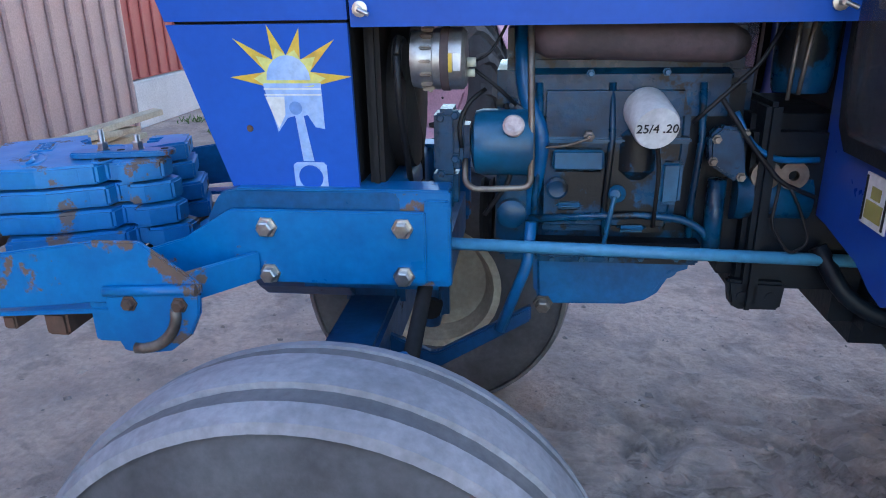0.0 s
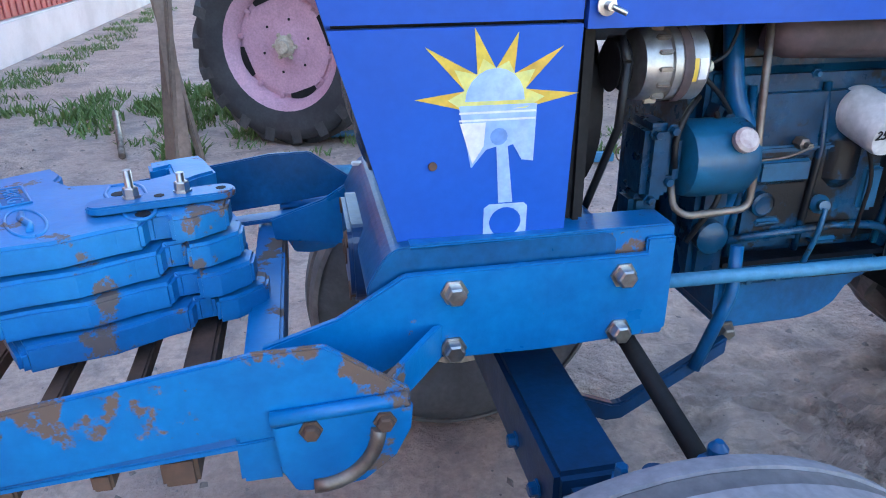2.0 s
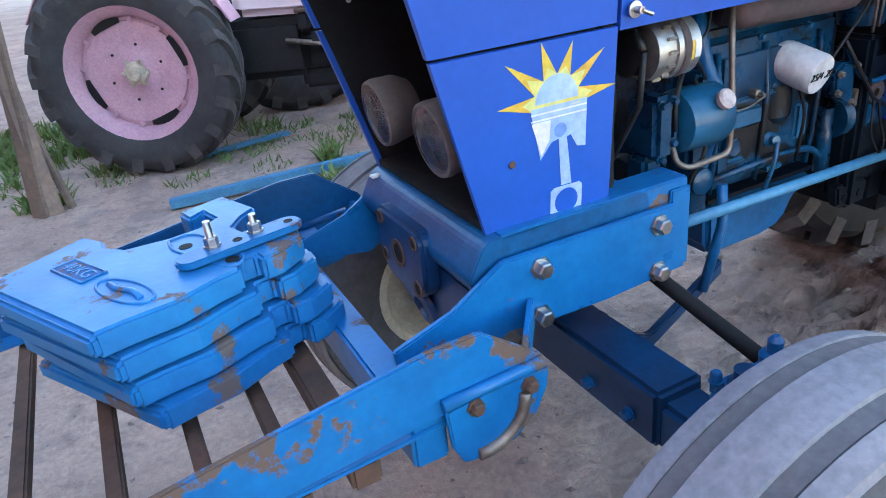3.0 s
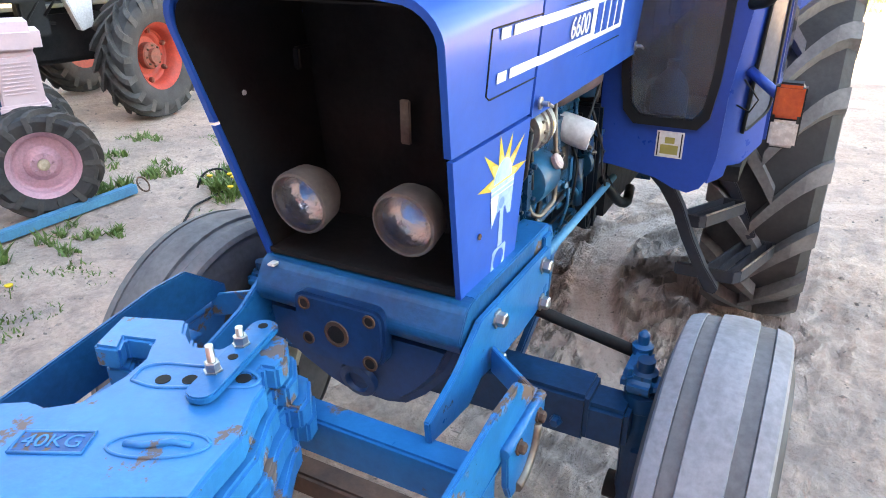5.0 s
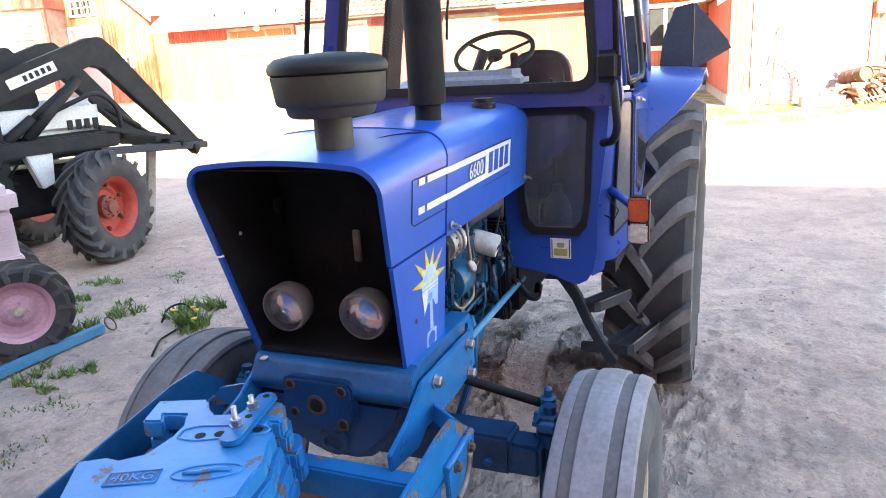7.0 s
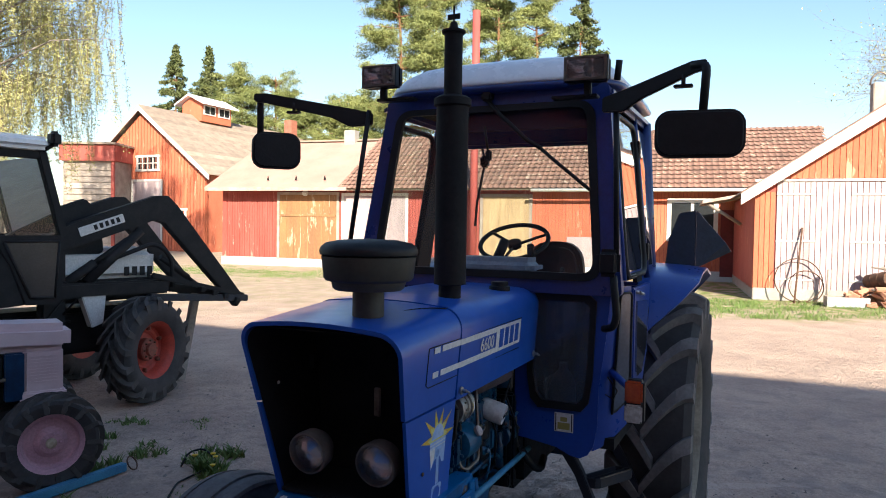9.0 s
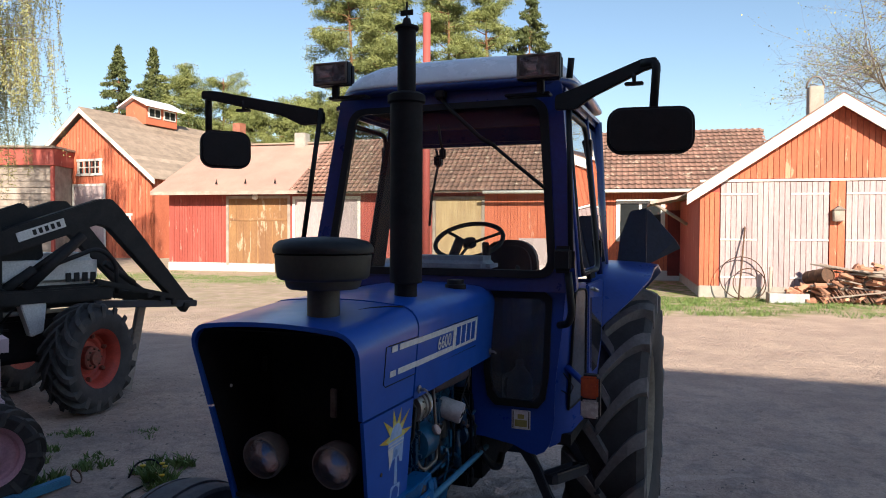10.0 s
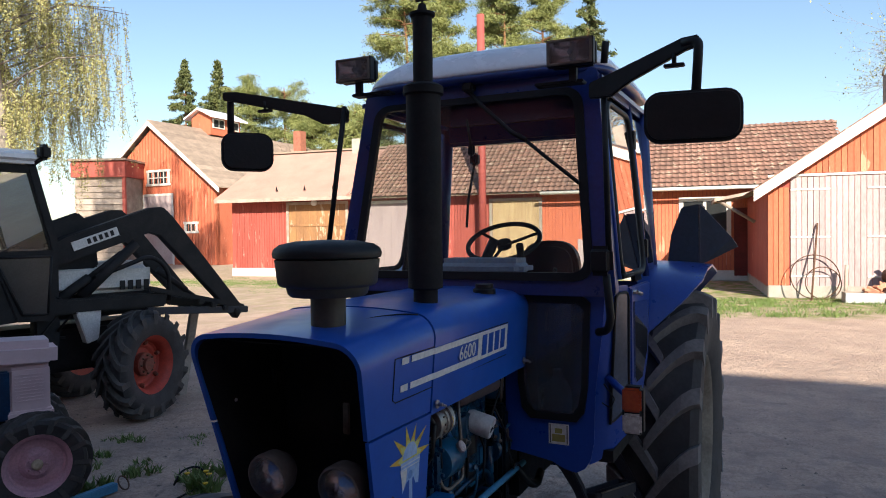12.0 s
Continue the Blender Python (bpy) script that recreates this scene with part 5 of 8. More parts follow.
# bracket plates, arms and the frame that carries the weights
Y0 = 0.272
for s in (-1, 1):
    lab = "blue painted steel side plate with rust spots"
    ya, yb = (-Y0 - 0.006, -Y0 + 0.008) if s < 0 else (Y0 - 0.008, Y0 + 0.006)
    part("side_plate", side([(-0.425, 0.908), (-0.31, 0.945), (-0.205, 1.008), (0.19, 1.008), (0.19, 0.86), (0.02, 0.852), (-0.12, 0.855), (-0.20, 0.865), (-0.26, 0.835), (-0.420, 0.858)], ya, yb, 0.003), M_FRAMEB, T, lab)
    yr = s * 0.245
    part("support_rail", side([(-0.2, 1.045), (0.238, 1.045), (0.238, 0.845), (-0.14, 0.845), (-0.2, 0.9)], yr - 0.012, yr + 0.012, 0.003), M_FRAME, T)
    part("top_flange", box((0.02, s * 0.222, 1.043), (0.43, 0.072, 0.01), 0.003), M_FRAMEB, T)
    part("plate_step", box((0.212, s * 0.262, 0.945), (0.05, 0.01, 0.17), 0.003), M_FRAMEB, T)
    for x, z in ((-0.13, 0.974), (0.145, 0.976), (-0.132, 0.875), (0.145, 0.875)):
        part("plate_bolt", bolt((x, s * 0.2785, z), (0, s, 0), 0.0165, 0.02), M_STEEL, T, "bright hexagon bolt")
    rise = 0.0 if s < 0 else 0.035
    yo = s * 0.405
    arm_z = lambda x, o: 0.985 + rise + 0.15 * (x + 0.4) + o
    # the far arm's darker paint holds the shade on its inner face
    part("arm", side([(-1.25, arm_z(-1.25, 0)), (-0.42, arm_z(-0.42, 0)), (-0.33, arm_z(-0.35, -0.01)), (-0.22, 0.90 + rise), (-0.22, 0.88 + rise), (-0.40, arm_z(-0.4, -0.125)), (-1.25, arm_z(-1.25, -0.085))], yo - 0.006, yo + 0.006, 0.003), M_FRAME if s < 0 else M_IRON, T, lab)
    part("arm_lip", box((-0.8, s * 0.40 - s * 0.02, 0.835 + rise - 0.025), (0.9, 0.05, 0.01), 0.002, pose(0, 0, 0, 0, -4, 0)), M_FRAME, T)
    part("gusset", prism([(-0.262, s * 0.412), (-0.250, s * 0.412), (-0.150, s * 0.282), (-0.164, s * 0.282)], 0.06, Matrix.Translation((0, 0, 0.862)), 0.002), M_FRAME, T)
    ear = [(-0.408, 0.875), (-0.402, 0.80), (-0.385, 0.762), (-0.345, 0.757), (-0.29, 0.765), (-0.245, 0.80), (-0.222, 0.845), (-0.218, 0.885), (-0.30, 0.888)]
    e = part("hinge_plate", side(ear, s * 0.418 - 0.007, s * 0.418 + 0.007, 0.003), M_FRAME, T, lab)
    slot = [Vector((-0.352 + 0.085 * math.cos(radians(a)), s * 0.4262, 0.855 + 0.085 * math.sin(radians(a)))) for a in range(0, -101, -12)]
    part("slot", tube(slot, 0.011, 8), M_OLDSTEEL, e, "worn curved slot")
    for x in (-0.358, -0.258):
        part("slot_bolt", bolt((x, s * 0.425, 0.865), (0, s, 0), 0.012, 0.012), M_RUST, e)
    part("ear_lip", rod((-0.41, s * 0.418, 0.884), (-0.225, s * 0.418, 0.892), 0.011, 8), M_FRAME, e)
part("cross_tube", box((-0.43, 0.0, 0.812), (0.062, 0.80, 0.092), 0.006), M_FRAME, T, "blue box section cross member")
part("cross_bar", box((-0.54, 0.0, 0.80), (0.05, 0.80, 0.05), 0.006), M_RUST, T, "rusty bar with worn blue paint")
for x in (-0.64, -0.76, -0.89, -1.03):
    part("frame_slat", box((x, 0.0, 0.80), (0.028, 0.80, 0.03), 0.004), M_RUST, T, "rusty flat bar with blue paint left on it")

# front axle
part("front_axle", merge(box((0.04, 0, 0.69), (0.115, 0.92, 0.125), 0.01, pose(0, 0, 0, 0, 0, 0)), box((0.04, 0, 0.77), (0.14, 0.2, 0.12), 0.02)), M_AXLE, T, "dark blue square front axle beam")
for s in (-1, 1):
    part("axle_sleeve", box((0.045, s * 0.48, 0.675), (0.1, 0.14, 0.105), 0.012), M_AXLE, T)
    for y in (0.27, 0.39):
        part("axle_bolt", bolt((-0.018, s * y, 0.668), (-1, 0, 0), 0.012, 0.014), M_IRON, T)
    part("kingpin", lathe([(0.03, 0.36), (0.04, 0.42), (0.036, 0.5), (0.036, 0.70), (0.042, 0.705), (0.042, 0.745), (0.03, 0.75), (0.03, 0.80), (0.02, 0.805), (0.02, 0.83), (0.0, 0.832)], Matrix.Translation((0.08, s * 0.56, 0)), 18), M_AXLE, T)
    part("knuckle", bevelled(box((0.085, s * 0.575, 0.50), (0.11, 0.09, 0.26)), 0.028, 3), M_AXLE, T, "dark cast steering knuckle")
    part("steering_arm", merge(bevelled(box((0.075, s * 0.555, 0.775), (0.085, 0.085, 0.05)), 0.018, 3), bevelled(box((0.135, s * 0.535, 0.775), (0.13, 0.05, 0.034)), 0.012, 2), lathe([(0.024, 0.745), (0.026, 0.80), (0.014, 0.806), (0.014, 0.83), (0.006, 0.84)], Matrix.Translation((0.185, s * 0.53, 0)), 12), bolt((0.045, s * 0.53, 0.80), (0, 0, 1), 0.010, 0.02)), M_IRON, T, "forged steering arm")
    part("track_rod", tube([(0.185, s * 0.52, 0.775), (0.18, s * 0.2, 0.84), (0.18, s * 0.02, 0.865)], 0.016, 10), M_DARK, T)
    part("spindle", rod((0.085, s * 0.5, 0.44), (0.085, s * 0.7, 0.43), 0.035), M_DARK, T)
part("axle_stay", side([(0.04, 0.735), (0.185, 0.672), (0.20, 0.672), (0.40, 0.79), (0.40, 0.755), (0.205, 0.636), (0.175, 0.636), (0.03, 0.70)], -0.215, -0.195, 0.004), M_AXLE, T, "dark blue bent axle stay")


def front_wheel(s, rib_mat, cx=0.085, r=0.465, w=0.26, rim_mat=M_WHITE):
    c = Vector((cx, s * 0.732, r - 0.005))
    m = aim(c, (0, s, 0))
    h = w / 2
    W = part("front_wheel", lathe([(0.10, -0.02), (0.17, -0.03), (0.20, -h + 0.03), (0.225, -h + 0.03), (0.225, h - 0.03), (0.2, h - 0.03), (0.16, 0.03), (0.07, 0.035), (0.06, 0.09), (0.0, 0.095)], m, 28), M_CREAM, T, "front wheel with a smooth ribbed tyre")
    body = [(0.225, -h + 0.03), (0.28, -h + 0.005), (0.37, -h), (0.42, -h + 0.018), (0.442, -h + 0.03), (0.452, -h + 0.05), (0.452, h - 0.05), (0.442, h - 0.03), (0.42, h - 0.018), (0.37, h), (0.28, h - 0.005), (0.225, h - 0.03)]
    part("tyre", lathe(body, m, 56, True, True), M_RUBBER, W, "dusty black rubber tyre")
    rib_r = lambda y: r - 0.02 * (y / h) ** 2 * 1.3
    for y0, y1 in ((-0.112, -0.075), (-0.042, 0.042), (0.075, 0.112)):
        q = [(0.432, y0 - 0.004), (rib_r(y0), y0 + 0.002), (rib_r((y0 + y1) / 2) + 0.001, (y0 + y1) / 2), (rib_r(y1), y1 - 0.002), (0.432, y1 + 0.004)]
        part("tread_rib", lathe(q, m, 64, True, True), rib_mat, W, "dusty worn tread rib")
    part("tread_groove", lathe([(0.425, -0.076), (0.4535, -0.073), (0.4535, 0.073), (0.425, 0.076)], m, 56, True, True), M_GROOVE, W)
    return W


M_REARRIM = mat("muddy grey rim", (0.27, 0.245, 0.20), (0.15, 0.13, 0.105), rough=0.75, scale=6, bump=0.12)
M_CREAM = mat("dirty cream rim", (0.55, 0.50, 0.38), (0.36, 0.31, 0.24), rough=0.7, scale=6, bump=0.1)
# far ribs get darker rubber: that side's shading is in the colour
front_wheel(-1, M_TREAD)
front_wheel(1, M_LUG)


def lug_tyre(m, r, w, rim_r, n, lug_h, lug_w, parent, name="tyre", seg=56, sweep=0.62, lug_mat=M_LUG):
    """A traction tyre: carcass, and bars that run from the middle to the shoulders."""
    h = w / 2
    t = part(name, lathe([(rim_r, -h * 0.78), (rim_r + 0.03, -h * 0.88), ((rim_r + r) / 2, -h), (r - lug_h - 0.05, -h * 0.97), (r - lug_h - 0.012, -h * 0.80), (r - lug_h, -h * 0.4), (r - lug_h, h * 0.4), (r - lug_h - 0.012, h * 0.80), (r - lug_h - 0.05, h * 0.97), ((rim_r + r) / 2, h), (rim_r + 0.03, h * 0.88), (rim_r, h * 0.78)], m, seg, True, True), M_CARCASS, parent, "dusty black traction tyre")
    vs, fs = [], []
    for s in (-1, 1):
        for i in range(n):
            a0 = math.tau * (i + (0.5 if s > 0 else 0)) / n
            steps = 6
            base = len(vs)
            for k in range(steps + 1):
                f = k / steps
                y = s * (-0.03 + f * (h * 1.0 + 0.03))
                a = a0 + sweep * (1 - (1 - f) ** 1.5) * (0.62 / r)
                top = r - 0.035 * max(0, f - 0.6) ** 1.5 / 0.25
                low = top - lug_h - 0.012 - (0.05 if k == steps else 0)
                half = lug_w / 2 * (0.85 + 0.35 * f) / r
                for rr, da in ((low, -half * 1.25), (top, -half), (top, half), (low, half * 1.25)):
                    vs.append(m @ Vector((rr * math.cos(a + da), rr * math.sin(a + da), y)))
            for k in range(steps):
                b = base + 4 * k
                for q in range(3):
                    fs.append((b + q, b + q + 1, b + q + 5, b + q + 4))
            fs.append((base, base + 1, base + 2, base + 3))
            e = base + 4 * steps
            fs.append((e, e + 1, e + 2, e + 3))
    part("tread", solid(vs, fs), lug_mat, t)
    return t


def rear_wheel(s):
    m = aim((2.2, s * 0.69, 0.79), (0, s, 0))
    W = part("rear_wheel", lathe([(0.0, 0.02), (0.12, 0.03), (0.30, 0.05), (0.34, -0.02), (0.42, -0.15), (0.445, -0.165), (0.445, 0.165), (0.42, 0.15), (0.36, 0.04), (0.31, 0.0), (0.12, -0.02), (0, -0.02)], m, 36), M_REARRIM, T, "tall rear wheel with a pale rim")
    lug_tyre(m, 0.80, 0.41, 0.44, 18, 0.05, 0.068, W, sweep=0.42 * s)


rear_wheel(-1)
rear_wheel(1)

# engine
E = part("engine_block", box((0.57, 0.02, 1.08), (0.50, 0.28, 0.40), 0.02), M_ENGINE, T, "grimy blue cast engine block")
part("water_jacket", bevelled(box((0.57, -0.085, 1.215), (0.44, 0.13, 0.13)), 0.025, 3), M_ENGINE, T)
part("cylinder_head", box((0.57, 0, 1.31), (0.46, 0.22, 0.10), 0.02), M_ENGINE, T)
part("block_face", bevelled(side([(0.40, 0.935), (0.40, 1.245), (0.70, 1.245), (0.70, 1.10), (0.685, 0.99), (0.68, 0.935)], -0.163, -0.10), 0.02, 3), M_ENGINE, T, "smooth blue casting with oily streaks")
# black box behind the face, with the recess's shade in its colour
part("block_recess", side([(0.66, 0.935), (0.66, 1.245), (0.80, 1.245), (0.80, 0.935)], -0.14, -0.08, 0.01), M_SHADEBLACK, T)
for x0, x1, z0, z1 in ((0.43, 0.54, 1.065, 1.115), (0.645, 0.69, 1.0, 1.09), (0.44, 0.50, 0.985, 1.005), (0.57, 0.63, 0.94, 0.958)):
    part("cast_boss", bevelled(side([(x0, z0), (x0, z1), (x1, z1), (x1, z0)], -0.172, -0.12), 0.009, 3), M_TEAL, T)
for x in (0.405, 0.545, 0.715):
    part("cast_web", tube([(x, -0.155, 1.24), (x + 0.004, -0.166, 1.13), (x - 0.004, -0.166, 1.0), (x, -0.155, 0.93)], 0.007, 8), M_ENGINE, T)
part("block_ledge", bevelled(box((0.55, -0.155, 1.13), (0.30, 0.03, 0.012)), 0.004, 2), M_TEAL, T)
# a black strip painted in where the flange joint only lies in shadow
part("flange_gap", box((0.57, -0.14, 0.9105), (0.34, 0.04, 0.010)), M_SHADEBLACK, T)
part("gallery_rail", tube(bend([(0.39, -0.168, 0.966), (0.62, -0.17, 0.98), (0.70, -0.172, 0.972), (0.745, -0.172, 0.945), (0.762, -0.17, 0.895)], 0.05), 0.008, 10), M_ENGINE, T)
part("skirt_rail", bevelled(box((0.57, -0.165, 0.885), (0.33, 0.03, 0.018)), 0.005, 2), M_ENGINE, T)
part("cast_rib", rod((0.757, -0.165, 1.055), (0.757, -0.17, 0.90), 0.018, 12), M_ENGINE, T)
part("sender", merge(lathe([(0.016, 0), (0.018, 0.012), (0.010, 0.02), (0.010, 0.035), (0, 0.036)], aim((0.568, -0.163, 1.022), (-0.3, -1, 0.2)), 12), tube(bend([(0.557, -0.2, 1.025), (0.548, -0.205, 0.98), (0.542, -0.19, 0.915)], 0.03), 0.005, 8)), M_TEAL, T)
part("plug_sender", merge(lathe([(0.011, 0), (0.011, 0.02), (0.006, 0.022), (0.006, 0.035), (0, 0.036)], aim((0.503, -0.163, 1.14), (0, -1, 0)), 6, False), tube(bend([(0.503, -0.2, 1.14), (0.46, -0.2, 1.125), (0.42, -0.19, 1.12)], 0.02), 0.0025, 5)), M_OLDSTEEL, T)
part("timing_case", merge(side([(0.33, 0.87), (0.33, 1.15), (0.355, 1.22), (0.385, 1.2), (0.395, 1.06), (0.40, 0.87)], -0.165, 0.1, 0.012), lathe([(0.03, 0), (0.03, 0.02), (0.02, 0.026)], aim((0.355, -0.165, 0.98), (0, -1, 0)), 16)), M_ENGINE, T)
part("dipstick", tube(bend([(0.63, -0.17, 1.15), (0.638, -0.2, 1.08), (0.636, -0.19, 0.96)], 0.03), 0.004, 6), M_DARK, T)
part("crank_pulley", lathe([(0.0, 0), (0.075, 0.002), (0.08, 0.01), (0.07, 0.02), (0.08, 0.03), (0.0, 0.034)], aim((0.28, 0, 0.93), (1, 0, 0)), 24), M_DARK, T)
part("sump", bevelled(side([(0.40, 0.905), (0.745, 0.905), (0.735, 0.86), (0.69, 0.845), (0.665, 0.80), (0.64, 0.782), (0.60, 0.772), (0.42, 0.768), (0.405, 0.79)], -0.16, 0.14), 0.024, 3), M_IRON, T, "blue pressed steel oil sump")
part("drain_plug", bolt((0.425, -0.16, 0.775), (0, -1, -0.3), 0.016, 0.018), M_OLDSTEEL, T)
part("bell_housing", merge(box((0.93, 0, 1.0), (0.3, 0.36, 0.36), 0.03), box((0.835, 0, 1.0), (0.03, 0.42, 0.42), 0.01)), M_SHADEBLACK, T)
part("transmission", box((1.5, 0, 0.9), (0.95, 0.36, 0.42), 0.05), M_SHADEBLACK, T)
part("rear_axle", merge(rod((2.2, -0.6, 0.79), (2.2, 0.6, 0.79), 0.14, 18), box((2.15, 0, 0.85), (0.5, 0.44, 0.5), 0.05)), M_ENGINE, T)
part("exhaust_manifold", tube([(0.40, -0.17, 1.33), (0.42, -0.19, 1.325), (0.74, -0.19, 1.315), (0.76, -0.17, 1.31)], [0.03, 0.036, 0.036, 0.03], 12), M_BROWN, T, "heat browned exhaust manifold")
for x in (0.46, 0.58, 0.70):
    part("manifold_runner", rod((x, -0.1, 1.31), (x, -0.16, 1.32), 0.03, 10), M_BROWN, T)
F1 = part("oil_filter", lathe([(0.036, 0), (0.042, 0.012), (0.044, 0.02), (0.044, 0.10), (0.041, 0.108), (0.0, 0.11)], aim((0.607, -0.135, 1.195), (0.13, -1, -0.28)), 28), mat("grimy white filter paint", (0.74, 0.74, 0.74), (0.52, 0.52, 0.54), rough=0.45, scale=16, bump=0.03), T, "white oil filter with a handwritten date")
fd = Vector((0.13, -1, -0.28)).normalized()
fx = Vector((1, 0.13, 0)).normalized()
fy = fd.cross(fx) * -1
fm = Matrix.Translation(Vector((0.607, -0.135, 1.195)) + fd * 0.1105) @ Matrix((fx, fx.cross(fd) * -1 if fx.cross(fd).z < 0 else fx.cross(fd), fd)).transposed().to_4x4()
lettering("date_writing", "25/4 .20", 0.024, M_BLACK, F1, fm)
part("filter_head", merge(lathe([(0.03, 1.05), (0.045, 1.07), (0.045, 1.14), (0.03, 1.16)], Matrix.Translation((0.6, -0.135, 0)), 18), bevelled(box((0.6, -0.12, 1.19), (0.10, 0.07, 0.09)), 0.025, 3)), M_ENGINE, T)
G = part("alternator", lathe([(0.03, 0), (0.052, 0.004), (0.055, 0.02), (0.052, 0.03), (0.052, 0.045), (0.057, 0.047), (0.057, 0.10), (0.05, 0.106), (0.02, 0.108)], aim((0.160, -0.195, 1.29), (1, 0, 0)), 26), M_ALU, T, "grey cast alternator")
part("label_sticker", loft([[(0.222, -0.195 - 0.0578 * math.cos(a), 1.29 + 0.0578 * math.sin(a)) for a in (-0.35, -0.15, 0.05, 0.25)], [(0.243, -0.195 - 0.0578 * math.cos(a), 1.29 + 0.0578 * math.sin(a)) for a in (-0.35, -0.15, 0.05, 0.25)]]), M_YELLOW, G)
part("label_sticker", loft([[(0.245, -0.195 - 0.0578 * math.cos(a), 1.29 + 0.0578 * math.sin(a)) for a in (-0.3, -0.1, 0.1, 0.25)], [(0.258, -0.195 - 0.0578 * math.cos(a), 1.29 + 0.0578 * math.sin(a)) for a in (-0.3, -0.1, 0.1, 0.25)]]), M_WHITE, G)
part("terminal", merge(rod((0.268, -0.215, 1.285), (0.285, -0.215, 1.285), 0.009, 8), rod((0.268, -0.205, 1.265), (0.282, -0.205, 1.265), 0.008, 8)), mat("ivory plastic", (0.7, 0.66, 0.5), rough=0.5), G)
for k in range(14):
    a = k * math.tau / 14
    part("cooling_fin", moved(box((0.054, 0, 0.033), (0.012, 0.006, 0.022), 0.002), aim((0.160, -0.195, 1.29), (1, 0, 0)) @ Matrix.Rotation(a, 4, "Z")), M_OLDSTEEL, G)
part("alternator_band", lathe([(0.0585, 0.060), (0.0595, 0.062), (0.0595, 0.074), (0.0585, 0.076)], aim((0.160, -0.195, 1.29), (1, 0, 0)), 26, True, True), M_BROWN, G, "browned clamp band")
part("alternator_pulley", lathe([(0.04, 0), (0.032, 0.01), (0.04, 0.02)], aim((0.128, -0.195, 1.29), (1, 0, 0)), 20), M_DARK, T)
part("fan_belt", tube([(0.138, -0.235, 1.30), (0.138, -0.225, 1.2), (0.138, -0.10, 1.0), (0.138, 0.05, 0.99), (0.138, 0.04, 1.1), (0.138, -0.17, 1.325), (0.138, -0.21, 1.33), (0.138, -0.235, 1.30)], 0.007, 6), M_BLACK, T)
part("fan_shroud", merge(box((0.085, 0, 1.2), (0.03, 0.42, 0.34), 0.01), lathe([(0.16, 0), (0.16, 0.04), (0.03, 0.045)], aim((0.10, 0, 1.2), (1, 0, 0)), 24)), M_DARK, T)
K = part("hydraulic_pump_tank", lathe([(0.045, 0), (0.062, 0.006), (0.066, 0.02), (0.066, 0.11), (0.06, 0.12), (0.03, 0.122)], aim((0.275, -0.165, 1.125), (1, 0, 0)), 26), M_TEAL, T, "blue round pump reservoir")
part("cap", lathe([(0.02, 0), (0.021, 0.012), (0.016, 0.016), (0, 0.017)], aim((0.357, -0.222, 1.165), (0, -0.85, 0.5)), 18), mat("chalky cap", (0.6, 0.52, 0.5), (0.35, 0.25, 0.25), rough=0.6, scale=40), K, "worn pale filler cap")
part("pump_body", merge(box((0.225, -0.16, 1.13), (0.05, 0.09, 0.13), 0.012), box((0.255, -0.165, 1.13), (0.03, 0.07, 0.09), 0.012), *[bolt((0.215 + i * 0.028, -0.2, z), (0, -1, 0), 0.008, 0.012) for i, z in ((0, 1.18), (1, 1.10), (0, 1.07), (1, 1.185))], box((0.22, -0.15, 1.03), (0.05, 0.06, 0.08), 0.01)), M_ENGINE, T)
part("hard_line", tube(bend([(0.385, -0.2, 1.36), (0.392, -0.215, 1.12), (0.392, -0.215, 1.045), (0.28, -0.215, 1.04), (0.262, -0.2, 1.05), (0.26, -0.18, 1.10)], 0.02), 0.0065, 8), M_OLDSTEEL, T, "bent grimy steel pipe")
part("coolant_hose", tube(bend([(0.37, -0.12, 1.36), (0.375, -0.15, 1.22), (0.415, -0.17, 1.14), (0.40, -0.15, 1.03), (0.37, -0.13, 0.92)], 0.05), 0.017, 10), M_IRON, T)
part("core_plug", lathe([(0.022, 0), (0.022, 0.012), (0.017, 0.015), (0, 0.012)], aim((0.445, -0.17, 1.035), (0, -1, 0)), 18), M_ENGINE, T)
part("side_cover", side([(0.725, 1.145), (0.745, 1.165), (0.785, 1.16), (0.80, 1.07), (0.785, 1.055), (0.73, 1.09)], -0.2, -0.165, 0.006), M_ENGINE, T)
for x, z in ((0.738, 1.14), (0.788, 1.152), (0.735, 1.098), (0.79, 1.068)):
    part("cover_bolt", bolt((x, -0.2, z), (0, -1, 0), 0.007, 0.008), M_OLDSTEEL, T)
part("lifting_lug", merge(*[lathe([(0.028, 0), (0.028, 0.02), (0.010, 0.021), (0.010, 0.004), (0, 0.004)], aim((x, -0.175, 1.07), (0, -1, 0)), 18) for x in (0.838, 0.888)] + [box((0.865, -0.16, 1.05), (0.12, 0.03, 0.05), 0.01)]), M_OLDSTEEL, T)
part("starter_motor", rod((0.79, -0.15, 1.02), (0.93, -0.15, 1.02), 0.05, 18), M_ENGINE, T)
part("belly_lug", merge(side([(0.79, 0.855), (0.80, 0.80), (0.82, 0.79), (0.90, 0.79), (0.905, 0.85)], -0.2, -0.17, 0.006), *[lathe([(0.011, 0), (0.011, 0.002)], aim((x, -0.2, 0.82), (0, -1, 0)), 12) for x in (0.822, 0.878)]), M_SHADEBLACK, T)
part("drain_hose", tube(bend([(0.95, -0.2, 0.93), (1.0, -0.24, 0.84), (1.08, -0.26, 0.80), (1.2, -0.24, 0.82)], 0.06), 0.018, 10), M_SHADEBLACK, T)
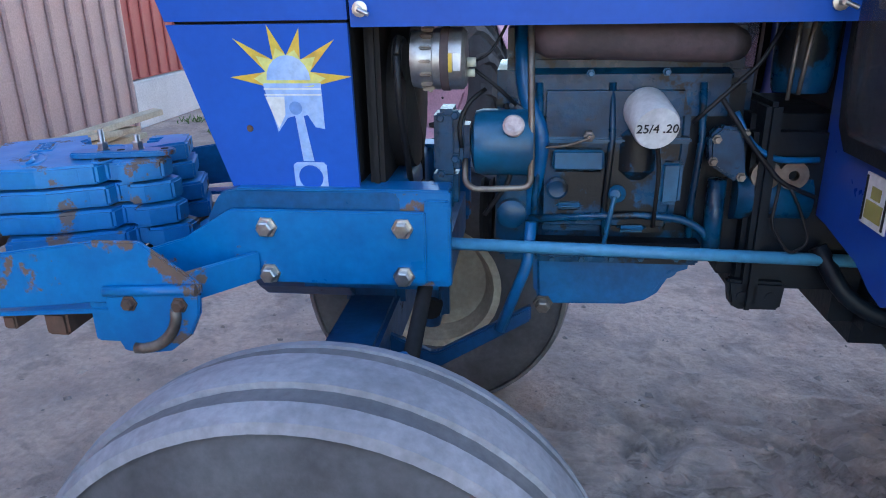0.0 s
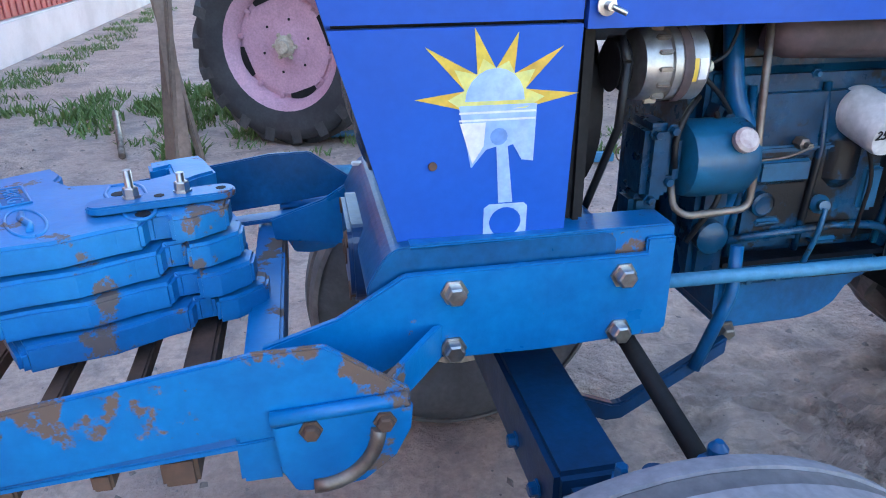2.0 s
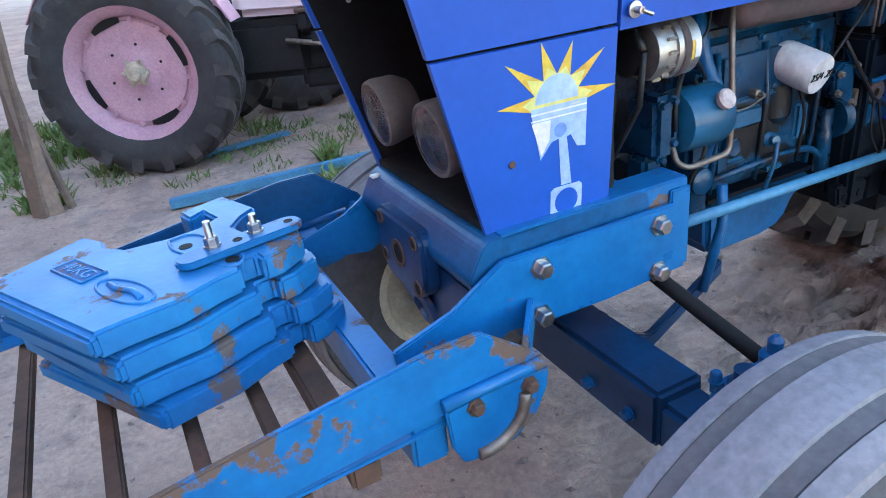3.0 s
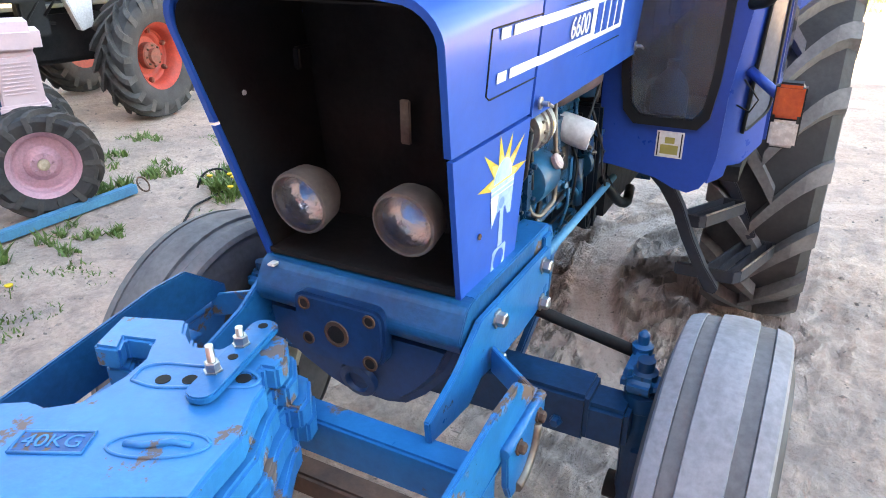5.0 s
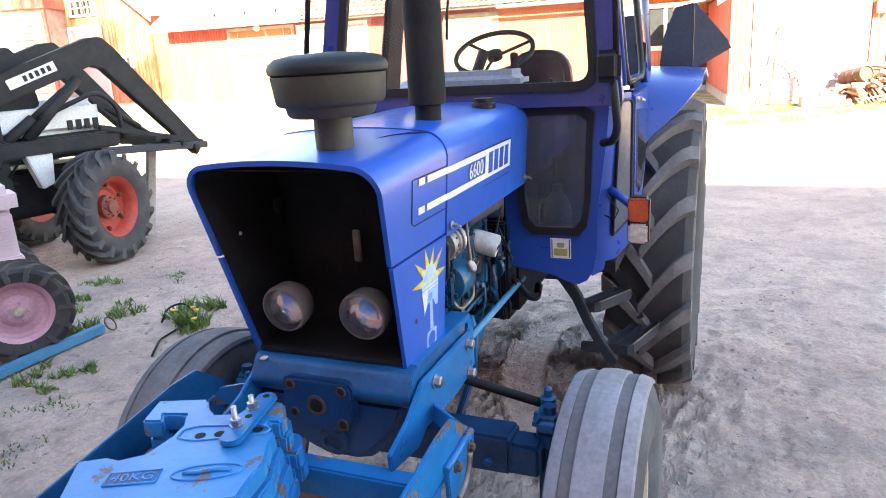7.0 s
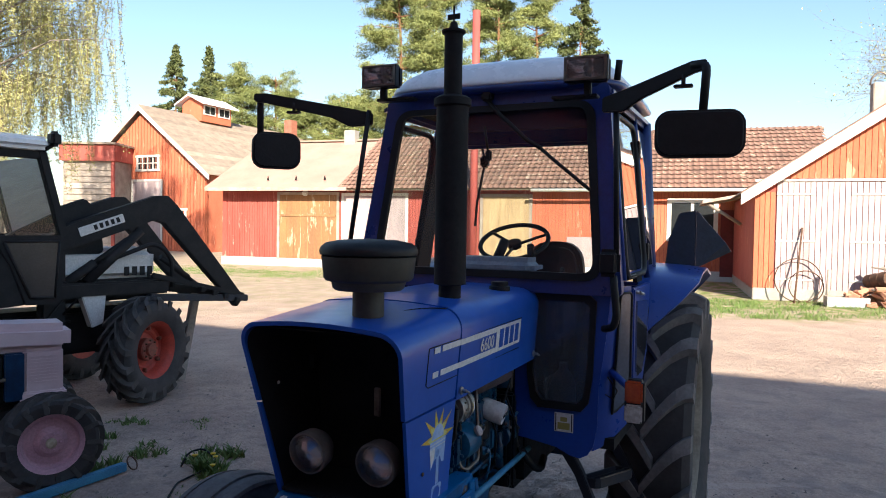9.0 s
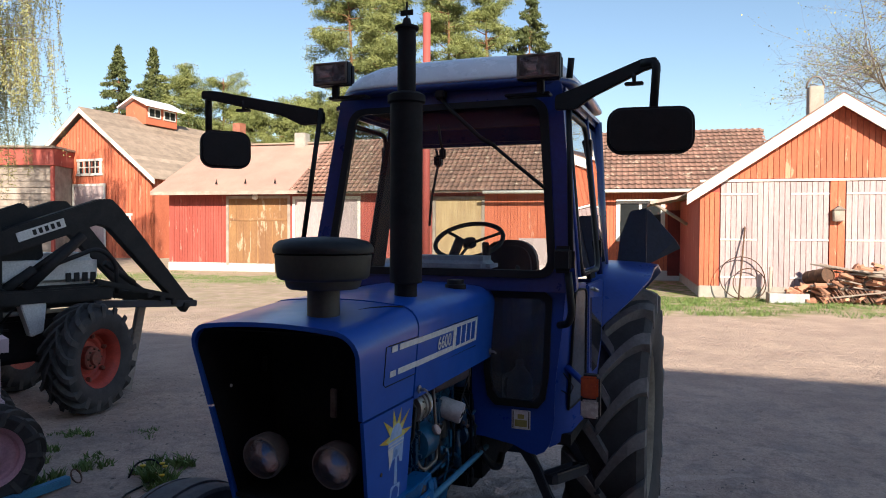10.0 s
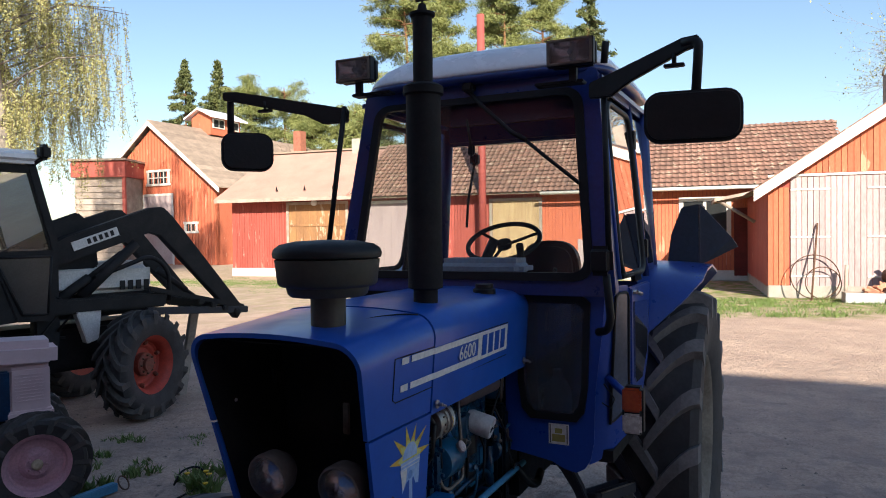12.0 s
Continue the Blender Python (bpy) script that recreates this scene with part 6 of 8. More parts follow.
for x, z in ((0.44, 0.885), (0.50, 0.886), (0.56, 0.888), (0.62, 0.889), (0.69, 0.89), (0.64, 1.262), (0.5, 1.26)):
    part("engine_bolt", bolt((x, -0.176, z), (0, -1, 0), 0.006, 0.009), M_TEAL, T)
part("side_tube", tube([(0.235, -0.235, 0.932), (1.05, -0.21, 0.905)], 0.0125, 12), M_BEAM, T, "light blue steel tube along the engine")
part("drop_tube", tube(bend([(0.395, -0.2, 0.97), (0.39, -0.215, 0.885), (0.335, -0.22, 0.735)], 0.02), 0.012, 10), M_IRON, T)
for pts_, r_ in (([(0.28, -0.21, 1.285), (0.31, -0.215, 1.30), (0.33, -0.2, 1.33), (0.345, -0.19, 1.36)], 0.003), ([(0.28, -0.2, 1.27), (0.32, -0.19, 1.24), (0.36, -0.17, 1.2)], 0.004),
                 ([(0.69, -0.2, 1.17), (0.73, -0.2, 1.21), (0.80, -0.2, 1.28), (0.84, -0.19, 1.36)], 0.004), ([(0.74, -0.2, 1.215), (0.80, -0.21, 1.13), (0.86, -0.21, 1.06), (0.93, -0.2, 1.03)], 0.005),
                 ([(0.86, -0.21, 1.06), (0.85, -0.22, 0.98), (0.89, -0.225, 0.92), (0.93, -0.21, 0.94), (0.91, -0.2, 1.0), (0.88, -0.21, 1.05)], 0.003),
                 ([(0.30, -0.17, 1.23), (0.27, -0.19, 1.21), (0.25, -0.2, 1.17), (0.255, -0.2, 1.12)], 0.005), ([(0.34, -0.16, 1.20), (0.36, -0.18, 1.14), (0.35, -0.19, 1.05), (0.30, -0.19, 0.98)], 0.005)):
    part("wire", tube(bend(pts_, 0.02), r_, 6), M_BLACK, T)
part("fuel_line", tube(bend([(0.77, -0.19, 1.19), (0.80, -0.2, 1.13), (0.85, -0.2, 1.10), (0.93, -0.19, 1.10)], 0.03), 0.006, 8), M_IRON, T)
part("hard_line", merge(rod((0.865, -0.18, 1.36), (0.86, -0.18, 1.21), 0.004, 6), rod((0.89, -0.18, 1.36), (0.878, -0.18, 1.22), 0.004, 6)), M_OLDSTEEL, T)
part("fuel_filter", lathe([(0.05, 1.22), (0.055, 1.25), (0.055, 1.36)], Matrix.Translation((0.9, -0.12, 0)), 18), M_ENGINE, T)
part("firewall", box((0.985, 0, 1.35), (0.02, 0.6, 0.64), 0.004), M_DARK, T)

def pierced(outline, hole, x0, x1):
    """A plate in y, z between two x with an opening right through it."""
    bm = bmesh.new()
    loops = []
    for pts in (outline, hole):
        loops.append([bm.verts.new((x0, y, z)) for y, z in pts])
    edges = [bm.edges.new((l[i], l[(i + 1) % len(l)])) for l in loops for i in range(len(l))]
    bmesh.ops.triangle_fill(bm, use_beauty=True, use_dissolve=False, edges=edges)
    out = bmesh.ops.extrude_face_region(bm, geom=bm.faces[:])
    bmesh.ops.translate(bm, vec=(x1 - x0, 0, 0), verts=[v for v in out["geom"] if isinstance(v, bmesh.types.BMVert)])
    bmesh.ops.recalc_face_normals(bm, faces=bm.faces)
    return bm


# cab
def raked(bm, lean=0.15):
    """Leans a part of the cab's front back with its height."""
    for v in bm.verts:
        v.co.x += (v.co.z - 1.70) * lean
    return bm


def trapeze(w0, z0, w1, z1):
    return [(-w0, z0), (w0, z0), (w1, z1), (-w1, z1)]


def side_y(z):
    """Half the cab's width at a height: it narrows towards the roof."""
    return 0.655 - 0.10 * (z - 1.70) / 0.86


C = part("cab_frame", merge(
    bevelled(raked(pierced(rounded(trapeze(0.655, 1.655, 0.552, 2.59), 0.03), rounded(trapeze(0.562, 1.718, 0.490, 2.512), 0.085, 7), 0.895, 0.955)), 0.008, 2, 60),
    *[tube([(1.93, s * 0.62, 1.5), (1.93, s * 0.56, 2.53)], 0.04, 8) for s in (-1, 1)],
    *[tube([(1.55, s * side_y(1.7), 1.7), (1.62, s * side_y(2.53), 2.53)], 0.015, 8) for s in (-1, 1)],
    box((1.93, 0, 2.505), (0.07, 1.1, 0.16), 0.02), box((1.93, 0, 1.50), (0.07, 1.2, 0.3), 0.02),
    *[box((1.48, s * 0.565, 2.53), (0.92, 0.05, 0.06), 0.02) for s in (-1, 1)]), M_CABFRAME, T, "dark blue cab frame")
for s in (-1, 1):
    part("pillar_strip", tube([(0.965, s * (side_y(1.72) - 0.004), 1.72), (1.075, s * (side_y(2.5) - 0.004), 2.5)], 0.012, 8), M_CAB, T, "bright blue edge of the windscreen pillar")
for s in (-1, 1):
    low = [(s * 0.17, 1.69), (s * 0.60, 1.69), (s * 0.585, 1.5), (s * 0.555, 1.25), (s * 0.55, 1.06), (s * 0.535, 0.985), (s * 0.51, 0.945), (s * 0.475, 0.926), (s * 0.43, 0.935), (s * 0.37, 0.962), (s * 0.23, 0.985), (s * 0.17, 0.99)]
    w = [(0.255, 1.60), (0.275, 1.625), (0.49, 1.625), (0.515, 1.60), (0.505, 1.30), (0.492, 1.20), (0.465, 1.165), (0.30, 1.165), (0.27, 1.20), (0.255, 1.3)]
    hole = [(s * y, z) for y, z in w]
    part("cab_front_panel", pierced([(y, z) for y, z in low], hole, 0.945, 0.975), M_CAB, T, "blue lower cab panel with a rounded window")
    grow = [(s * (0.385 + (y - 0.385) * 1.19), 1.4 + (z - 1.4) * 1.12) for y, z in w]
    part("window_rubber", pierced(grow, [(s * (0.385 + (y - 0.385) * 0.97), 1.4 + (z - 1.4) * 0.97) for y, z in w], 0.930, 0.946), M_BLACK, T, "black rubber window seal")
    gl = [(s * y, z) for y, z in w]
    part("window_pane", front(gl if s > 0 else gl[::-1], 0.926, 0.936, 0.003), M_SMOKE, T, "dusty grey lower window")
    corner = [(0.60, 1.69), (0.585, 1.5), (0.555, 1.25), (0.55, 1.06), (0.53, 0.965)]
    part("cab_corner", loft([[(0.948 + (1.075 - 0.948) * q, s * (y + (0.662 - y) * (q ** 0.7)), z + 0.16 * q * (1.69 - z)) for q in (0, 0.12, 0.3, 0.6, 1)] for y, z in corner], 0.012), M_CAB, T, "blue rounded cab corner")
    def on_corner(z, q):
        """A point a little proud of the rounded corner."""
        near = [c for c in zip(corner, corner[1:]) if c[1][1] <= z <= c[0][1]][0]
        (ya, za), (yb, zb) = near
        y = yb + (ya - yb) * (z - zb) / (za - zb)
        return (0.948 + 0.127 * q - 0.005, s * (y + (0.662 - y) * q ** 0.7 + 0.006), z + 0.16 * q * (1.69 - z))
    strip = [[on_corner(z, q) for q in (0.32, 0.55, 0.8, 0.97)] for z in (1.10, 1.2, 1.32, 1.45, 1.58, 1.66)]
    part("corner_pane", loft(strip, 0.004), M_PANE, T, "dusty dark glass in the cab corner")
    part("corner_seal", tube(bend([strip[0][0], strip[-1][0], strip[-1][-1], strip[0][-1], strip[0][0], strip[2][0]], 0.03), 0.006, 6), M_BLACK, T)
    part("door", side([(1.08, 1.09), (1.26, 1.13), (1.46, 1.34), (1.50, 1.55), (1.52, 1.68), (1.075, 1.68)], s * 0.665 - 0.012, s * 0.665 + 0.012, 0.006), M_CAB, T, "blue cab door")
    part("door_lower_pane", side([(1.12, 1.30), (1.15, 1.275), (1.28, 1.275), (1.40, 1.38), (1.43, 1.60), (1.11, 1.62)], s * 0.68 - 0.004, s * 0.68 + 0.004, 0.002), M_SMOKE, T)
    part("door_handle", merge(rod((1.12, s * 0.69, 1.66), (1.2, s * 0.695, 1.645), 0.009, 8), rod((1.12, s * 0.66, 1.66), (1.12, s * 0.69, 1.66), 0.009, 8)), M_STEEL, T)
    dp = part("door_pane", solid([(0.99, s * side_y(1.72), 1.72), (1.53, s * side_y(1.72), 1.72), (1.60, s * side_y(2.47), 2.47), (1.09, s * side_y(2.47), 2.47)], [(0, 1, 2, 3)]), M_GLASS, T, "clear door glass")
    dp.visible_shadow = False
    part("door_seal", tube(bend([(1.0, s * side_y(1.73), 1.73), (1.52, s * side_y(1.73), 1.73), (1.59, s * side_y(2.46), 2.46), (1.10, s * side_y(2.46), 2.46), (1.0, s * side_y(1.73), 1.73), (1.2, s * side_y(1.73), 1.73)], 0.09, 6), 0.014, 6), M_BLACK, T)
    qp = part("quarter_pane", solid([(1.58, s * 0.652, 1.72), (1.90, s * 0.64, 1.72), (1.90, s * 0.57, 2.47), (1.65, s * 0.565, 2.47)], [(0, 1, 2, 3)]), M_GLASS, T)
    qp.visible_shadow = False
    part("door_hinge", box((1.60, s * 0.585, 2.35), (0.05, 0.03, 0.09), 0.004), M_BLACK, T)
    part("door_hinge", box((1.565, s * 0.645, 1.83), (0.05, 0.03, 0.09), 0.004), M_BLACK, T)
    # fender over the rear wheel
    prof = [(1.38, 1.16), (1.44, 1.42), (1.54, 1.60), (1.70, 1.70), (1.92, 1.74), (2.2, 1.75), (2.5, 1.70), (2.72, 1.55)]
    outer = lambda z: 0.635 + 0.26 * min(1, max(0, (z - 1.42) / 0.26))
    rows = [[(x, s * (0.60 + (outer(z) - 0.60) * q), z - 0.02 * q * q) for q in (0, 0.6, 1)] for x, z in prof]
    part("fender", loft(rows, 0.012), M_CAB, T, "blue rear fender")
    part("fender_wall", side(prof + [(2.72, 1.2), (2.3, 0.95), (1.5, 1.0)], s * 0.605 - 0.008, s * 0.605 + 0.008), M_CAB, T)
    # step
    band = [(0.33, 0.975), (0.40, 0.90), (0.452, 0.81), (0.50, 0.70), (0.555, 0.60), (0.61, 0.525), (0.60, 0.50), (0.565, 0.505), (0.515, 0.59), (0.46, 0.69), (0.415, 0.79), (0.36, 0.87), (0.29, 0.94)]
    rear_band = [(0.47, 0.97), (0.54, 0.90), (0.60, 0.80), (0.69, 0.62), (0.66, 0.60), (0.57, 0.77), (0.52, 0.84), (0.45, 0.91)]
    for x, deep, shape in ((1.13, 0.022, band), (1.43, 0.012, rear_band)):
        outline = [(s * y, z) for y, z in shape]
        part("step_bracket", front(outline if s < 0 else outline[::-1], x - deep, x + deep, 0.004), M_STEP, T, "curved dark step bracket")
    part("step_lug", box((1.12, s * 0.495, 0.575), (0.02, 0.09, 0.05), 0.006), M_STEP, T)
    # open trays that splay outwards to the rear
    for zc, x0, long, y0, wide, out in ((0.755, 1.14, 0.23, 0.43, 0.085, 0.125), (0.565, 1.14, 0.34, 0.55, 0.11, 0.105)):
        def spot(q, w):
            return (x0 + long * q, s * (y0 + wide * w + out * q))

        def bar(a, b, tall, thin=0.008):
            return box(((a[0] + b[0]) / 2, (a[1] + b[1]) / 2, zc), (math.hypot(b[0] - a[0], b[1] - a[1]) + 0.004, thin, tall), 0.002, pose(0, 0, 0, 0, 0, math.degrees(math.atan2(b[1] - a[1], b[0] - a[0]))))

        rim = [spot(*c) for c in ((0, 0), (0, 0.9), (0.06, 1.05), (0.9, 1.05), (1, 0.9), (1, 0), (0, 0))]
        tread = part("step_tread", merge(*[bar(a, b, 0.046) for a, b in zip(rim, rim[1:])]), M_STEP, T, "open dark steel step tread")
        for w in ((0.5,) if zc > 0.7 else (0.33, 0.68)):
            part("tread_bar", bar(spot(0.02, w), spot(0.98, w), 0.036), M_STEP, tread)
        part("tread_lip", rod((*rim[2], zc + 0.023), (*rim[3], zc + 0.023), 0.004, 6), M_OLDSTEEL, tread, "worn bright edge")
    # mirror on its bent arm
    top = Vector((0.86, s * 0.58, 2.45))
    reach = 0.0 if s < 0 else 0.09
    arm = [(0.56, 2.43), (0.655, 2.42), (0.735, 2.462), (0.938 + reach, 2.528), (0.985 + reach, 2.535), (0.985 + reach, 2.572), (0.928 + reach, 2.574), (0.65, 2.508), (0.56, 2.49)]
    outline = [(s * y, z) for y, z in arm]
    plate = front(outline if s > 0 else outline[::-1], -0.014, 0.014, 0.005)
    for v in plate.verts:
        v.co.x += 0.87 - 0.2 * (abs(v.co.y) - 0.56) / 0.42
    M1 = part("mirror_arm", plate, M_BLACK, T, "black mirror arm")
    part("arm_bend", tube(bend([(0.69, s * (0.93 + reach), 2.555), (0.665, s * (0.985 + reach), 2.555), (0.655, s * (0.975 + reach), 2.36)], 0.035), 0.017, 8), M_BLACK, M1)
    part("arm_clip", merge(box((0.70, s * 0.90, 2.485), (0.03, 0.07, 0.012), 0.003), rod((0.70, s * 0.90, 2.485), (0.70, s * 0.90, 2.53), 0.008, 6)), M_BLACK, M1)
    turn = pose(0, 0, 0, 0, 0, 8 if s < 0 else 48)
    mc = Vector((0.65, s * 0.965, 2.295))
    wide = 0.315 if s < 0 else 0.23
    mir = moved(prism(roundrect(wide, 0.175, 0.055), 0.05, None, 0.012, 3), Matrix.Translation((-0.03, 0, 0)) @ YZ)
    mm = part("mirror", moved(mir, Matrix.Translation(mc) @ turn), M_BLACK, T, "black plastic mirror housing")
    part("mirror_glass", moved(box((0.021, 0, 0), (0.002, wide - 0.06, 0.13)), Matrix.Translation(mc) @ turn), M_REFLECT, mm)
    part("grab_rail", tube([(0.85, s * (0.62 if s < 0 else 0.565), 2.50), (0.85, s * (0.636 if s < 0 else 0.675), 1.80)], 0.012, 8), M_BLACK, T, "black upright grab rail")
    # work lamp on the roof edge
    lc = Vector((0.84, -0.495, 2.612) if s < 0 else (0.84, 0.50, 2.655))
    L = part("work_lamp", merge(bevelled(box(lc + Vector((0.038, 0, 0)), (0.045, 0.185, 0.104)), 0.012, 3), *[box(lc + Vector((-0.001, 0, o)), (0.036, 0.185, 0.008), 0.002) for o in (-0.048, 0.048)], *[box(lc + Vector((-0.001, o, 0)), (0.036, 0.008, 0.096), 0.002) for o in (-0.0885, 0.0885)], bevelled(box(lc + Vector((0.065, 0, 0)), (0.06, 0.13, 0.07)), 0.02, 3)), M_BLACK, T, "rectangular work lamp")
    part("lamp_rim", merge(*[box(lc + Vector((-0.021, 0, o)), (0.008, 0.178, 0.010), 0.002) for o in (-0.045, 0.045)], *[box(lc + Vector((-0.021, o, 0)), (0.008, 0.010, 0.084), 0.002) for o in (-0.084, 0.084)]), M_OLDSTEEL, L)
    bowl = [[lc + Vector((-0.019 + 0.030 * (1 - (abs(y) / 0.08) ** 2.5) * (1 - (abs(z) / 0.04) ** 2.5), y, z)) for z in [0.04 * (k / 5 - 1) for k in range(11)]] for y in [0.08 * (k / 5 - 1) for k in range(11)]]
    part("reflector", loft(bowl), M_REFLECT, L, "bright curved reflector")
    part("lamp_bulb", lathe([(0.012, 0), (0.012, 0.022), (0.007, 0.026), (0.0, 0.027)], aim(lc + Vector((0.012, 0, 0)), (-1, 0, 0)), 12), M_LAMPGLASS, L)
    lp = part("lamp_glass", box(lc - Vector((0.021, 0, 0)), (0.003, 0.16, 0.08), 0.001), M_LENS, L, "clear ribbed lamp glass")
    lp.visible_shadow = False
    part("lamp_foot", merge(box(lc - Vector((-0.035, 0, 0.075)), (0.03, 0.03, 0.07), 0.004), box(lc - Vector((-0.06, s * 0.06, 0.105)), (0.06, 0.20, 0.014), 0.004)), M_BLACK, L)
part("small_mirror", merge(bevelled(box((0.835, -0.605, 1.80), (0.05, 0.10, 0.115)), 0.022, 3), rod((0.9, -0.60, 1.76), (0.85, -0.605, 1.79), 0.012)), M_BLACK, T, "small black mirror head")
part("small_mirror", bevelled(box((0.83, 0.70, 1.80), (0.05, 0.10, 0.06)), 0.02, 3), M_BLACK, T, "small black mirror head")
part("grab_handle", tube(bend([(0.85, -0.625, 1.745), (0.835, -0.635, 1.68), (0.835, -0.645, 1.58), (0.85, -0.63, 1.53), (0.90, -0.58, 1.515)], 0.05), 0.016, 8), M_BLACK, T, "black rubber covered grab handle")
part("antenna_stub", rod((0.86, -0.62, 2.56), (0.85, -0.63, 2.64), 0.014, 8), M_BLACK, T)
ws = part("windscreen", raked(solid([(0.912, -0.55, 1.73), (0.912, 0.55, 1.73), (0.912, 0.485, 2.505), (0.912, -0.485, 2.505)], [(0, 1, 2, 3)])), M_GLASS, T, "flat windscreen glass")
ws.visible_shadow = False
part("windscreen_seal", raked(pierced(rounded(trapeze(0.566, 1.714, 0.494, 2.516), 0.085, 7), rounded(trapeze(0.530, 1.748, 0.458, 2.486), 0.06, 7), 0.884, 0.908)), M_BLACK, T, "black rubber windscreen seal")
rp = part("rear_pane", solid([(1.95, -0.54, 1.72), (1.95, 0.54, 1.72), (1.94, 0.52, 2.46), (1.94, -0.52, 2.46)], [(0, 1, 2, 3)]), M_GLASS, T)
rp.visible_shadow = False
# violet strip paints in the sky's reflection over the dark cab ceiling
part("windscreen_visor", box((1.085, -0.16, 2.45), (0.012, 0.60, 0.10), 0.004, pose(0, 0, 0, 0, 12, 0)), mat("violet reflection tint", (0.04, 0.03, 0.09), rough=0.4), T)
part("wiper", merge(tube([(1.005, 0.02, 2.55), (0.99, -0.055, 2.47), (0.965, -0.20, 2.34), (0.955, -0.27, 2.30)], 0.010, 6), box((1.0, 0.01, 2.555), (0.05, 0.05, 0.04), 0.008), tube([(0.965, -0.23, 2.33), (0.95, -0.35, 2.23), (0.93, -0.50, 2.11)], 0.009, 6)), M_BLACK, T, "black windscreen wiper")


def roof_outline(grow, n=9):
    """The roof seen from above: bowed front, well rounded corners."""
    half = [(0.985 - grow, 0.0), (0.988 - grow, 0.2), (0.998 - grow, 0.36)]
    for i in range(n):
        a = math.pi / 2 * i / (n - 1)
        half.append((1.18 - (0.17 + grow) * math.cos(a), 0.42 + (0.17 + grow) * math.sin(a)))
    half += [(1.6, 0.595 + grow), (1.95, 0.585 + grow), (2.02 + grow, 0.50), (2.04 + grow, 0.25), (2.045 + grow, 0.0)]
    return half + [(x, -y) for x, y in half[-2:0:-1]]


def crowned(levels):
    """Rings of the roof outline, each drawn in by a share and set at a height, and closed on top."""
    vs, fs = [], []
    n = len(roof_outline(0))
    for share, z, grow in levels:
        for x, y in roof_outline(grow):
            vs.append((1.45 + (x - 1.45) * share, y * share, z))
    for i in range(len(levels) - 1):
        for k in range(n):
            fs.append((i * n + k, i * n + (k + 1) % n, (i + 1) * n + (k + 1) % n, (i + 1) * n + k))
    fs += [tuple(range(n))[::-1], tuple(range((len(levels) - 1) * n, len(levels) * n))]
    return solid(vs, fs, True)


part("cab_roof", crowned([(0.99, 2.608, 0.0), (1.0, 2.614, 0.0), (0.998, 2.626, 0.0), (0.975, 2.648, 0.0), (0.90, 2.692, 0.0), (0.78, 2.732, 0.0), (0.6, 2.760, 0.0), (0.3, 2.776, 0.0)]), M_ROOF, T, "pale grey cab roof")
part("roof_edge", crowned([(0.97, 2.572, 0.0), (0.995, 2.577, 0.006), (1.0, 2.588, 0.012), (1.0, 2.604, 0.010), (0.98, 2.609, 0.0)]), M_CABFRAME, T, "dark blue roof gutter")
part("headliner", box((1.52, 0, 2.55), (0.80, 1.04, 0.035), 0.01), M_DARK, T)
# inside the cab
part("dashboard", bevelled(box((1.10, -0.015, 1.755), (0.2, 0.42, 0.09)), 0.035, 3), mat("dusty pale blue plastic", (0.42, 0.50, 0.62), (0.30, 0.37, 0.48), rough=0.5, scale=5), T)
part("dash_cowl", box((1.14, -0.02, 1.56), (0.3, 0.7, 0.26), 0.03), M_CAB, T)
# unseen dark boxes added so no daylight shows through the lower windows
part("cab_back_panel", box((1.93, 0, 1.22), (0.03, 1.2, 0.56), 0.004), M_DARK, T)
part("gear_tunnel", box((1.25, 0.12, 1.25), (0.5, 0.5, 0.5), 0.04), M_DARK, T)
part("cab_floor", box((1.45, 0, 1.0), (0.95, 1.24, 0.05)), M_DARK, T)
part("steering_column", rod((1.12, 0.02, 1.72), (1.30, 0.02, 1.87), 0.025), M_BLACK, T)
sw = aim((1.31, -0.028, 1.87), (-0.5, 0, 0.87))
SW = part("steering_wheel", lathe([(0.175 + 0.012 * math.cos(k * math.tau / 8), 0.012 * math.sin(k * math.tau / 8)) for k in range(8)], sw, 36, True, True), M_BLACK, T, "black steering wheel")
part("spokes", merge(*[moved(rod((0, 0, -0.02), (0.175 * math.cos(a), 0.175 * math.sin(a), 0), 0.008, 6), sw) for a in (0.5, 2.6, 4.7)], moved(lathe([(0.035, -0.03), (0.035, 0.0), (0, 0.01)], None, 14), sw), moved(rod((0.13, -0.14, 0), (0.14, -0.15, 0.07), 0.018, 8), sw)), M_BLACK, SW)
part("seat", merge(box((1.62, 0, 1.36), (0.42, 0.46, 0.12), 0.04), front(rounded([(-0.31, 1.40), (0.05, 1.40), (0.02, 1.87), (-0.28, 1.87)], 0.13, 6), 1.68, 1.79, 0.03), bevelled(box((1.55, -0.31, 1.66), (0.26, 0.06, 0.06)), 0.025, 3)), mat("worn brown seat vinyl", (0.10, 0.045, 0.036), (0.05, 0.03, 0.026), rough=0.5, scale=7), T)
J = thing("plastic_jug", "white plastic jug standing on the cab floor", "jug", (1.08, -0.36, 1.03))
part("body", lathe([(0.05, 1.025), (0.06, 1.04), (0.06, 1.22), (0.045, 1.26), (0.02, 1.29), (0.02, 1.32), (0, 1.32)], Matrix.Translation((1.08, -0.36, 0)), 18), M_WHITE, J)
part("handle", tube(bend([(1.08, -0.31, 1.12), (1.08, -0.27, 1.15), (1.08, -0.28, 1.24), (1.08, -0.34, 1.26)], 0.03), 0.01, 6), M_WHITE, J)
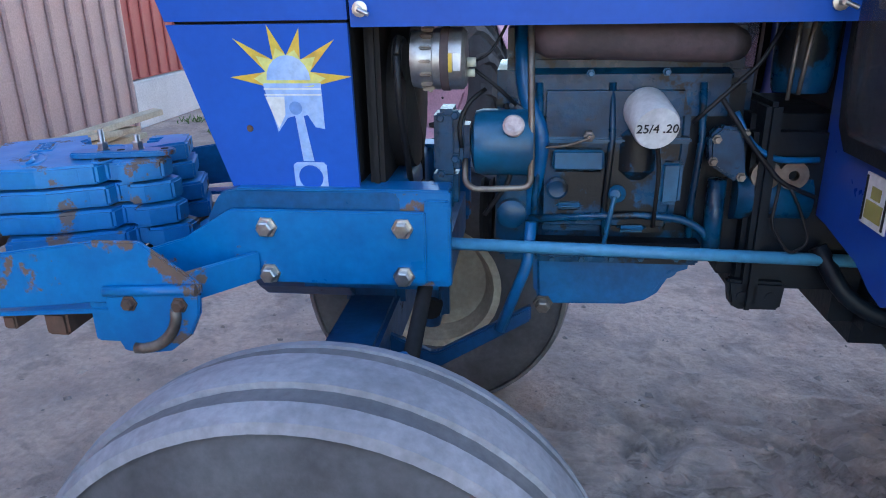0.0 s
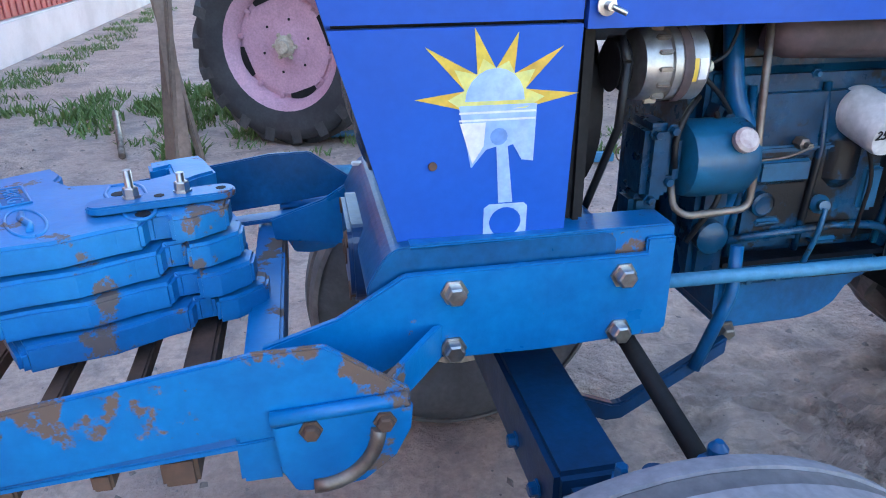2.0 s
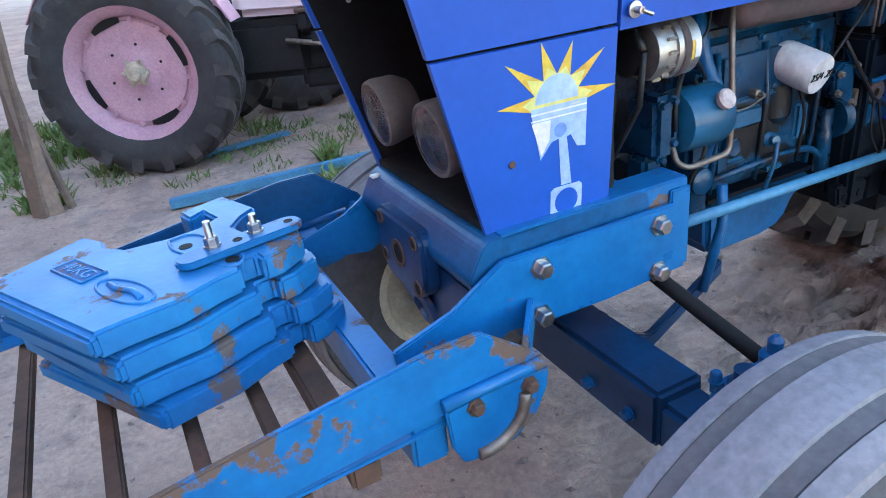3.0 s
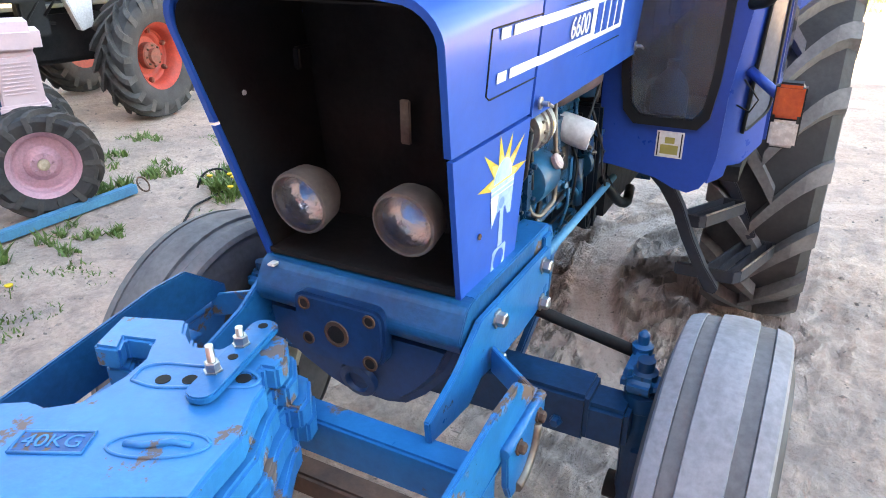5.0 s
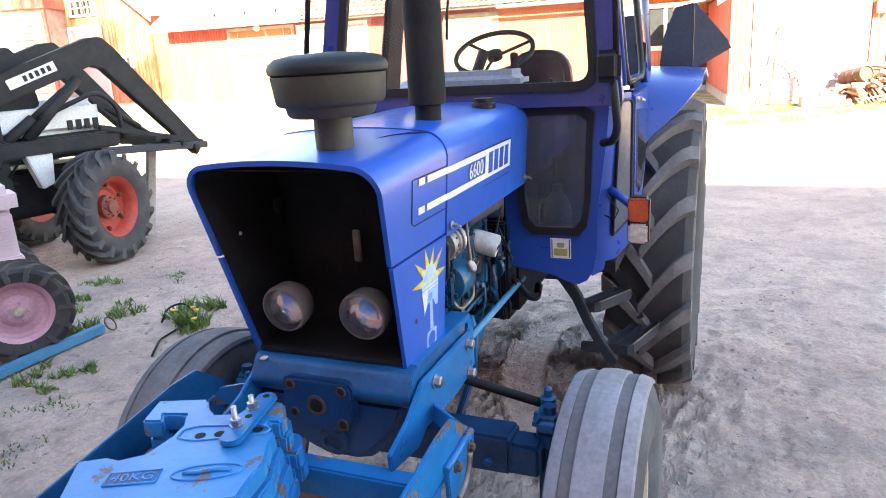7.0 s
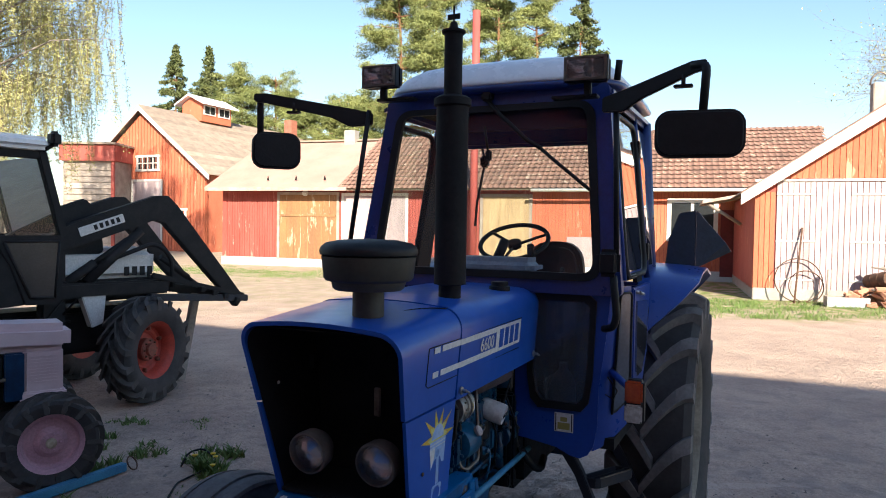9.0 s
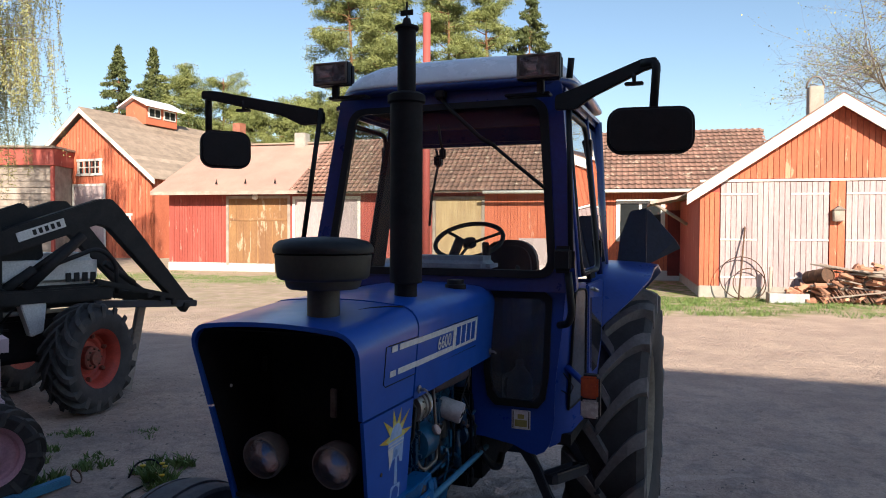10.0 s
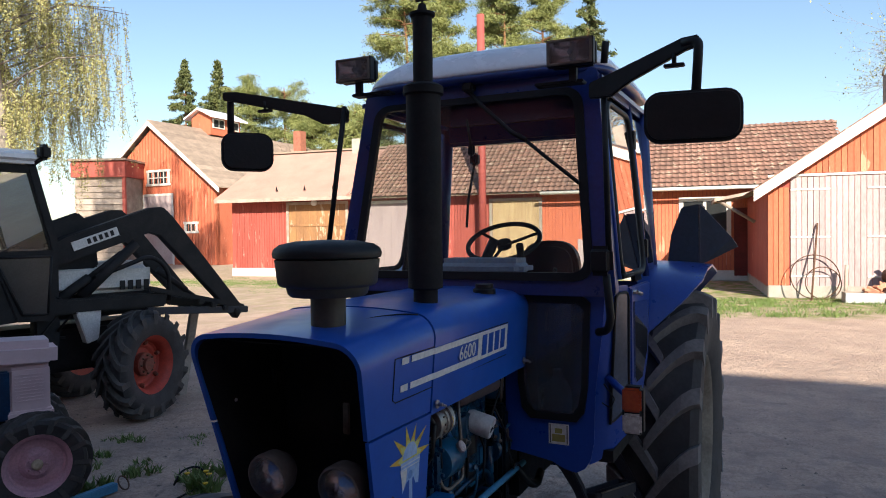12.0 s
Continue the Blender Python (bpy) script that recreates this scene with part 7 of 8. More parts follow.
part("cab_lever", merge(rod((1.3, -0.3, 1.3), (1.25, -0.3, 1.75), 0.01, 6), rod((1.42, 0.3, 1.3), (1.38, 0.3, 1.7), 0.01, 6)), M_BLACK, T)
# indicator on its stalk
part("indicator_stalk", tube([(0.98, -0.60, 1.32), (0.905, -0.70, 1.265)], 0.016, 8), M_CAB, T)
I = part("indicator", bevelled(box((0.87, -0.722, 1.228), (0.06, 0.08, 0.185)), 0.012, 3), M_BLACK, T, "amber and clear indicator lamp")
part("amber_lens", box((0.834, -0.722, 1.272), (0.02, 0.072, 0.092), 0.008), M_AMBER, I)
part("clear_lens", box((0.834, -0.722, 1.182), (0.02, 0.072, 0.076), 0.008), M_CLEAR, I)
part("lamp_cable", tube([(0.95, -0.59, 1.30), (0.92, -0.64, 1.25), (0.93, -0.62, 1.21), (0.96, -0.58, 1.22)], 0.003, 5), M_BLACK, T)
ST = part("warning_sticker", box((0.943, -0.403, 1.078), (0.003, 0.085, 0.085)), M_WHITE, T, "white sticker with a yellow and black mark")
part("sticker_mark", merge(box((0.9408, -0.403, 1.062), (0.002, 0.055, 0.03)), box((0.9408, -0.403, 1.092), (0.002, 0.03, 0.02))), mat("olive print", (0.42, 0.38, 0.10), (0.3, 0.27, 0.08), rough=0.5, scale=30), ST)
for o in (-0.036, 0.036):
    part("sticker_edge", box((0.9405, -0.403 + o, 1.078), (0.002, 0.004, 0.076)), M_BLACK, ST)
# dark sheet box behind the fender
M_SHEET = mat("dark blue grey sheet", (0.03, 0.05, 0.085), rough=0.5)
box_out = [(-0.645, 1.70), (-0.667, 1.89), (-0.724, 2.045), (-0.821, 2.062), (-0.821, 1.72)]
part("rear_box", front(box_out[::-1], 2.28, 2.62, 0.006), M_SHEET, T, "dark sheet metal lamp box on the fender")
part("rear_flap", solid([(2.28, -0.823, 2.062), (2.28, -0.823, 1.72), (2.42, -1.01, 1.82), (2.34, -0.985, 1.87), (2.30, -0.823, 2.062), (2.30, -0.823, 1.72), (2.44, -1.01, 1.82), (2.36, -0.985, 1.87)], [(0, 1, 2, 3), (4, 7, 6, 5), (0, 4, 5, 1), (1, 5, 6, 2), (2, 6, 7, 3), (3, 7, 4, 0)]), M_SHEET, T)
for s in (-1, 1):
    part("inner_post", loft([[(x0 + q, s * (side_y(z) - 0.035), z) for q in (0, 0.08, 0.16)] for x0, z in ((1.46, 1.68), (1.47, 1.9), (1.50, 2.15), (1.53, 2.5))], 0.02), M_DARK, T, "dark lining of the door post")
part("inner_mirror", merge(box((1.0, 0.0, 2.28), (0.02, 0.03, 0.05), 0.006), rod((1.0, 0.0, 2.28), (1.02, 0.03, 2.42), 0.006, 6)), M_BLACK, T)
part("gear_stick", merge(rod((1.42, 0.10, 1.5), (1.36, 0.14, 1.72), 0.009, 6), lathe([(0.02, -0.02), (0.026, 0), (0.02, 0.02), (0, 0.026)], Matrix.Translation((1.36, 0.14, 1.74)), 12)), M_BLACK, T)
RW = part("rear_wiper", merge(box((1.97, 0.40, 2.35), (0.05, 0.05, 0.07), 0.01), tube([(1.975, 0.42, 2.43), (1.975, 0.40, 2.35), (1.975, 0.45, 2.1), (1.975, 0.46, 1.95)], 0.008, 6)), M_BLACK, T)


# ---- loose weights on the front frame ----
def weight(z, dx, dy, turn, top):
    """A cast slab with a hooked grip, a raised rim and lettered badges."""
    o = [(-1.02, 0.165), (-0.845, 0.285), (-0.81, 0.23), (-0.81, 0.195), (-0.775, 0.157), (-0.70, 0.153), (-0.64, 0.165), (-0.60, 0.195), (-0.615, 0.25), (-0.646, 0.226), (-0.66, 0.28), (-0.56, 0.32), (-0.515, 0.195), (-0.55, 0.166), (-0.578, 0.123), (-0.56, 0.068), (-0.515, 0.062), (-0.475, 0.035), (-0.478, -0.015), (-0.53, -0.055), (-0.566, -0.063), (-0.572, -0.036), (-0.602, -0.042), (-0.608, -0.078), (-0.645, -0.09), (-0.725, -0.13), (-0.80, -0.142), (-0.85, -0.155)]
    cx, cy = -0.75, 0.05
    m = Matrix.Translation((cx + dx, cy + dy, z)) @ pose(0, 0, 0, 0, 0, turn) @ Matrix.Translation((-cx, -cy, 0))
    w = thing("front_weight", "blue painted cast iron weight lying on the front frame", "weight", m @ Vector((cx, cy, 0)), "stack of front weights")
    part("body", prism(o, 0.047, m, 0.006), M_WEIGHT, w)
    part("front_lip", prism([(-1.03, 0.163), (-0.858, -0.16), (-0.84, -0.15), (-1.01, 0.175)], 0.034, m @ Matrix.Translation((0, 0, 0.006)), 0.006), M_WEIGHT, w)
    if top:
        bm_ = m @ Matrix.Translation((-0.793, -0.034, 0.0475)) @ pose(0, 0, 0, 0, 0, -62)
        oval = [bm_ @ Vector((0.075 * math.cos(a), 0.028 * math.sin(a), 0)) for a in [k * math.tau / 28 for k in range(29)]]
        part("oval_badge", tube(oval, 0.003, 6), M_WEIGHT, w, "raised oval maker badge without lettering")
        part("badge_bar", tube([bm_ @ Vector((-0.05, 0.003, 0)), bm_ @ Vector((-0.02, -0.004, 0.002)), bm_ @ Vector((0.02, 0.004, 0.002)), bm_ @ Vector((0.05, -0.003, 0))], 0.006, 6), M_WEIGHT, w)
        fm_ = m @ Matrix.Translation((-0.86, 0.107, 0.047)) @ pose(0, 0, 0, 0, 0, -64)
        part("cast_plate", moved(box((0, 0, 0.0), (0.105, 0.044, 0.003), 0.001), fm_), M_PLATE, w)
        part("plate_rim", tube([fm_ @ Vector(p) for p in ((-0.054, -0.023, 0.001), (0.054, -0.023, 0.001), (0.054, 0.023, 0.001), (-0.054, 0.023, 0.001), (-0.054, -0.023, 0.001))], 0.003, 6), M_WEIGHT, w)
        lettering("cast_number", "40KG", 0.038, M_WEIGHT, w, fm_ @ Matrix.Translation((0, 0, 0.0024)))
        for x, y in ((-0.675, 0.085), (-0.655, 0.045), (-0.612, -0.032)):
            part("hole", lathe([(0.013, 0), (0.013, 0.0012)], m @ Matrix.Translation((x, y, 0.0468)), 14), M_DARK, w)
        rim = [(-0.70, 0.13), (-0.665, 0.145), (-0.64, 0.12), (-0.59, -0.03), (-0.60, -0.06), (-0.625, -0.06), (-0.70, 0.085), (-0.70, 0.13)]
        part("raised_rim", tube(bend([m @ Vector((x, y, 0.047)) for x, y in rim], 0.02), 0.0035, 6), M_WEIGHT, w)


for k in range(4):
    weight(0.845 + 0.052 * k, 0.017 * (3 - k), -0.005 * (3 - k), (2.5, -1, 1.5, 0)[k], k == 3)
cl = thing("weight_clamp", "blue flat bar with two bright studs clamping the weights", "clamp", (-0.59, 0.0, 1.05))
bar = prism(roundrect(0.245, 0.054, 0.026), 0.014, Matrix.Translation((-0.585, 0.01, 1.051)) @ pose(0, 0, 0, 0, 0, 12), 0.003)
part("bar", bar, M_FRAMEB, cl)
for q in (-0.005, 0.098):
    part("hole", lathe([(0.009, 0), (0.009, 0.001)], Matrix.Translation((-0.585 + q * 0.98, 0.01 + q * 0.208, 1.0648)), 14), M_DARK, cl)
for x, y, h in ((-0.635, 0.01, 0.05), (-0.553, 0.024, 0.036)):
    part("nut", lathe([(0.016, 0), (0.016, 0.004), (0.013, 0.004), (0.013, 0.018), (0.011, 0.02)], Matrix.Translation((x, y, 1.064)), 6, False), M_STEEL, cl, "bright zinc nut")
    part("stud", rod((x, y, 0.95), (x, y, 1.064 + h), 0.007, 10), M_STEEL, cl, "bright threaded stud")

# ---- pink tractor ----
PT = thing("small_tractor", "old faded pink tractor with muddy tyres", "tractor", (0.4, 4.2, 0))


M_HUBCREAM = mat("worn cream hub", (0.62, 0.55, 0.42), (0.36, 0.28, 0.2), rough=0.6, scale=14, bump=0.1)
RIMS = {   # disc and rim sections as shares of the rim radius and of half the width, from the middle outwards
    "flat": [(0.0, 0.22), (0.24, 0.22), (0.30, 0.14), (0.50, 0.10), (0.66, 0.20), (0.76, 0.20), (0.775, 0.10), (0.83, 0.10), (0.86, 0.45), (0.92, 0.62), (1.0, 0.8)],
    "bowl": [(0.0, 0.42), (0.34, 0.42), (0.42, 0.30), (0.52, 0.05), (0.78, 0.0), (0.84, 0.1), (0.87, 0.5), (0.93, 0.62), (1.0, 0.8)],
    "dish": [(0.0, -0.1), (0.30, -0.1), (0.56, -0.15), (0.64, -0.05), (0.74, -0.05), (0.80, 0.05), (0.84, 0.45), (0.90, 0.62), (1.0, 0.8)],
}


def other_wheel(thing_, name, c, d, r, w, rim, rim_mat, lugs, lug_h, turn=1, style="flat"):
    m = aim(c, d)
    h = w / 2
    W = part(name, lathe([(rim * a, h * b2) for a, b2 in RIMS[style]] + [(rim, -h * 0.8), (rim * 0.85, -h * 0.7), (0.0, -h * 0.6)], m, 36), rim_mat, thing_, "painted wheel with a traction tyre")
    lug_tyre(m, r, w, rim, lugs, lug_h, 0.045 * r / 0.5, W, seg=40, sweep=0.6 * turn, lug_mat=M_LUGDARK)
    spot = lambda share, a, z: m @ Matrix.Translation((rim * share * math.cos(a), rim * share * math.sin(a), h * z))
    if style == "flat":
        part("hub", moved(lathe([(rim * 0.17, 0), (rim * 0.17, 0.02), (rim * 0.11, 0.03), (rim * 0.10, 0.06), (0, 0.065)], None, 20), spot(0, 0, 0.22)), M_HUBCREAM, W, "worn cream hub with bright nuts")
        for k in range(6):
            a = k * math.tau / 6
            part("hub_nut", moved(bolt((0, 0, 0), (0, 0, 1), rim * 0.03, 0.02), spot(0.19, a, 0.24)), M_HUBCREAM, W)
            part("bolt_hole", moved(lathe([(rim * 0.022, 0), (rim * 0.022, 0.004)], None, 10), spot(0.42, a + 0.3, 0.13)), M_DARK, W)
        for k in range(4):
            arc = [0.35 + k * math.tau / 4 + 0.62 * (i / 8 - 0.5) for i in range(9)]
            rows = [[spot(share + 0.028 * (1 if share > 0.78 else -1) * math.cos((i / 8 - 0.5) * math.pi), a, 0.215) @ Vector((0, 0, 0.003)) for share in (0.745, 0.815)] for i, a in enumerate(arc)]
            part("disc_slot", loft(rows, 0.003), M_DARK, W, "dark gap between disc and rim")
            for o in (-0.52, 0.52):
                part("rim_clip", moved(box((0, 0, 0), (rim * 0.10, rim * 0.07, 0.03), 0.006), spot(0.79, 0.35 + k * math.tau / 4 + o, 0.25) @ pose(0, 0, 0, 0, 0, math.degrees(0.35 + k * math.tau / 4 + o))), rim_mat, W)
    elif style == "bowl":
        part("hub", moved(lathe([(rim * 0.17, 0), (rim * 0.17, 0.014), (rim * 0.12, 0.022), (0, 0.024)], None, 18), spot(0, 0, 0.42)), M_HUBCREAM, W, "worn cream hub cap")
        for k in range(5):
            part("wheel_nut", moved(bolt((0, 0, 0), (0, 0, 1), rim * 0.045, 0.014), spot(0.27, k * math.tau / 5, 0.42)), rim_mat, W)
    else:
        H = part("hub", moved(lathe([(rim * 0.40, 0), (rim * 0.40, h * 0.35), (rim * 0.36, h * 0.42), (rim * 0.24, h * 0.45), (rim * 0.22, h * 0.62), (0, h * 0.65)], None, 24), spot(0, 0, -0.12)), M_HUBRUST, W, "rusty red reduction hub")
        for k in range(8):
            part("hub_bolt", moved(bolt((0, 0, 0), (0, 0, 1), rim * 0.03, 0.016), spot(0.31, k * math.tau / 8, 0.32)), M_RUST, H)
        for k in range(6):
            part("rim_clip", moved(box((0, 0, 0), (rim * 0.16, rim * 0.12, 0.05), 0.008), spot(0.73, k * math.tau / 6 + 0.4, 0.08) @ pose(0, 0, 0, 0, 0, math.degrees(k * math.tau / 6 + 0.4))), M_HUBRUST, W)
    return W


M_HUBRUST = mat("rusty red hub", (0.30, 0.07, 0.045), (0.16, 0.06, 0.04), rough=0.7, scale=14, bump=0.2)
OUT = Vector((-0.47, -0.88, 0)).normalized()
PR = Matrix.Translation((1.52, 3.92, 0)) @ pose(0, 0, 0, 0, 0, -28)       # its own x ahead, from the middle of the front axle


def pt(name, bm, material, label=""):
    return part(name, moved(bm, PR), material, PT, label)


other_wheel(PT, "front_wheel", (1.27, 3.45, 0.35), OUT, 0.355, 0.2, 0.215, M_PINK, 14, 0.034, 1, "bowl")
other_wheel(PT, "front_wheel", (1.77, 4.39, 0.35), -OUT, 0.355, 0.2, 0.215, M_PINK, 14, 0.034, -1, "bowl")
other_wheel(PT, "rear_wheel", (-0.43, 4.36, 0.735), OUT, 0.745, 0.34, 0.47, M_PINK, 18, 0.04)
other_wheel(PT, "rear_wheel", (0.16, 5.46, 0.735), -OUT, 0.745, 0.34, 0.47, M_PINK, 18, 0.04, -1)
pt("hood", moved(bevelled(box((-0.57, -0.03, 1.055), (1.45, 0.40, 0.22)), 0.06, 4), pose(0, 0, 0, 0, 2, 0)), M_PINKHOOD, "bleached pink hood with a rounded nose")
pt("nose", bevelled(box((0.0, -0.03, 0.80), (0.27, 0.36, 0.36)), 0.025, 2), M_PINKHOOD)
pt("nose_foot", bevelled(box((0.0, -0.03, 0.62), (0.31, 0.40, 0.08)), 0.015, 2), M_PINKHOOD)
for i in range(9):
    pt("louvre", box((0.0, -0.212, 0.73 + i * 0.024), (0.19, 0.008, 0.010), 0.003), M_PINKHOOD)
pt("engine", box((-0.5, 0, 0.74), (0.8, 0.3, 0.36), 0.03), M_DARK)
for o, s_ in (((-0.35, -0.2, 0.86), (0.16, 0.1, 0.2)), ((-0.62, -0.2, 0.78), (0.2, 0.12, 0.12)), ((-0.75, -0.19, 0.92), (0.1, 0.08, 0.14))):
    pt("engine_part", box(o, s_, 0.02), M_DARK)
for a_, b_ in (((-0.8, -0.22, 1.0), (-0.45, -0.26, 1.02)), ((-0.7, -0.24, 1.1), (-0.5, -0.27, 1.16)), ((-0.6, -0.22, 0.7), (-0.2, -0.2, 0.78))):
    pt("engine_pipe", rod(a_, b_, 0.018, 8), M_OLDSTEEL)
pt("battery_box", box((-0.19, -0.12, 0.78), (0.13, 0.2, 0.36), 0.01), M_AXLE)
pt("battery_box", box((-0.36, -0.15, 0.70), (0.12, 0.14, 0.2), 0.01), M_AXLE)
for a_, b_, r_ in (((-0.62, -0.25, 0.98), (-0.34, -0.26, 1.04), 0.016), ((-0.62, -0.26, 0.90), (-0.38, -0.27, 0.96), 0.013), ((-0.5, -0.24, 0.84), (-0.42, -0.26, 1.0), 0.012), ((-0.9, -0.24, 0.8), (-0.42, -0.25, 0.72), 0.02), ((-0.75, -0.22, 1.02), (-0.55, -0.25, 0.85), 0.012)):
    pt("engine_pipe", rod(a_, b_, r_, 8), M_OLDSTEEL)
for x_, z_ in ((-0.45, 0.93), (-0.55, 0.86), (-0.48, 0.78), (-0.65, 0.95)):
    pt("engine_fitting", lathe([(0.03, 0), (0.034, 0.02), (0.02, 0.03), (0.014, 0.06), (0.0, 0.062)], aim((x_, -0.2, z_), (0.2, -1, 0.1)), 12), M_OLDSTEEL)
pt("front_axle", merge(rod((0, -0.5, 0.36), (0, 0.5, 0.36), 0.05), box((-0.4, 0, 0.48), (0.9, 0.26, 0.14), 0.03)), M_DARK)
pt("transmission", box((-1.3, 0, 0.74), (1.1, 0.42, 0.44), 0.06), M_DARK)
pt("rear_axle", rod((-1.93, -0.5, 0.735), (-1.93, 0.5, 0.735), 0.09), M_DARK)
pt("seat", merge(box((-1.75, 0, 1.2), (0.36, 0.42, 0.08), 0.03), box((-1.95, 0, 1.36), (0.06, 0.42, 0.3), 0.03)), M_DARK)
for y in (-0.42, 0.42):
    pt("fender", moved(loft([[(0.80 * math.cos(a2), o, 0.80 * math.sin(a2)) for o in (-0.12, 0.12)] for a2 in [radians(d_) for d_ in range(20, 151, 13)]], 0.01), Matrix.Translation((-1.93, y, 0.735))), M_PINK)

# ---- black loader tractor ----
LT = thing("loader_tractor", "black and white tractor with a front loader and red rims", "tractor", (2.2, 6.5, 0))
LR = Matrix.Translation((3.28, 4.87, 0)) @ pose(0, 0, 0, 0, 0, -14)      # its own x ahead, y to its left, from the near front wheel's foot


def lt(name, bm, material, label="", parent=None):
    return part(name, moved(bm, LR), material, parent or LT, label)


LO = (LR.to_3x3() @ Vector((0, -1, 0)))
STEER = pose(0, 0, 0, 0, 0, 24).to_3x3() @ LO          # the front wheels stand turned
other_wheel(LT, "front_wheel", LR @ Vector((0.14, 0.06, 0.57)), STEER, 0.575, 0.36, 0.31, M_REDRIM, 17, 0.05, 1, "dish")
other_wheel(LT, "front_wheel", LR @ Vector((0.14, 1.75, 0.57)), -STEER, 0.575, 0.36, 0.31, M_REDRIM, 17, 0.05, -1, "dish")
other_wheel(LT, "rear_wheel", LR @ Vector((-2.35, 0.0, 0.80)), LO, 0.82, 0.46, 0.45, M_REDRIM, 20, 0.045)
other_wheel(LT, "rear_wheel", LR @ Vector((-2.35, 1.8, 0.80)), -LO, 0.82, 0.46, 0.45, M_REDRIM, 20, 0.045, -1)
lt("chassis", merge(box((-0.9, 0.9, 0.75), (3.0, 0.5, 0.5), 0.05), box((0, 0.9, 0.58), (0.2, 1.5, 0.2), 0.03), box((-2.35, 0.9, 0.8), (0.4, 1.5, 0.4), 0.05)), M_LOADER)
lt("hood", bevelled(box((-0.12, 0.75, 1.48), (1.2, 0.62, 0.36)), 0.08, 3), M_WHITE, "white hood")
lt("hood_badge", merge(*[box((0.12 + i * 0.09, 0.435, 1.40), (0.06, 0.01, 0.1), 0.003) for i in range(4)]), M_LOADER, "dark block letters as plain shapes")
lt("hood_side", box((-0.12, 0.75, 1.2), (1.25, 0.58, 0.24), 0.02), M_LOADER)
lt("side_beam", box((-0.1, 0.34, 1.22), (1.3, 0.1, 0.16), 0.02), M_LOADER)
lt("guard_loop", tube(bend([(-0.2, 0.36, 1.5), (0.42, 0.36, 1.72), (0.62, 0.36, 1.55), (0.62, 0.36, 1.2)], 0.12), 0.025, 8), M_LOADER)
lt("swing_link", rod((-0.35, 0.38, 1.3), (0.25, 0.38, 1.85), 0.055, 10), M_LOADER)
lt("loader_post_cover", prism([(-0.46, 1.26), (-0.16, 1.26), (-0.2, 0.86), (-0.32, 0.82)], 0.12, Matrix.Translation((0, 0.3, 0)) @ XZ, 0.01), M_WHITE, "white mounting plate")
lt("loader_post", box((-0.68, 0.42, 1.3), (0.24, 0.14, 1.0), 0.02), M_LOADER)
for y in (0.34, 1.34):
    pts = [(-0.85, 1.72), (-0.5, 1.93), (0.42, 2.25), (0.56, 2.26), (0.68, 2.15), (1.60, 1.02), (1.50, 0.90), (0.52, 1.94), (0.40, 1.97), (-0.5, 1.66), (-0.82, 1.58)]
    a = lt("loader_boom", prism(pts, 0.12, Matrix.Translation((0, y, 0)) @ XZ, 0.01), M_LOADER, "black loader boom")
    lt("lift_cylinder", merge(rod((-0.62, y + 0.06, 1.25), (-0.25, y + 0.06, 1.5), 0.05), rod((-0.25, y + 0.06, 1.5), (0.1, y + 0.06, 1.75), 0.03)), M_LOADER)
    lt("tilt_cylinder", merge(rod((0.5, y + 0.06, 1.55), (0.85, y + 0.06, 1.3), 0.035), rod((0.85, y + 0.06, 1.3), (1.2, y + 0.06, 1.05), 0.02)), M_LOADER)
lt("boom_label", merge(box((-0.20, 0.333, 1.91), (0.5, 0.006, 0.095), 0.002, pose(0, 0, 0, 0, -19, 0))), M_WHITE, "white maker strip with dark bars")
lt("label_bars", merge(*[box((-0.27 + i * 0.06, 0.328, 1.886 + i * 0.0206), (0.036, 0.004, 0.055), 0.0, pose(0, 0, 0, 0, -19, 0)) for i in range(5)]), M_LOADER)
for i in range(4):
    lt("hitch_bar", box((0.95 + 0.16 * i, 0.9, 1.16 - 0.05 * i), (0.07, 1.35, 0.06), 0.01), M_LOADER, "black loader frame")
for y in (0.3, 0.9, 1.5):
    lt("hitch_rail", box((0.95, y, 1.2), (1.25, 0.06, 0.06), 0.01, pose(0, 0, 0, 0, 14, 0)), M_LOADER)
lt("hitch_foot", box((0.95, 0.3, 1.06), (1.3, 0.1, 0.08), 0.01, pose(0, 0, 0, 0, 4, 0)), M_STEP)
lt("stand_leg", box((1.08, 0.777, 0.52), (0.10, 0.07, 1.10), 0.006, pose(0, 0, 0, 0, 11, 0)), M_GREYWOOD, "grey prop under the loader frame")
lt("hoses", merge(tube([(-0.8, 0.4, 1.5), (-0.5, 0.36, 1.25), (-0.75, 0.35, 0.95), (-0.5, 0.4, 0.9)], 0.014, 6), tube([(-0.78, 0.38, 1.45), (-0.4, 0.34, 1.2), (-0.6, 0.33, 0.98)], 0.014, 6)), M_BLACK)
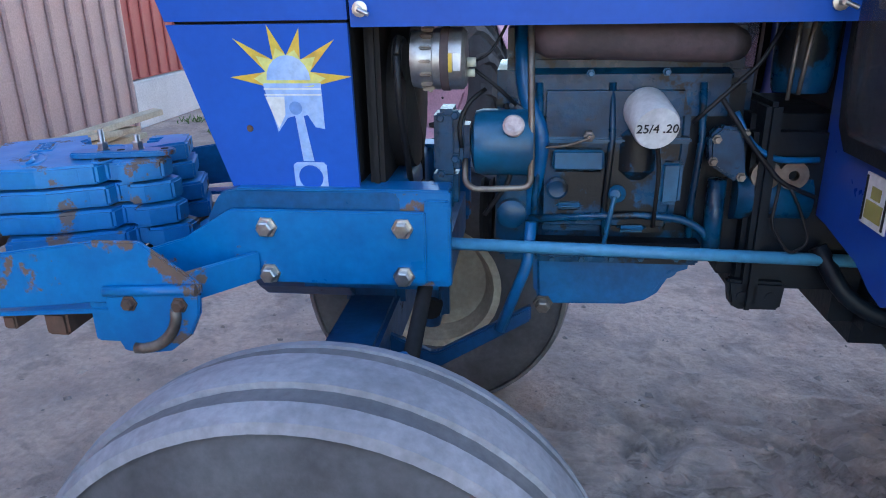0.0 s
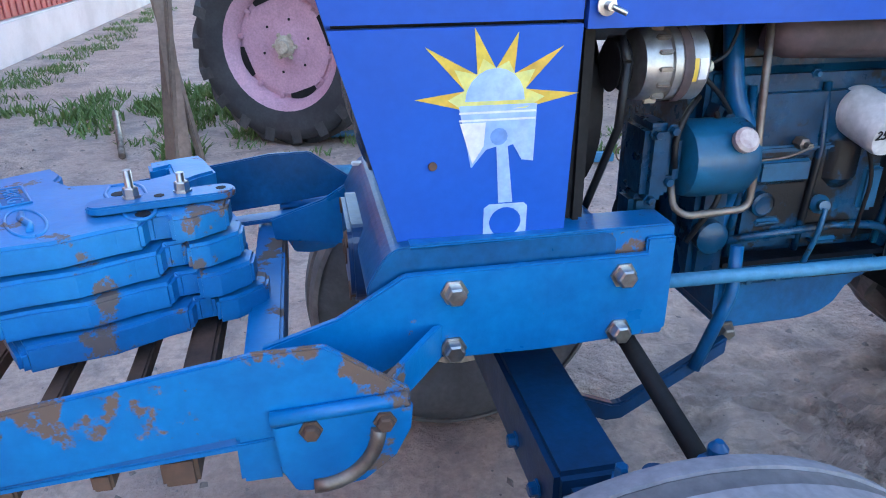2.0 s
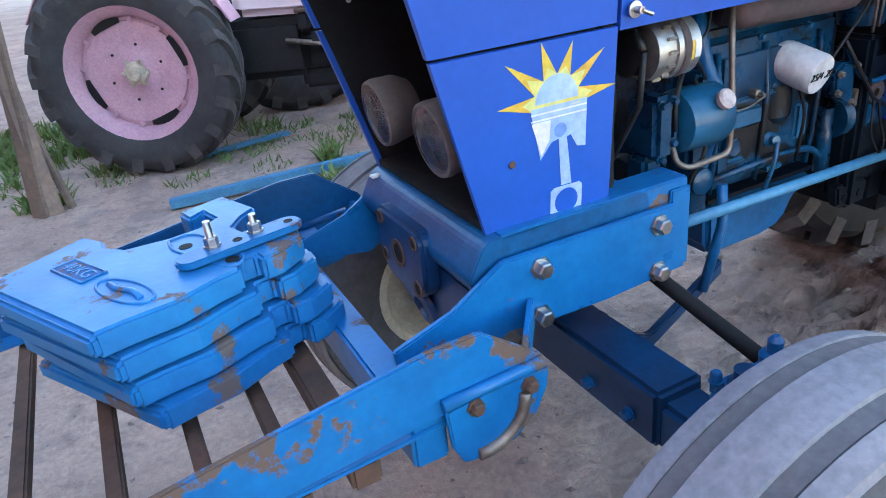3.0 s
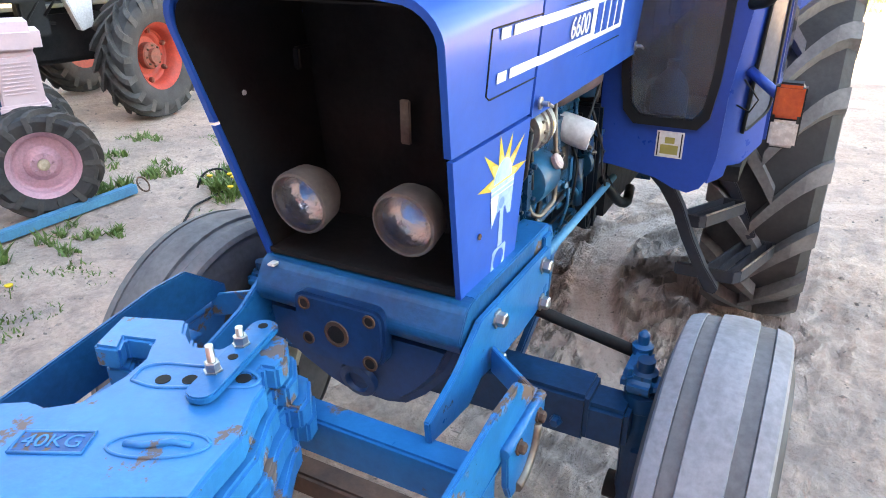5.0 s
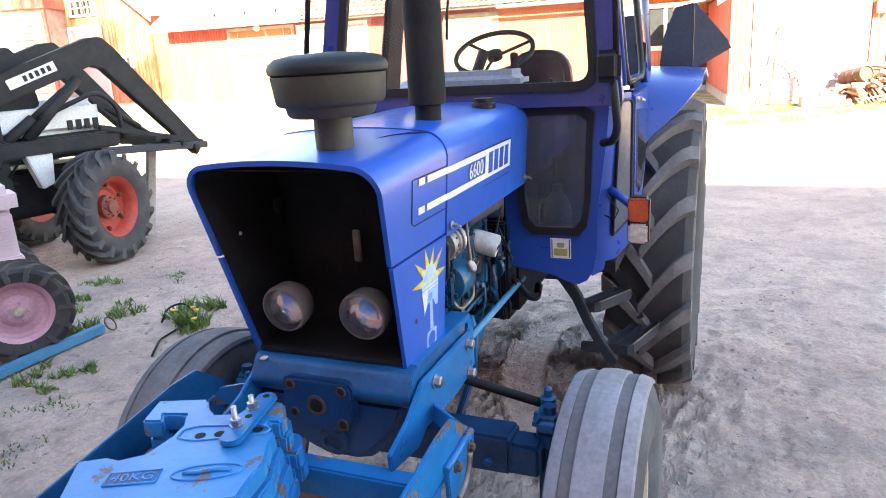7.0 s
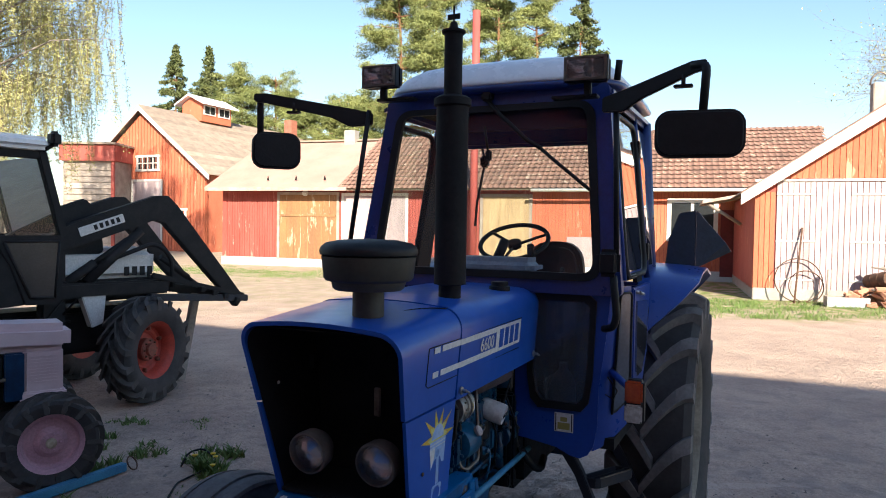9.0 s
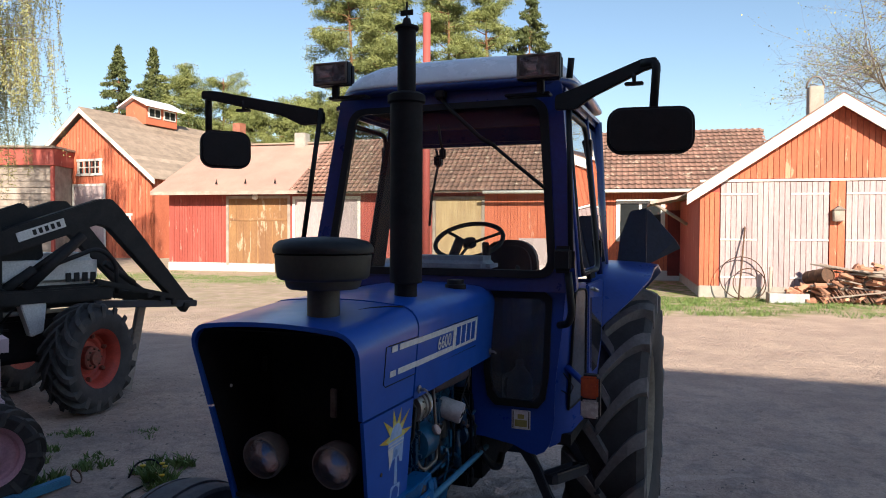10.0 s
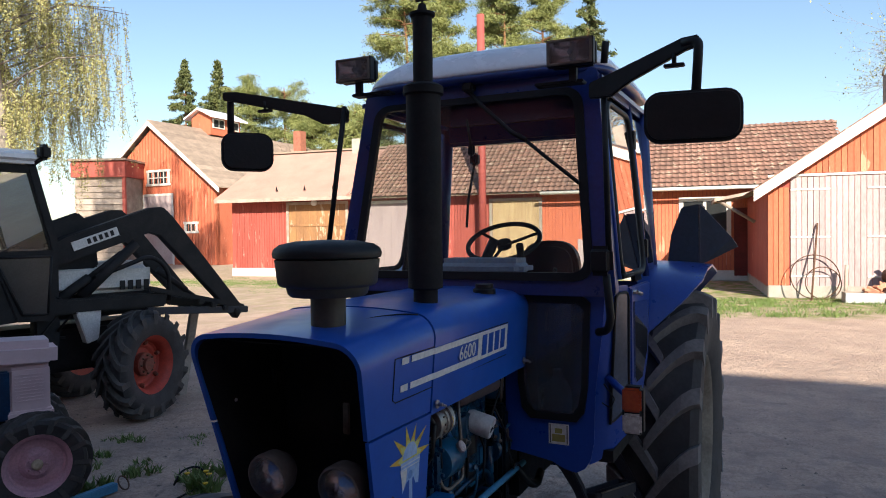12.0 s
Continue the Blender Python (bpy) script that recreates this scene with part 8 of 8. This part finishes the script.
for y in (0.25, 1.55):
    lt("cab_side", side([(-2.7, 1.0), (-1.0, 1.12), (-0.66, 1.14), (-0.63, 1.80), (-2.7, 1.80)], y - 0.03, y + 0.03, 0.01), M_LOADER)
    lt("cab_pillar", box((-0.74, y, 2.21), (0.085, 0.08, 0.92), 0.012, pose(0, 0, 0, 0, -14, 0)), M_LOADER)
    lt("cab_pillar", box((-2.5, y, 2.2), (0.09, 0.08, 0.9), 0.012), M_LOADER)
    lt("cab_pillar", box((-1.75, y, 2.2), (0.06, 0.06, 0.9), 0.012), M_LOADER)
    lt("window_rail", box((-1.7, y, 2.59), (1.75, 0.07, 0.08), 0.012), M_LOADER)
    g2 = lt("cab_pane", solid([(-0.68, y, 1.80), (-1.72, y, 1.80), (-1.72, y, 2.58), (-0.86, y, 2.58)], [(0, 1, 2, 3)]), M_GLASS, "clear cab glass")
    g2.visible_shadow = False
g3 = lt("cab_pane", solid([(-0.66, 0.3, 1.80), (-0.66, 1.5, 1.80), (-0.85, 1.5, 2.58), (-0.85, 0.3, 2.58)], [(0, 1, 2, 3)]), M_GLASS)
g3.visible_shadow = False
lt("cab_cross_rail", box((-0.645, 0.9, 1.77), (0.08, 1.3, 0.08), 0.012), M_LOADER)
lt("loader_mount", prism([(-0.62, 1.55), (-0.62, 2.07), (-0.30, 2.19), (-0.14, 2.04), (-0.10, 1.62), (-0.35, 1.40)][::-1], 0.10, Matrix.Translation((0, 0.50, 0)) @ XZ, 0.015), M_LOADER, "black loader mounting bracket")
lt("wiper_motor", box((-0.60, 0.42, 1.86), (0.09, 0.12, 0.08), 0.02), M_LOADER)
lt("cab_wheel", moved(lathe([(0.19 + 0.014 * math.cos(k * math.tau / 8), 0.014 * math.sin(k * math.tau / 8)) for k in range(8)], None, 28, True, True), aim((-1.25, 0.9, 1.92), (0.5, 0, 0.87))), M_BLACK, "black steering wheel")
door_out = [(-1.30, 1.80), (-1.13, 1.50), (-1.0, 1.12), (-0.68, 1.10), (-0.62, 1.80)]
lt("cab_door", prism(door_out[::-1], 0.03, Matrix.Translation((0, 0.20, 0)) @ XZ, 0.008), M_LOADER, "black cab door with a dusty lower pane")
lt("cab_door_pane", prism([(-1.19, 1.74), (-0.96, 1.19), (-0.735, 1.18), (-0.69, 1.74)][::-1], 0.008, Matrix.Translation((0, 0.193, 0)) @ XZ, 0.002), M_DUSTY)
for a_, b_ in (((-1.19, 1.74), (-0.96, 1.19)), ((-0.96, 1.19), (-0.735, 1.18)), ((-0.735, 1.18), (-0.69, 1.74)), ((-0.69, 1.74), (-1.19, 1.74))):
    lt("pane_frame", rod((a_[0], 0.195, a_[1]), (b_[0], 0.195, b_[1]), 0.014, 6), M_LOADER)
lt("cab_roof", bevelled(box((-1.72, 0.9, 2.70), (1.86, 1.56, 0.13)), 0.045, 3), M_ROOF, "pale cab roof")
lt("cab_lamp", merge(bevelled(box((-0.76, 0.14, 2.75), (0.10, 0.14, 0.15)), 0.03, 3), rod((-0.84, 0.2, 2.63), (-0.76, 0.14, 2.70), 0.02, 8)), M_BLACK)
lt("dash", box((-1.1, 0.9, 1.55), (0.3, 0.9, 0.4), 0.05), M_LOADER)
lt("seat", merge(box((-2.1, 0.9, 1.2), (0.5, 0.5, 0.15), 0.05), box((-2.35, 0.9, 1.5), (0.15, 0.5, 0.6), 0.05)), M_LOADER)

# ---- things lying about ----
single("steel_beam", moved(box((0, 0, 0), (2.3, 0.06, 0.065), 0.006), Matrix.Translation((0.62, 3.325, 0.045)) @ pose(0, 0, 0, 0, 0, -2.2)), M_BEAM, "light blue painted steel beam lying on the soil", "beam")
single("wire_ring", lathe([(0.055 + 0.006 * math.cos(k * math.tau / 6), 0.006 * math.sin(k * math.tau / 6)) for k in range(6)], Matrix.Translation((1.84, 3.28, 0.05)) @ pose(0, 0, 0, 60, 0, 20), 24, True, True), M_RUST, "rusty ring at the end of the beam", "ring")
single("loose_cable", tube(bend([(2.02, 2.95, 0.02), (2.12, 2.98, 0.10), (2.22, 2.90, 0.12), (2.2, 2.78, 0.06), (2.1, 2.74, 0.02), (1.75, 2.72, 0.015), (1.5, 2.55, 0.015)], 0.06), 0.008, 6), M_BLACK, "black cable looped on the soil", "cable")
single("flat_board", moved(box((0, 0, 0), (0.75, 0.09, 0.025), 0.004), Matrix.Translation((0.2, 4.42, 0.03)) @ pose(0, 0, 0, 0, 0, 8)), M_BEAM, "blue painted board lying by the pink tractor", "board")
single("steel_pipe", rod((-1.68, 4.1, 0.03), (-1.95, 5.2, 0.12), 0.025, 10), M_OLDSTEEL, "grey steel pipe lying on the soil", "pipe")
for x0, y0, x1, y1, z1, w in ((-1.30, 3.88, -1.16, 4.0, 1.5, 0.13), (-1.20, 3.86, -1.22, 3.98, 1.42, 0.09), (-1.10, 3.92, -1.30, 4.02, 1.38, 0.05)):
    a, b = Vector((x0, y0, -0.02)), Vector((x1, y1, z1))
    single("wooden_post", moved(box((0, 0, (b - a).length / 2), (w, 0.04, (b - a).length), 0.006), aim(a, b - a)), M_OLDPOST, "brown weathered plank leaning upright", "plank", "planks beside the pink tractor")
for i in range(9):
    single("sawn_plank", moved(box((0, 0, 0), (1.5 + 0.1 * (i % 3), 0.14, 0.05), 0.005), Matrix.Translation((-3.55 + 0.07 * (i % 3), 3.55 + 0.16 * (i % 3), 0.05 + 0.085 * (i // 3 * 1.6))) @ pose(0, 0, 0, random.uniform(-3, 3), random.uniform(-9, 4), 70 + random.uniform(-14, 14))), M_PALEWOOD, "pale sawn plank in a pile by the hall", "plank", "planks piled by the hall")


def grass_blades(spots):
    """Blades of grass in tufts: (x, y, radius, count, height)."""
    rng = np.random.default_rng(5)
    vs, fs = [], []
    for x, y, r, n, h in spots:
        for k in range(n):
            a, q = rng.uniform(0, math.tau), r * math.sqrt(rng.uniform(0, 1))
            bx_, by_ = x + q * math.cos(a), y + q * math.sin(a)
            hh = h * rng.uniform(0.3, 0.75)
            lean = rng.normal(0, 0.6, 2) * hh
            c = rng.uniform(0, math.tau)
            w = 0.004 + 0.062 * hh
            dx, dy = math.cos(c) * w, math.sin(c) * w
            z = ground_height(bx_, by_) - 0.005
            b = len(vs)
            vs += [(bx_ - dx, by_ - dy, z), (bx_ + dx, by_ + dy, z), (bx_ + dx * 0.7 + lean[0] * 0.5, by_ + dy * 0.7 + lean[1] * 0.5, z + hh * 0.6), (bx_ - dx * 0.7 + lean[0] * 0.5, by_ - dy * 0.7 + lean[1] * 0.5, z + hh * 0.6), (bx_ + lean[0], by_ + lean[1], z + hh)]
            fs += [(b, b + 1, b + 2, b + 3), (b + 3, b + 2, b + 4)]
    return vs, fs


spots = [(2.71, 4.38, 0.16, 110, 0.10), (2.29, 3.54, 0.18, 160, 0.12), (2.02, 2.73, 0.2, 260, 0.2), (2.37, 2.88, 0.22, 220, 0.16), (0.66, 3.5, 0.12, 120, 0.22), (0.50, 3.05, 0.12, 130, 0.2),
         (2.27, 4.14, 0.12, 90, 0.1), (0.3, 2.47, 0.28, 260, 0.05), (0.89, 2.85, 0.09, 70, 0.08), (1.12, 2.95, 0.08, 70, 0.08), (1.23, 2.83, 0.08, 80, 0.09), (1.75, 3.55, 0.16, 140, 0.13), (1.55, 3.75, 0.2, 120, 0.1),
         (0.1, 2.9, 0.3, 120, 0.05), (0.75, 2.6, 0.2, 80, 0.05), (-1.2, 4.1, 0.2, 160, 0.22), (1.0, 3.1, 0.12, 70, 0.12), (3.0, 3.7, 0.2, 60, 0.06), (1.6, 2.4, 0.2, 70, 0.06)]
rng = np.random.default_rng(11)
spots = [(x + rng.normal(0, r * 0.6), y + rng.normal(0, r * 0.6), r * rng.uniform(0.25, 0.5), n // 5 + 4, h * rng.uniform(0.55, 1.25)) for x, y, r, n, h in spots for k in range(5)]
for k in range(44):
    spots.append((-1.2 + rng.normal(0, 0.75), 5.7 + rng.normal(0, 0.55), 0.22, 90, 0.16))
for k in range(26):
    spots.append((0.6 + rng.normal(0, 0.9), 4.3 + rng.normal(0, 0.4), 0.16, 40, 0.1))
for k in range(60):
    spots.append((-3.7 + abs(rng.normal(0, 0.3)), rng.uniform(6.5, 17), 0.2, 40, 0.1))
for k in range(260):
    p = at_yard(rng.uniform(3.5, 15), rng.uniform(15.5, 20.2))
    spots.append((p.x, p.y, 0.3, 40, 0.13))
for k in range(70):
    p = at_yard(rng.uniform(-12, 8), rng.uniform(22, 33))
    spots.append((p.x, p.y, 0.3, 30, 0.1))
SHED_FRONT = YARD @ pose(-11.9, 34, 0, 0, 0, -16.3)
for k in range(420):
    p = SHED_FRONT @ Vector((rng.uniform(-1.0, 9.5), -4.6 + rng.normal(0, 1.1), 0))
    spots.append((p.x, p.y, 0.3, 26, 0.08))
me = bpy.data.meshes.new("grass")
gv, gf = grass_blades(spots)
me.from_pydata(gv, [], gf)
me.materials.append(M_GRASS)
tagged(new("grass", me), "sparse green grass and weeds in the yard soil", "grass", kind="stuff")
for x, y, h in ((2.05, 2.66, 0.15), (2.0, 2.80, 0.13), (2.12, 2.70, 0.10), (1.98, 2.6, 0.09), (0.42, 2.62, 0.07)):
    f = thing("dandelion", "yellow dandelion flower in the grass", "flower", (x, y, 0), "dandelions in the yard")
    part("stem", rod((x, y, 0), (x + 0.01, y, h), 0.003, 5), M_GRASS, f)
    part("flower_head", lathe([(0.004, h - 0.008), (0.02, h + 0.004), (0.021, h + 0.01), (0.0, h + 0.016)], Matrix.Translation((x + 0.01, y, 0)), 12), M_FLOWER, f)


def scatter():
    """Stones, clods and bark on the soil, too many to count."""
    rng = np.random.default_rng(3)
    vs, fs = [], []
    for k in range(2600):
        x, y = rng.uniform(-2.6, 5.5), rng.uniform(-1.6, 6)
        s = 0.004 + 0.012 * rng.random() ** 3
        b = len(vs)
        z = ground_height(x, y)
        e = rng.uniform(0.6, 1.6, 6)
        t = rng.uniform(0, math.tau)
        c, q = math.cos(t), math.sin(t)
        for (dx, dy, dz), w in zip(((1, 0, 0), (-1, 0, 0), (0, 1, 0), (0, -1, 0), (0, 0, 0.7), (0, 0, -0.5)), e):
            dx, dy = dx * w * s * 1.4, dy * w * s
            vs.append((x + dx * c - dy * q, y + dx * q + dy * c, z + dz * w * s))
        fs += [(b, b + 2, b + 4), (b + 2, b + 1, b + 4), (b + 1, b + 3, b + 4), (b + 3, b, b + 4), (b + 2, b, b + 5), (b + 1, b + 2, b + 5), (b + 3, b + 1, b + 5), (b, b + 3, b + 5)]
    me = bpy.data.meshes.new("gravel")
    me.from_pydata(vs, [], fs)
    me.materials.append(mat("mixed stones", (0.36, 0.30, 0.27), (0.2, 0.16, 0.14), rough=0.95, scale=9, bump=0))
    tagged(new("gravel", me), "small stones, clods and bark scattered on the soil", "gravel", kind="stuff")


scatter()

# ---- scrap before the garage door ----
GAR = YARD @ pose(8.37, 20.6, 0, 0, 0, -16.3)
M_BRICK = mat("old tiles and bricks", (0.52, 0.26, 0.17), (0.38, 0.19, 0.13), rough=0.9, scale=3, bump=0.3, each=0.35)
heap = thing("scrap_heap", "heap of old clay tiles, bricks and boards by the garage", "heap", GAR @ Vector((4.6, -1.0, 0)))
brick_mesh = mesh_of("brick", box((0, 0, 0), (0.30, 0.15, 0.075), 0.008, seg=1), M_BRICK)
rng = np.random.default_rng(21)


def laid(name, mesh, m, parent):
    ob = new(name, mesh)
    ob.parent = parent
    ob.matrix_parent_inverse = parent.matrix_basis.inverted()
    ob.matrix_basis = m
    return ob


for k in range(250):
    x = rng.uniform(2.3, 7.2)
    top = 1.15 * max(0.25, 1 - abs(x - 4.3) / 2.7)
    laid("brick", brick_mesh, GAR @ pose(x, -0.9 + rng.normal(0, 0.28), rng.uniform(0.05, top), rng.normal(0, 18), rng.normal(0, 22), rng.uniform(-60, 60)), heap)
board_mesh = mesh_of("board", box((0, 0, 0), (1.5, 0.12, 0.04), 0.005, seg=1), M_GREYWOOD)
for k in range(26):
    laid("board", board_mesh, GAR @ pose(rng.uniform(3.4, 6.5), -1.0 + rng.normal(0, 0.25), rng.uniform(0.15, 0.98), rng.normal(0, 8), rng.normal(0, 9), rng.uniform(-40, 40)), heap)
tile_mesh = mesh_of("roof_tile", box((0, 0, 0), (0.40, 0.22, 0.02), 0.004, seg=1), M_TILE)
for k in range(34):
    laid("roof_tile", tile_mesh, GAR @ pose(3.0 + 0.055 * k + rng.normal(0, 0.02), -1.05, 0.22 + rng.normal(0, 0.01), 6, 52 + rng.normal(0, 4), rng.normal(0, 6)), heap)
tyre_mesh = mesh_of("old_tyre", lathe([(0.17 + 0.09 * math.cos(k * math.tau / 10), 0.07 * math.sin(k * math.tau / 10)) for k in range(10)], None, 24, True, True), M_CARCASS)
for x, z in ((5.9, 0.42), (6.3, 0.75)):
    laid("old_tyre", tyre_mesh, GAR @ pose(x, -1.15, z, 62, 8, 0), heap)
drum_mesh = mesh_of("rusty_drum", lathe([(0, -0.42), (0.2, -0.42), (0.2, -0.15), (0.21, -0.14), (0.2, -0.13), (0.2, 0.13), (0.21, 0.14), (0.2, 0.15), (0.2, 0.42), (0.185, 0.42), (0.185, 0.38), (0, 0.38)], None, 18), M_RUST)
laid("rusty_drum", drum_mesh, GAR @ pose(3.05, -0.75, 0.72, 80, 10, 20), heap)
laid("rusty_drum", drum_mesh, GAR @ pose(5.3, -0.7, 0.92, 8, 84, 10), heap)
laid("old_sheet", mesh_of("old_sheet", box((0, 0, 0), (1.7, 0.5, 0.02), 0.004, seg=1), M_DKRED), GAR @ pose(5.2, -0.85, 0.83, 14, 3, -6), heap)
part("red_lid", moved(lathe([(0.36, 0), (0.36, 0.05), (0, 0.06)], aim((5.2, -1.45, 0.36), (0, -1, 0.25)), 24), GAR), M_DKRED, heap)
for x, r, z in ((1.15, 0.62, 0.62), (1.35, 0.45, 0.45)):
    single("iron_hoop", moved(lathe([(r + 0.014 * math.cos(k * math.tau / 6), 0.03 * math.sin(k * math.tau / 6)) for k in range(6)], aim((x, -0.35, z), (0.1, -1, 0.25)), 40, True, True), GAR), M_RUST, "rusty iron hoop leaning on the garage door", "hoop", "iron hoops by the garage")
single("iron_bar", moved(rod((1.0, -0.75, 0), (1.25, -0.08, 2.1), 0.025, 8), GAR), M_RUST, "long rusty bar leaning on the garage door", "bar")
single("wooden_stake", moved(rod((1.85, -0.5, 0), (1.9, -0.45, 0.95), 0.05, 8), GAR), M_GREYWOOD, "short wooden stake before the garage", "stake")
cr = thing("paint_crate", "pale painted low crate beside the scrap heap", "crate", GAR @ Vector((2.2, -1.1, 0)))
for o, s in (((2.2, -1.35, 0.14), (1.0, 0.04, 0.26)), ((2.2, -0.85, 0.14), (1.0, 0.04, 0.26)), ((1.72, -1.1, 0.14), (0.04, 0.46, 0.26)), ((2.68, -1.1, 0.14), (0.04, 0.46, 0.26)), ((2.2, -1.1, 0.03), (0.92, 0.46, 0.03))):
    part("crate_board", moved(box(o, s, 0.004), GAR), mat("pale blue boards", (0.5, 0.52, 0.56), rough=0.8) if o[0] == 2.2 and o[1] == -1.35 else M_GREYWOOD, cr)
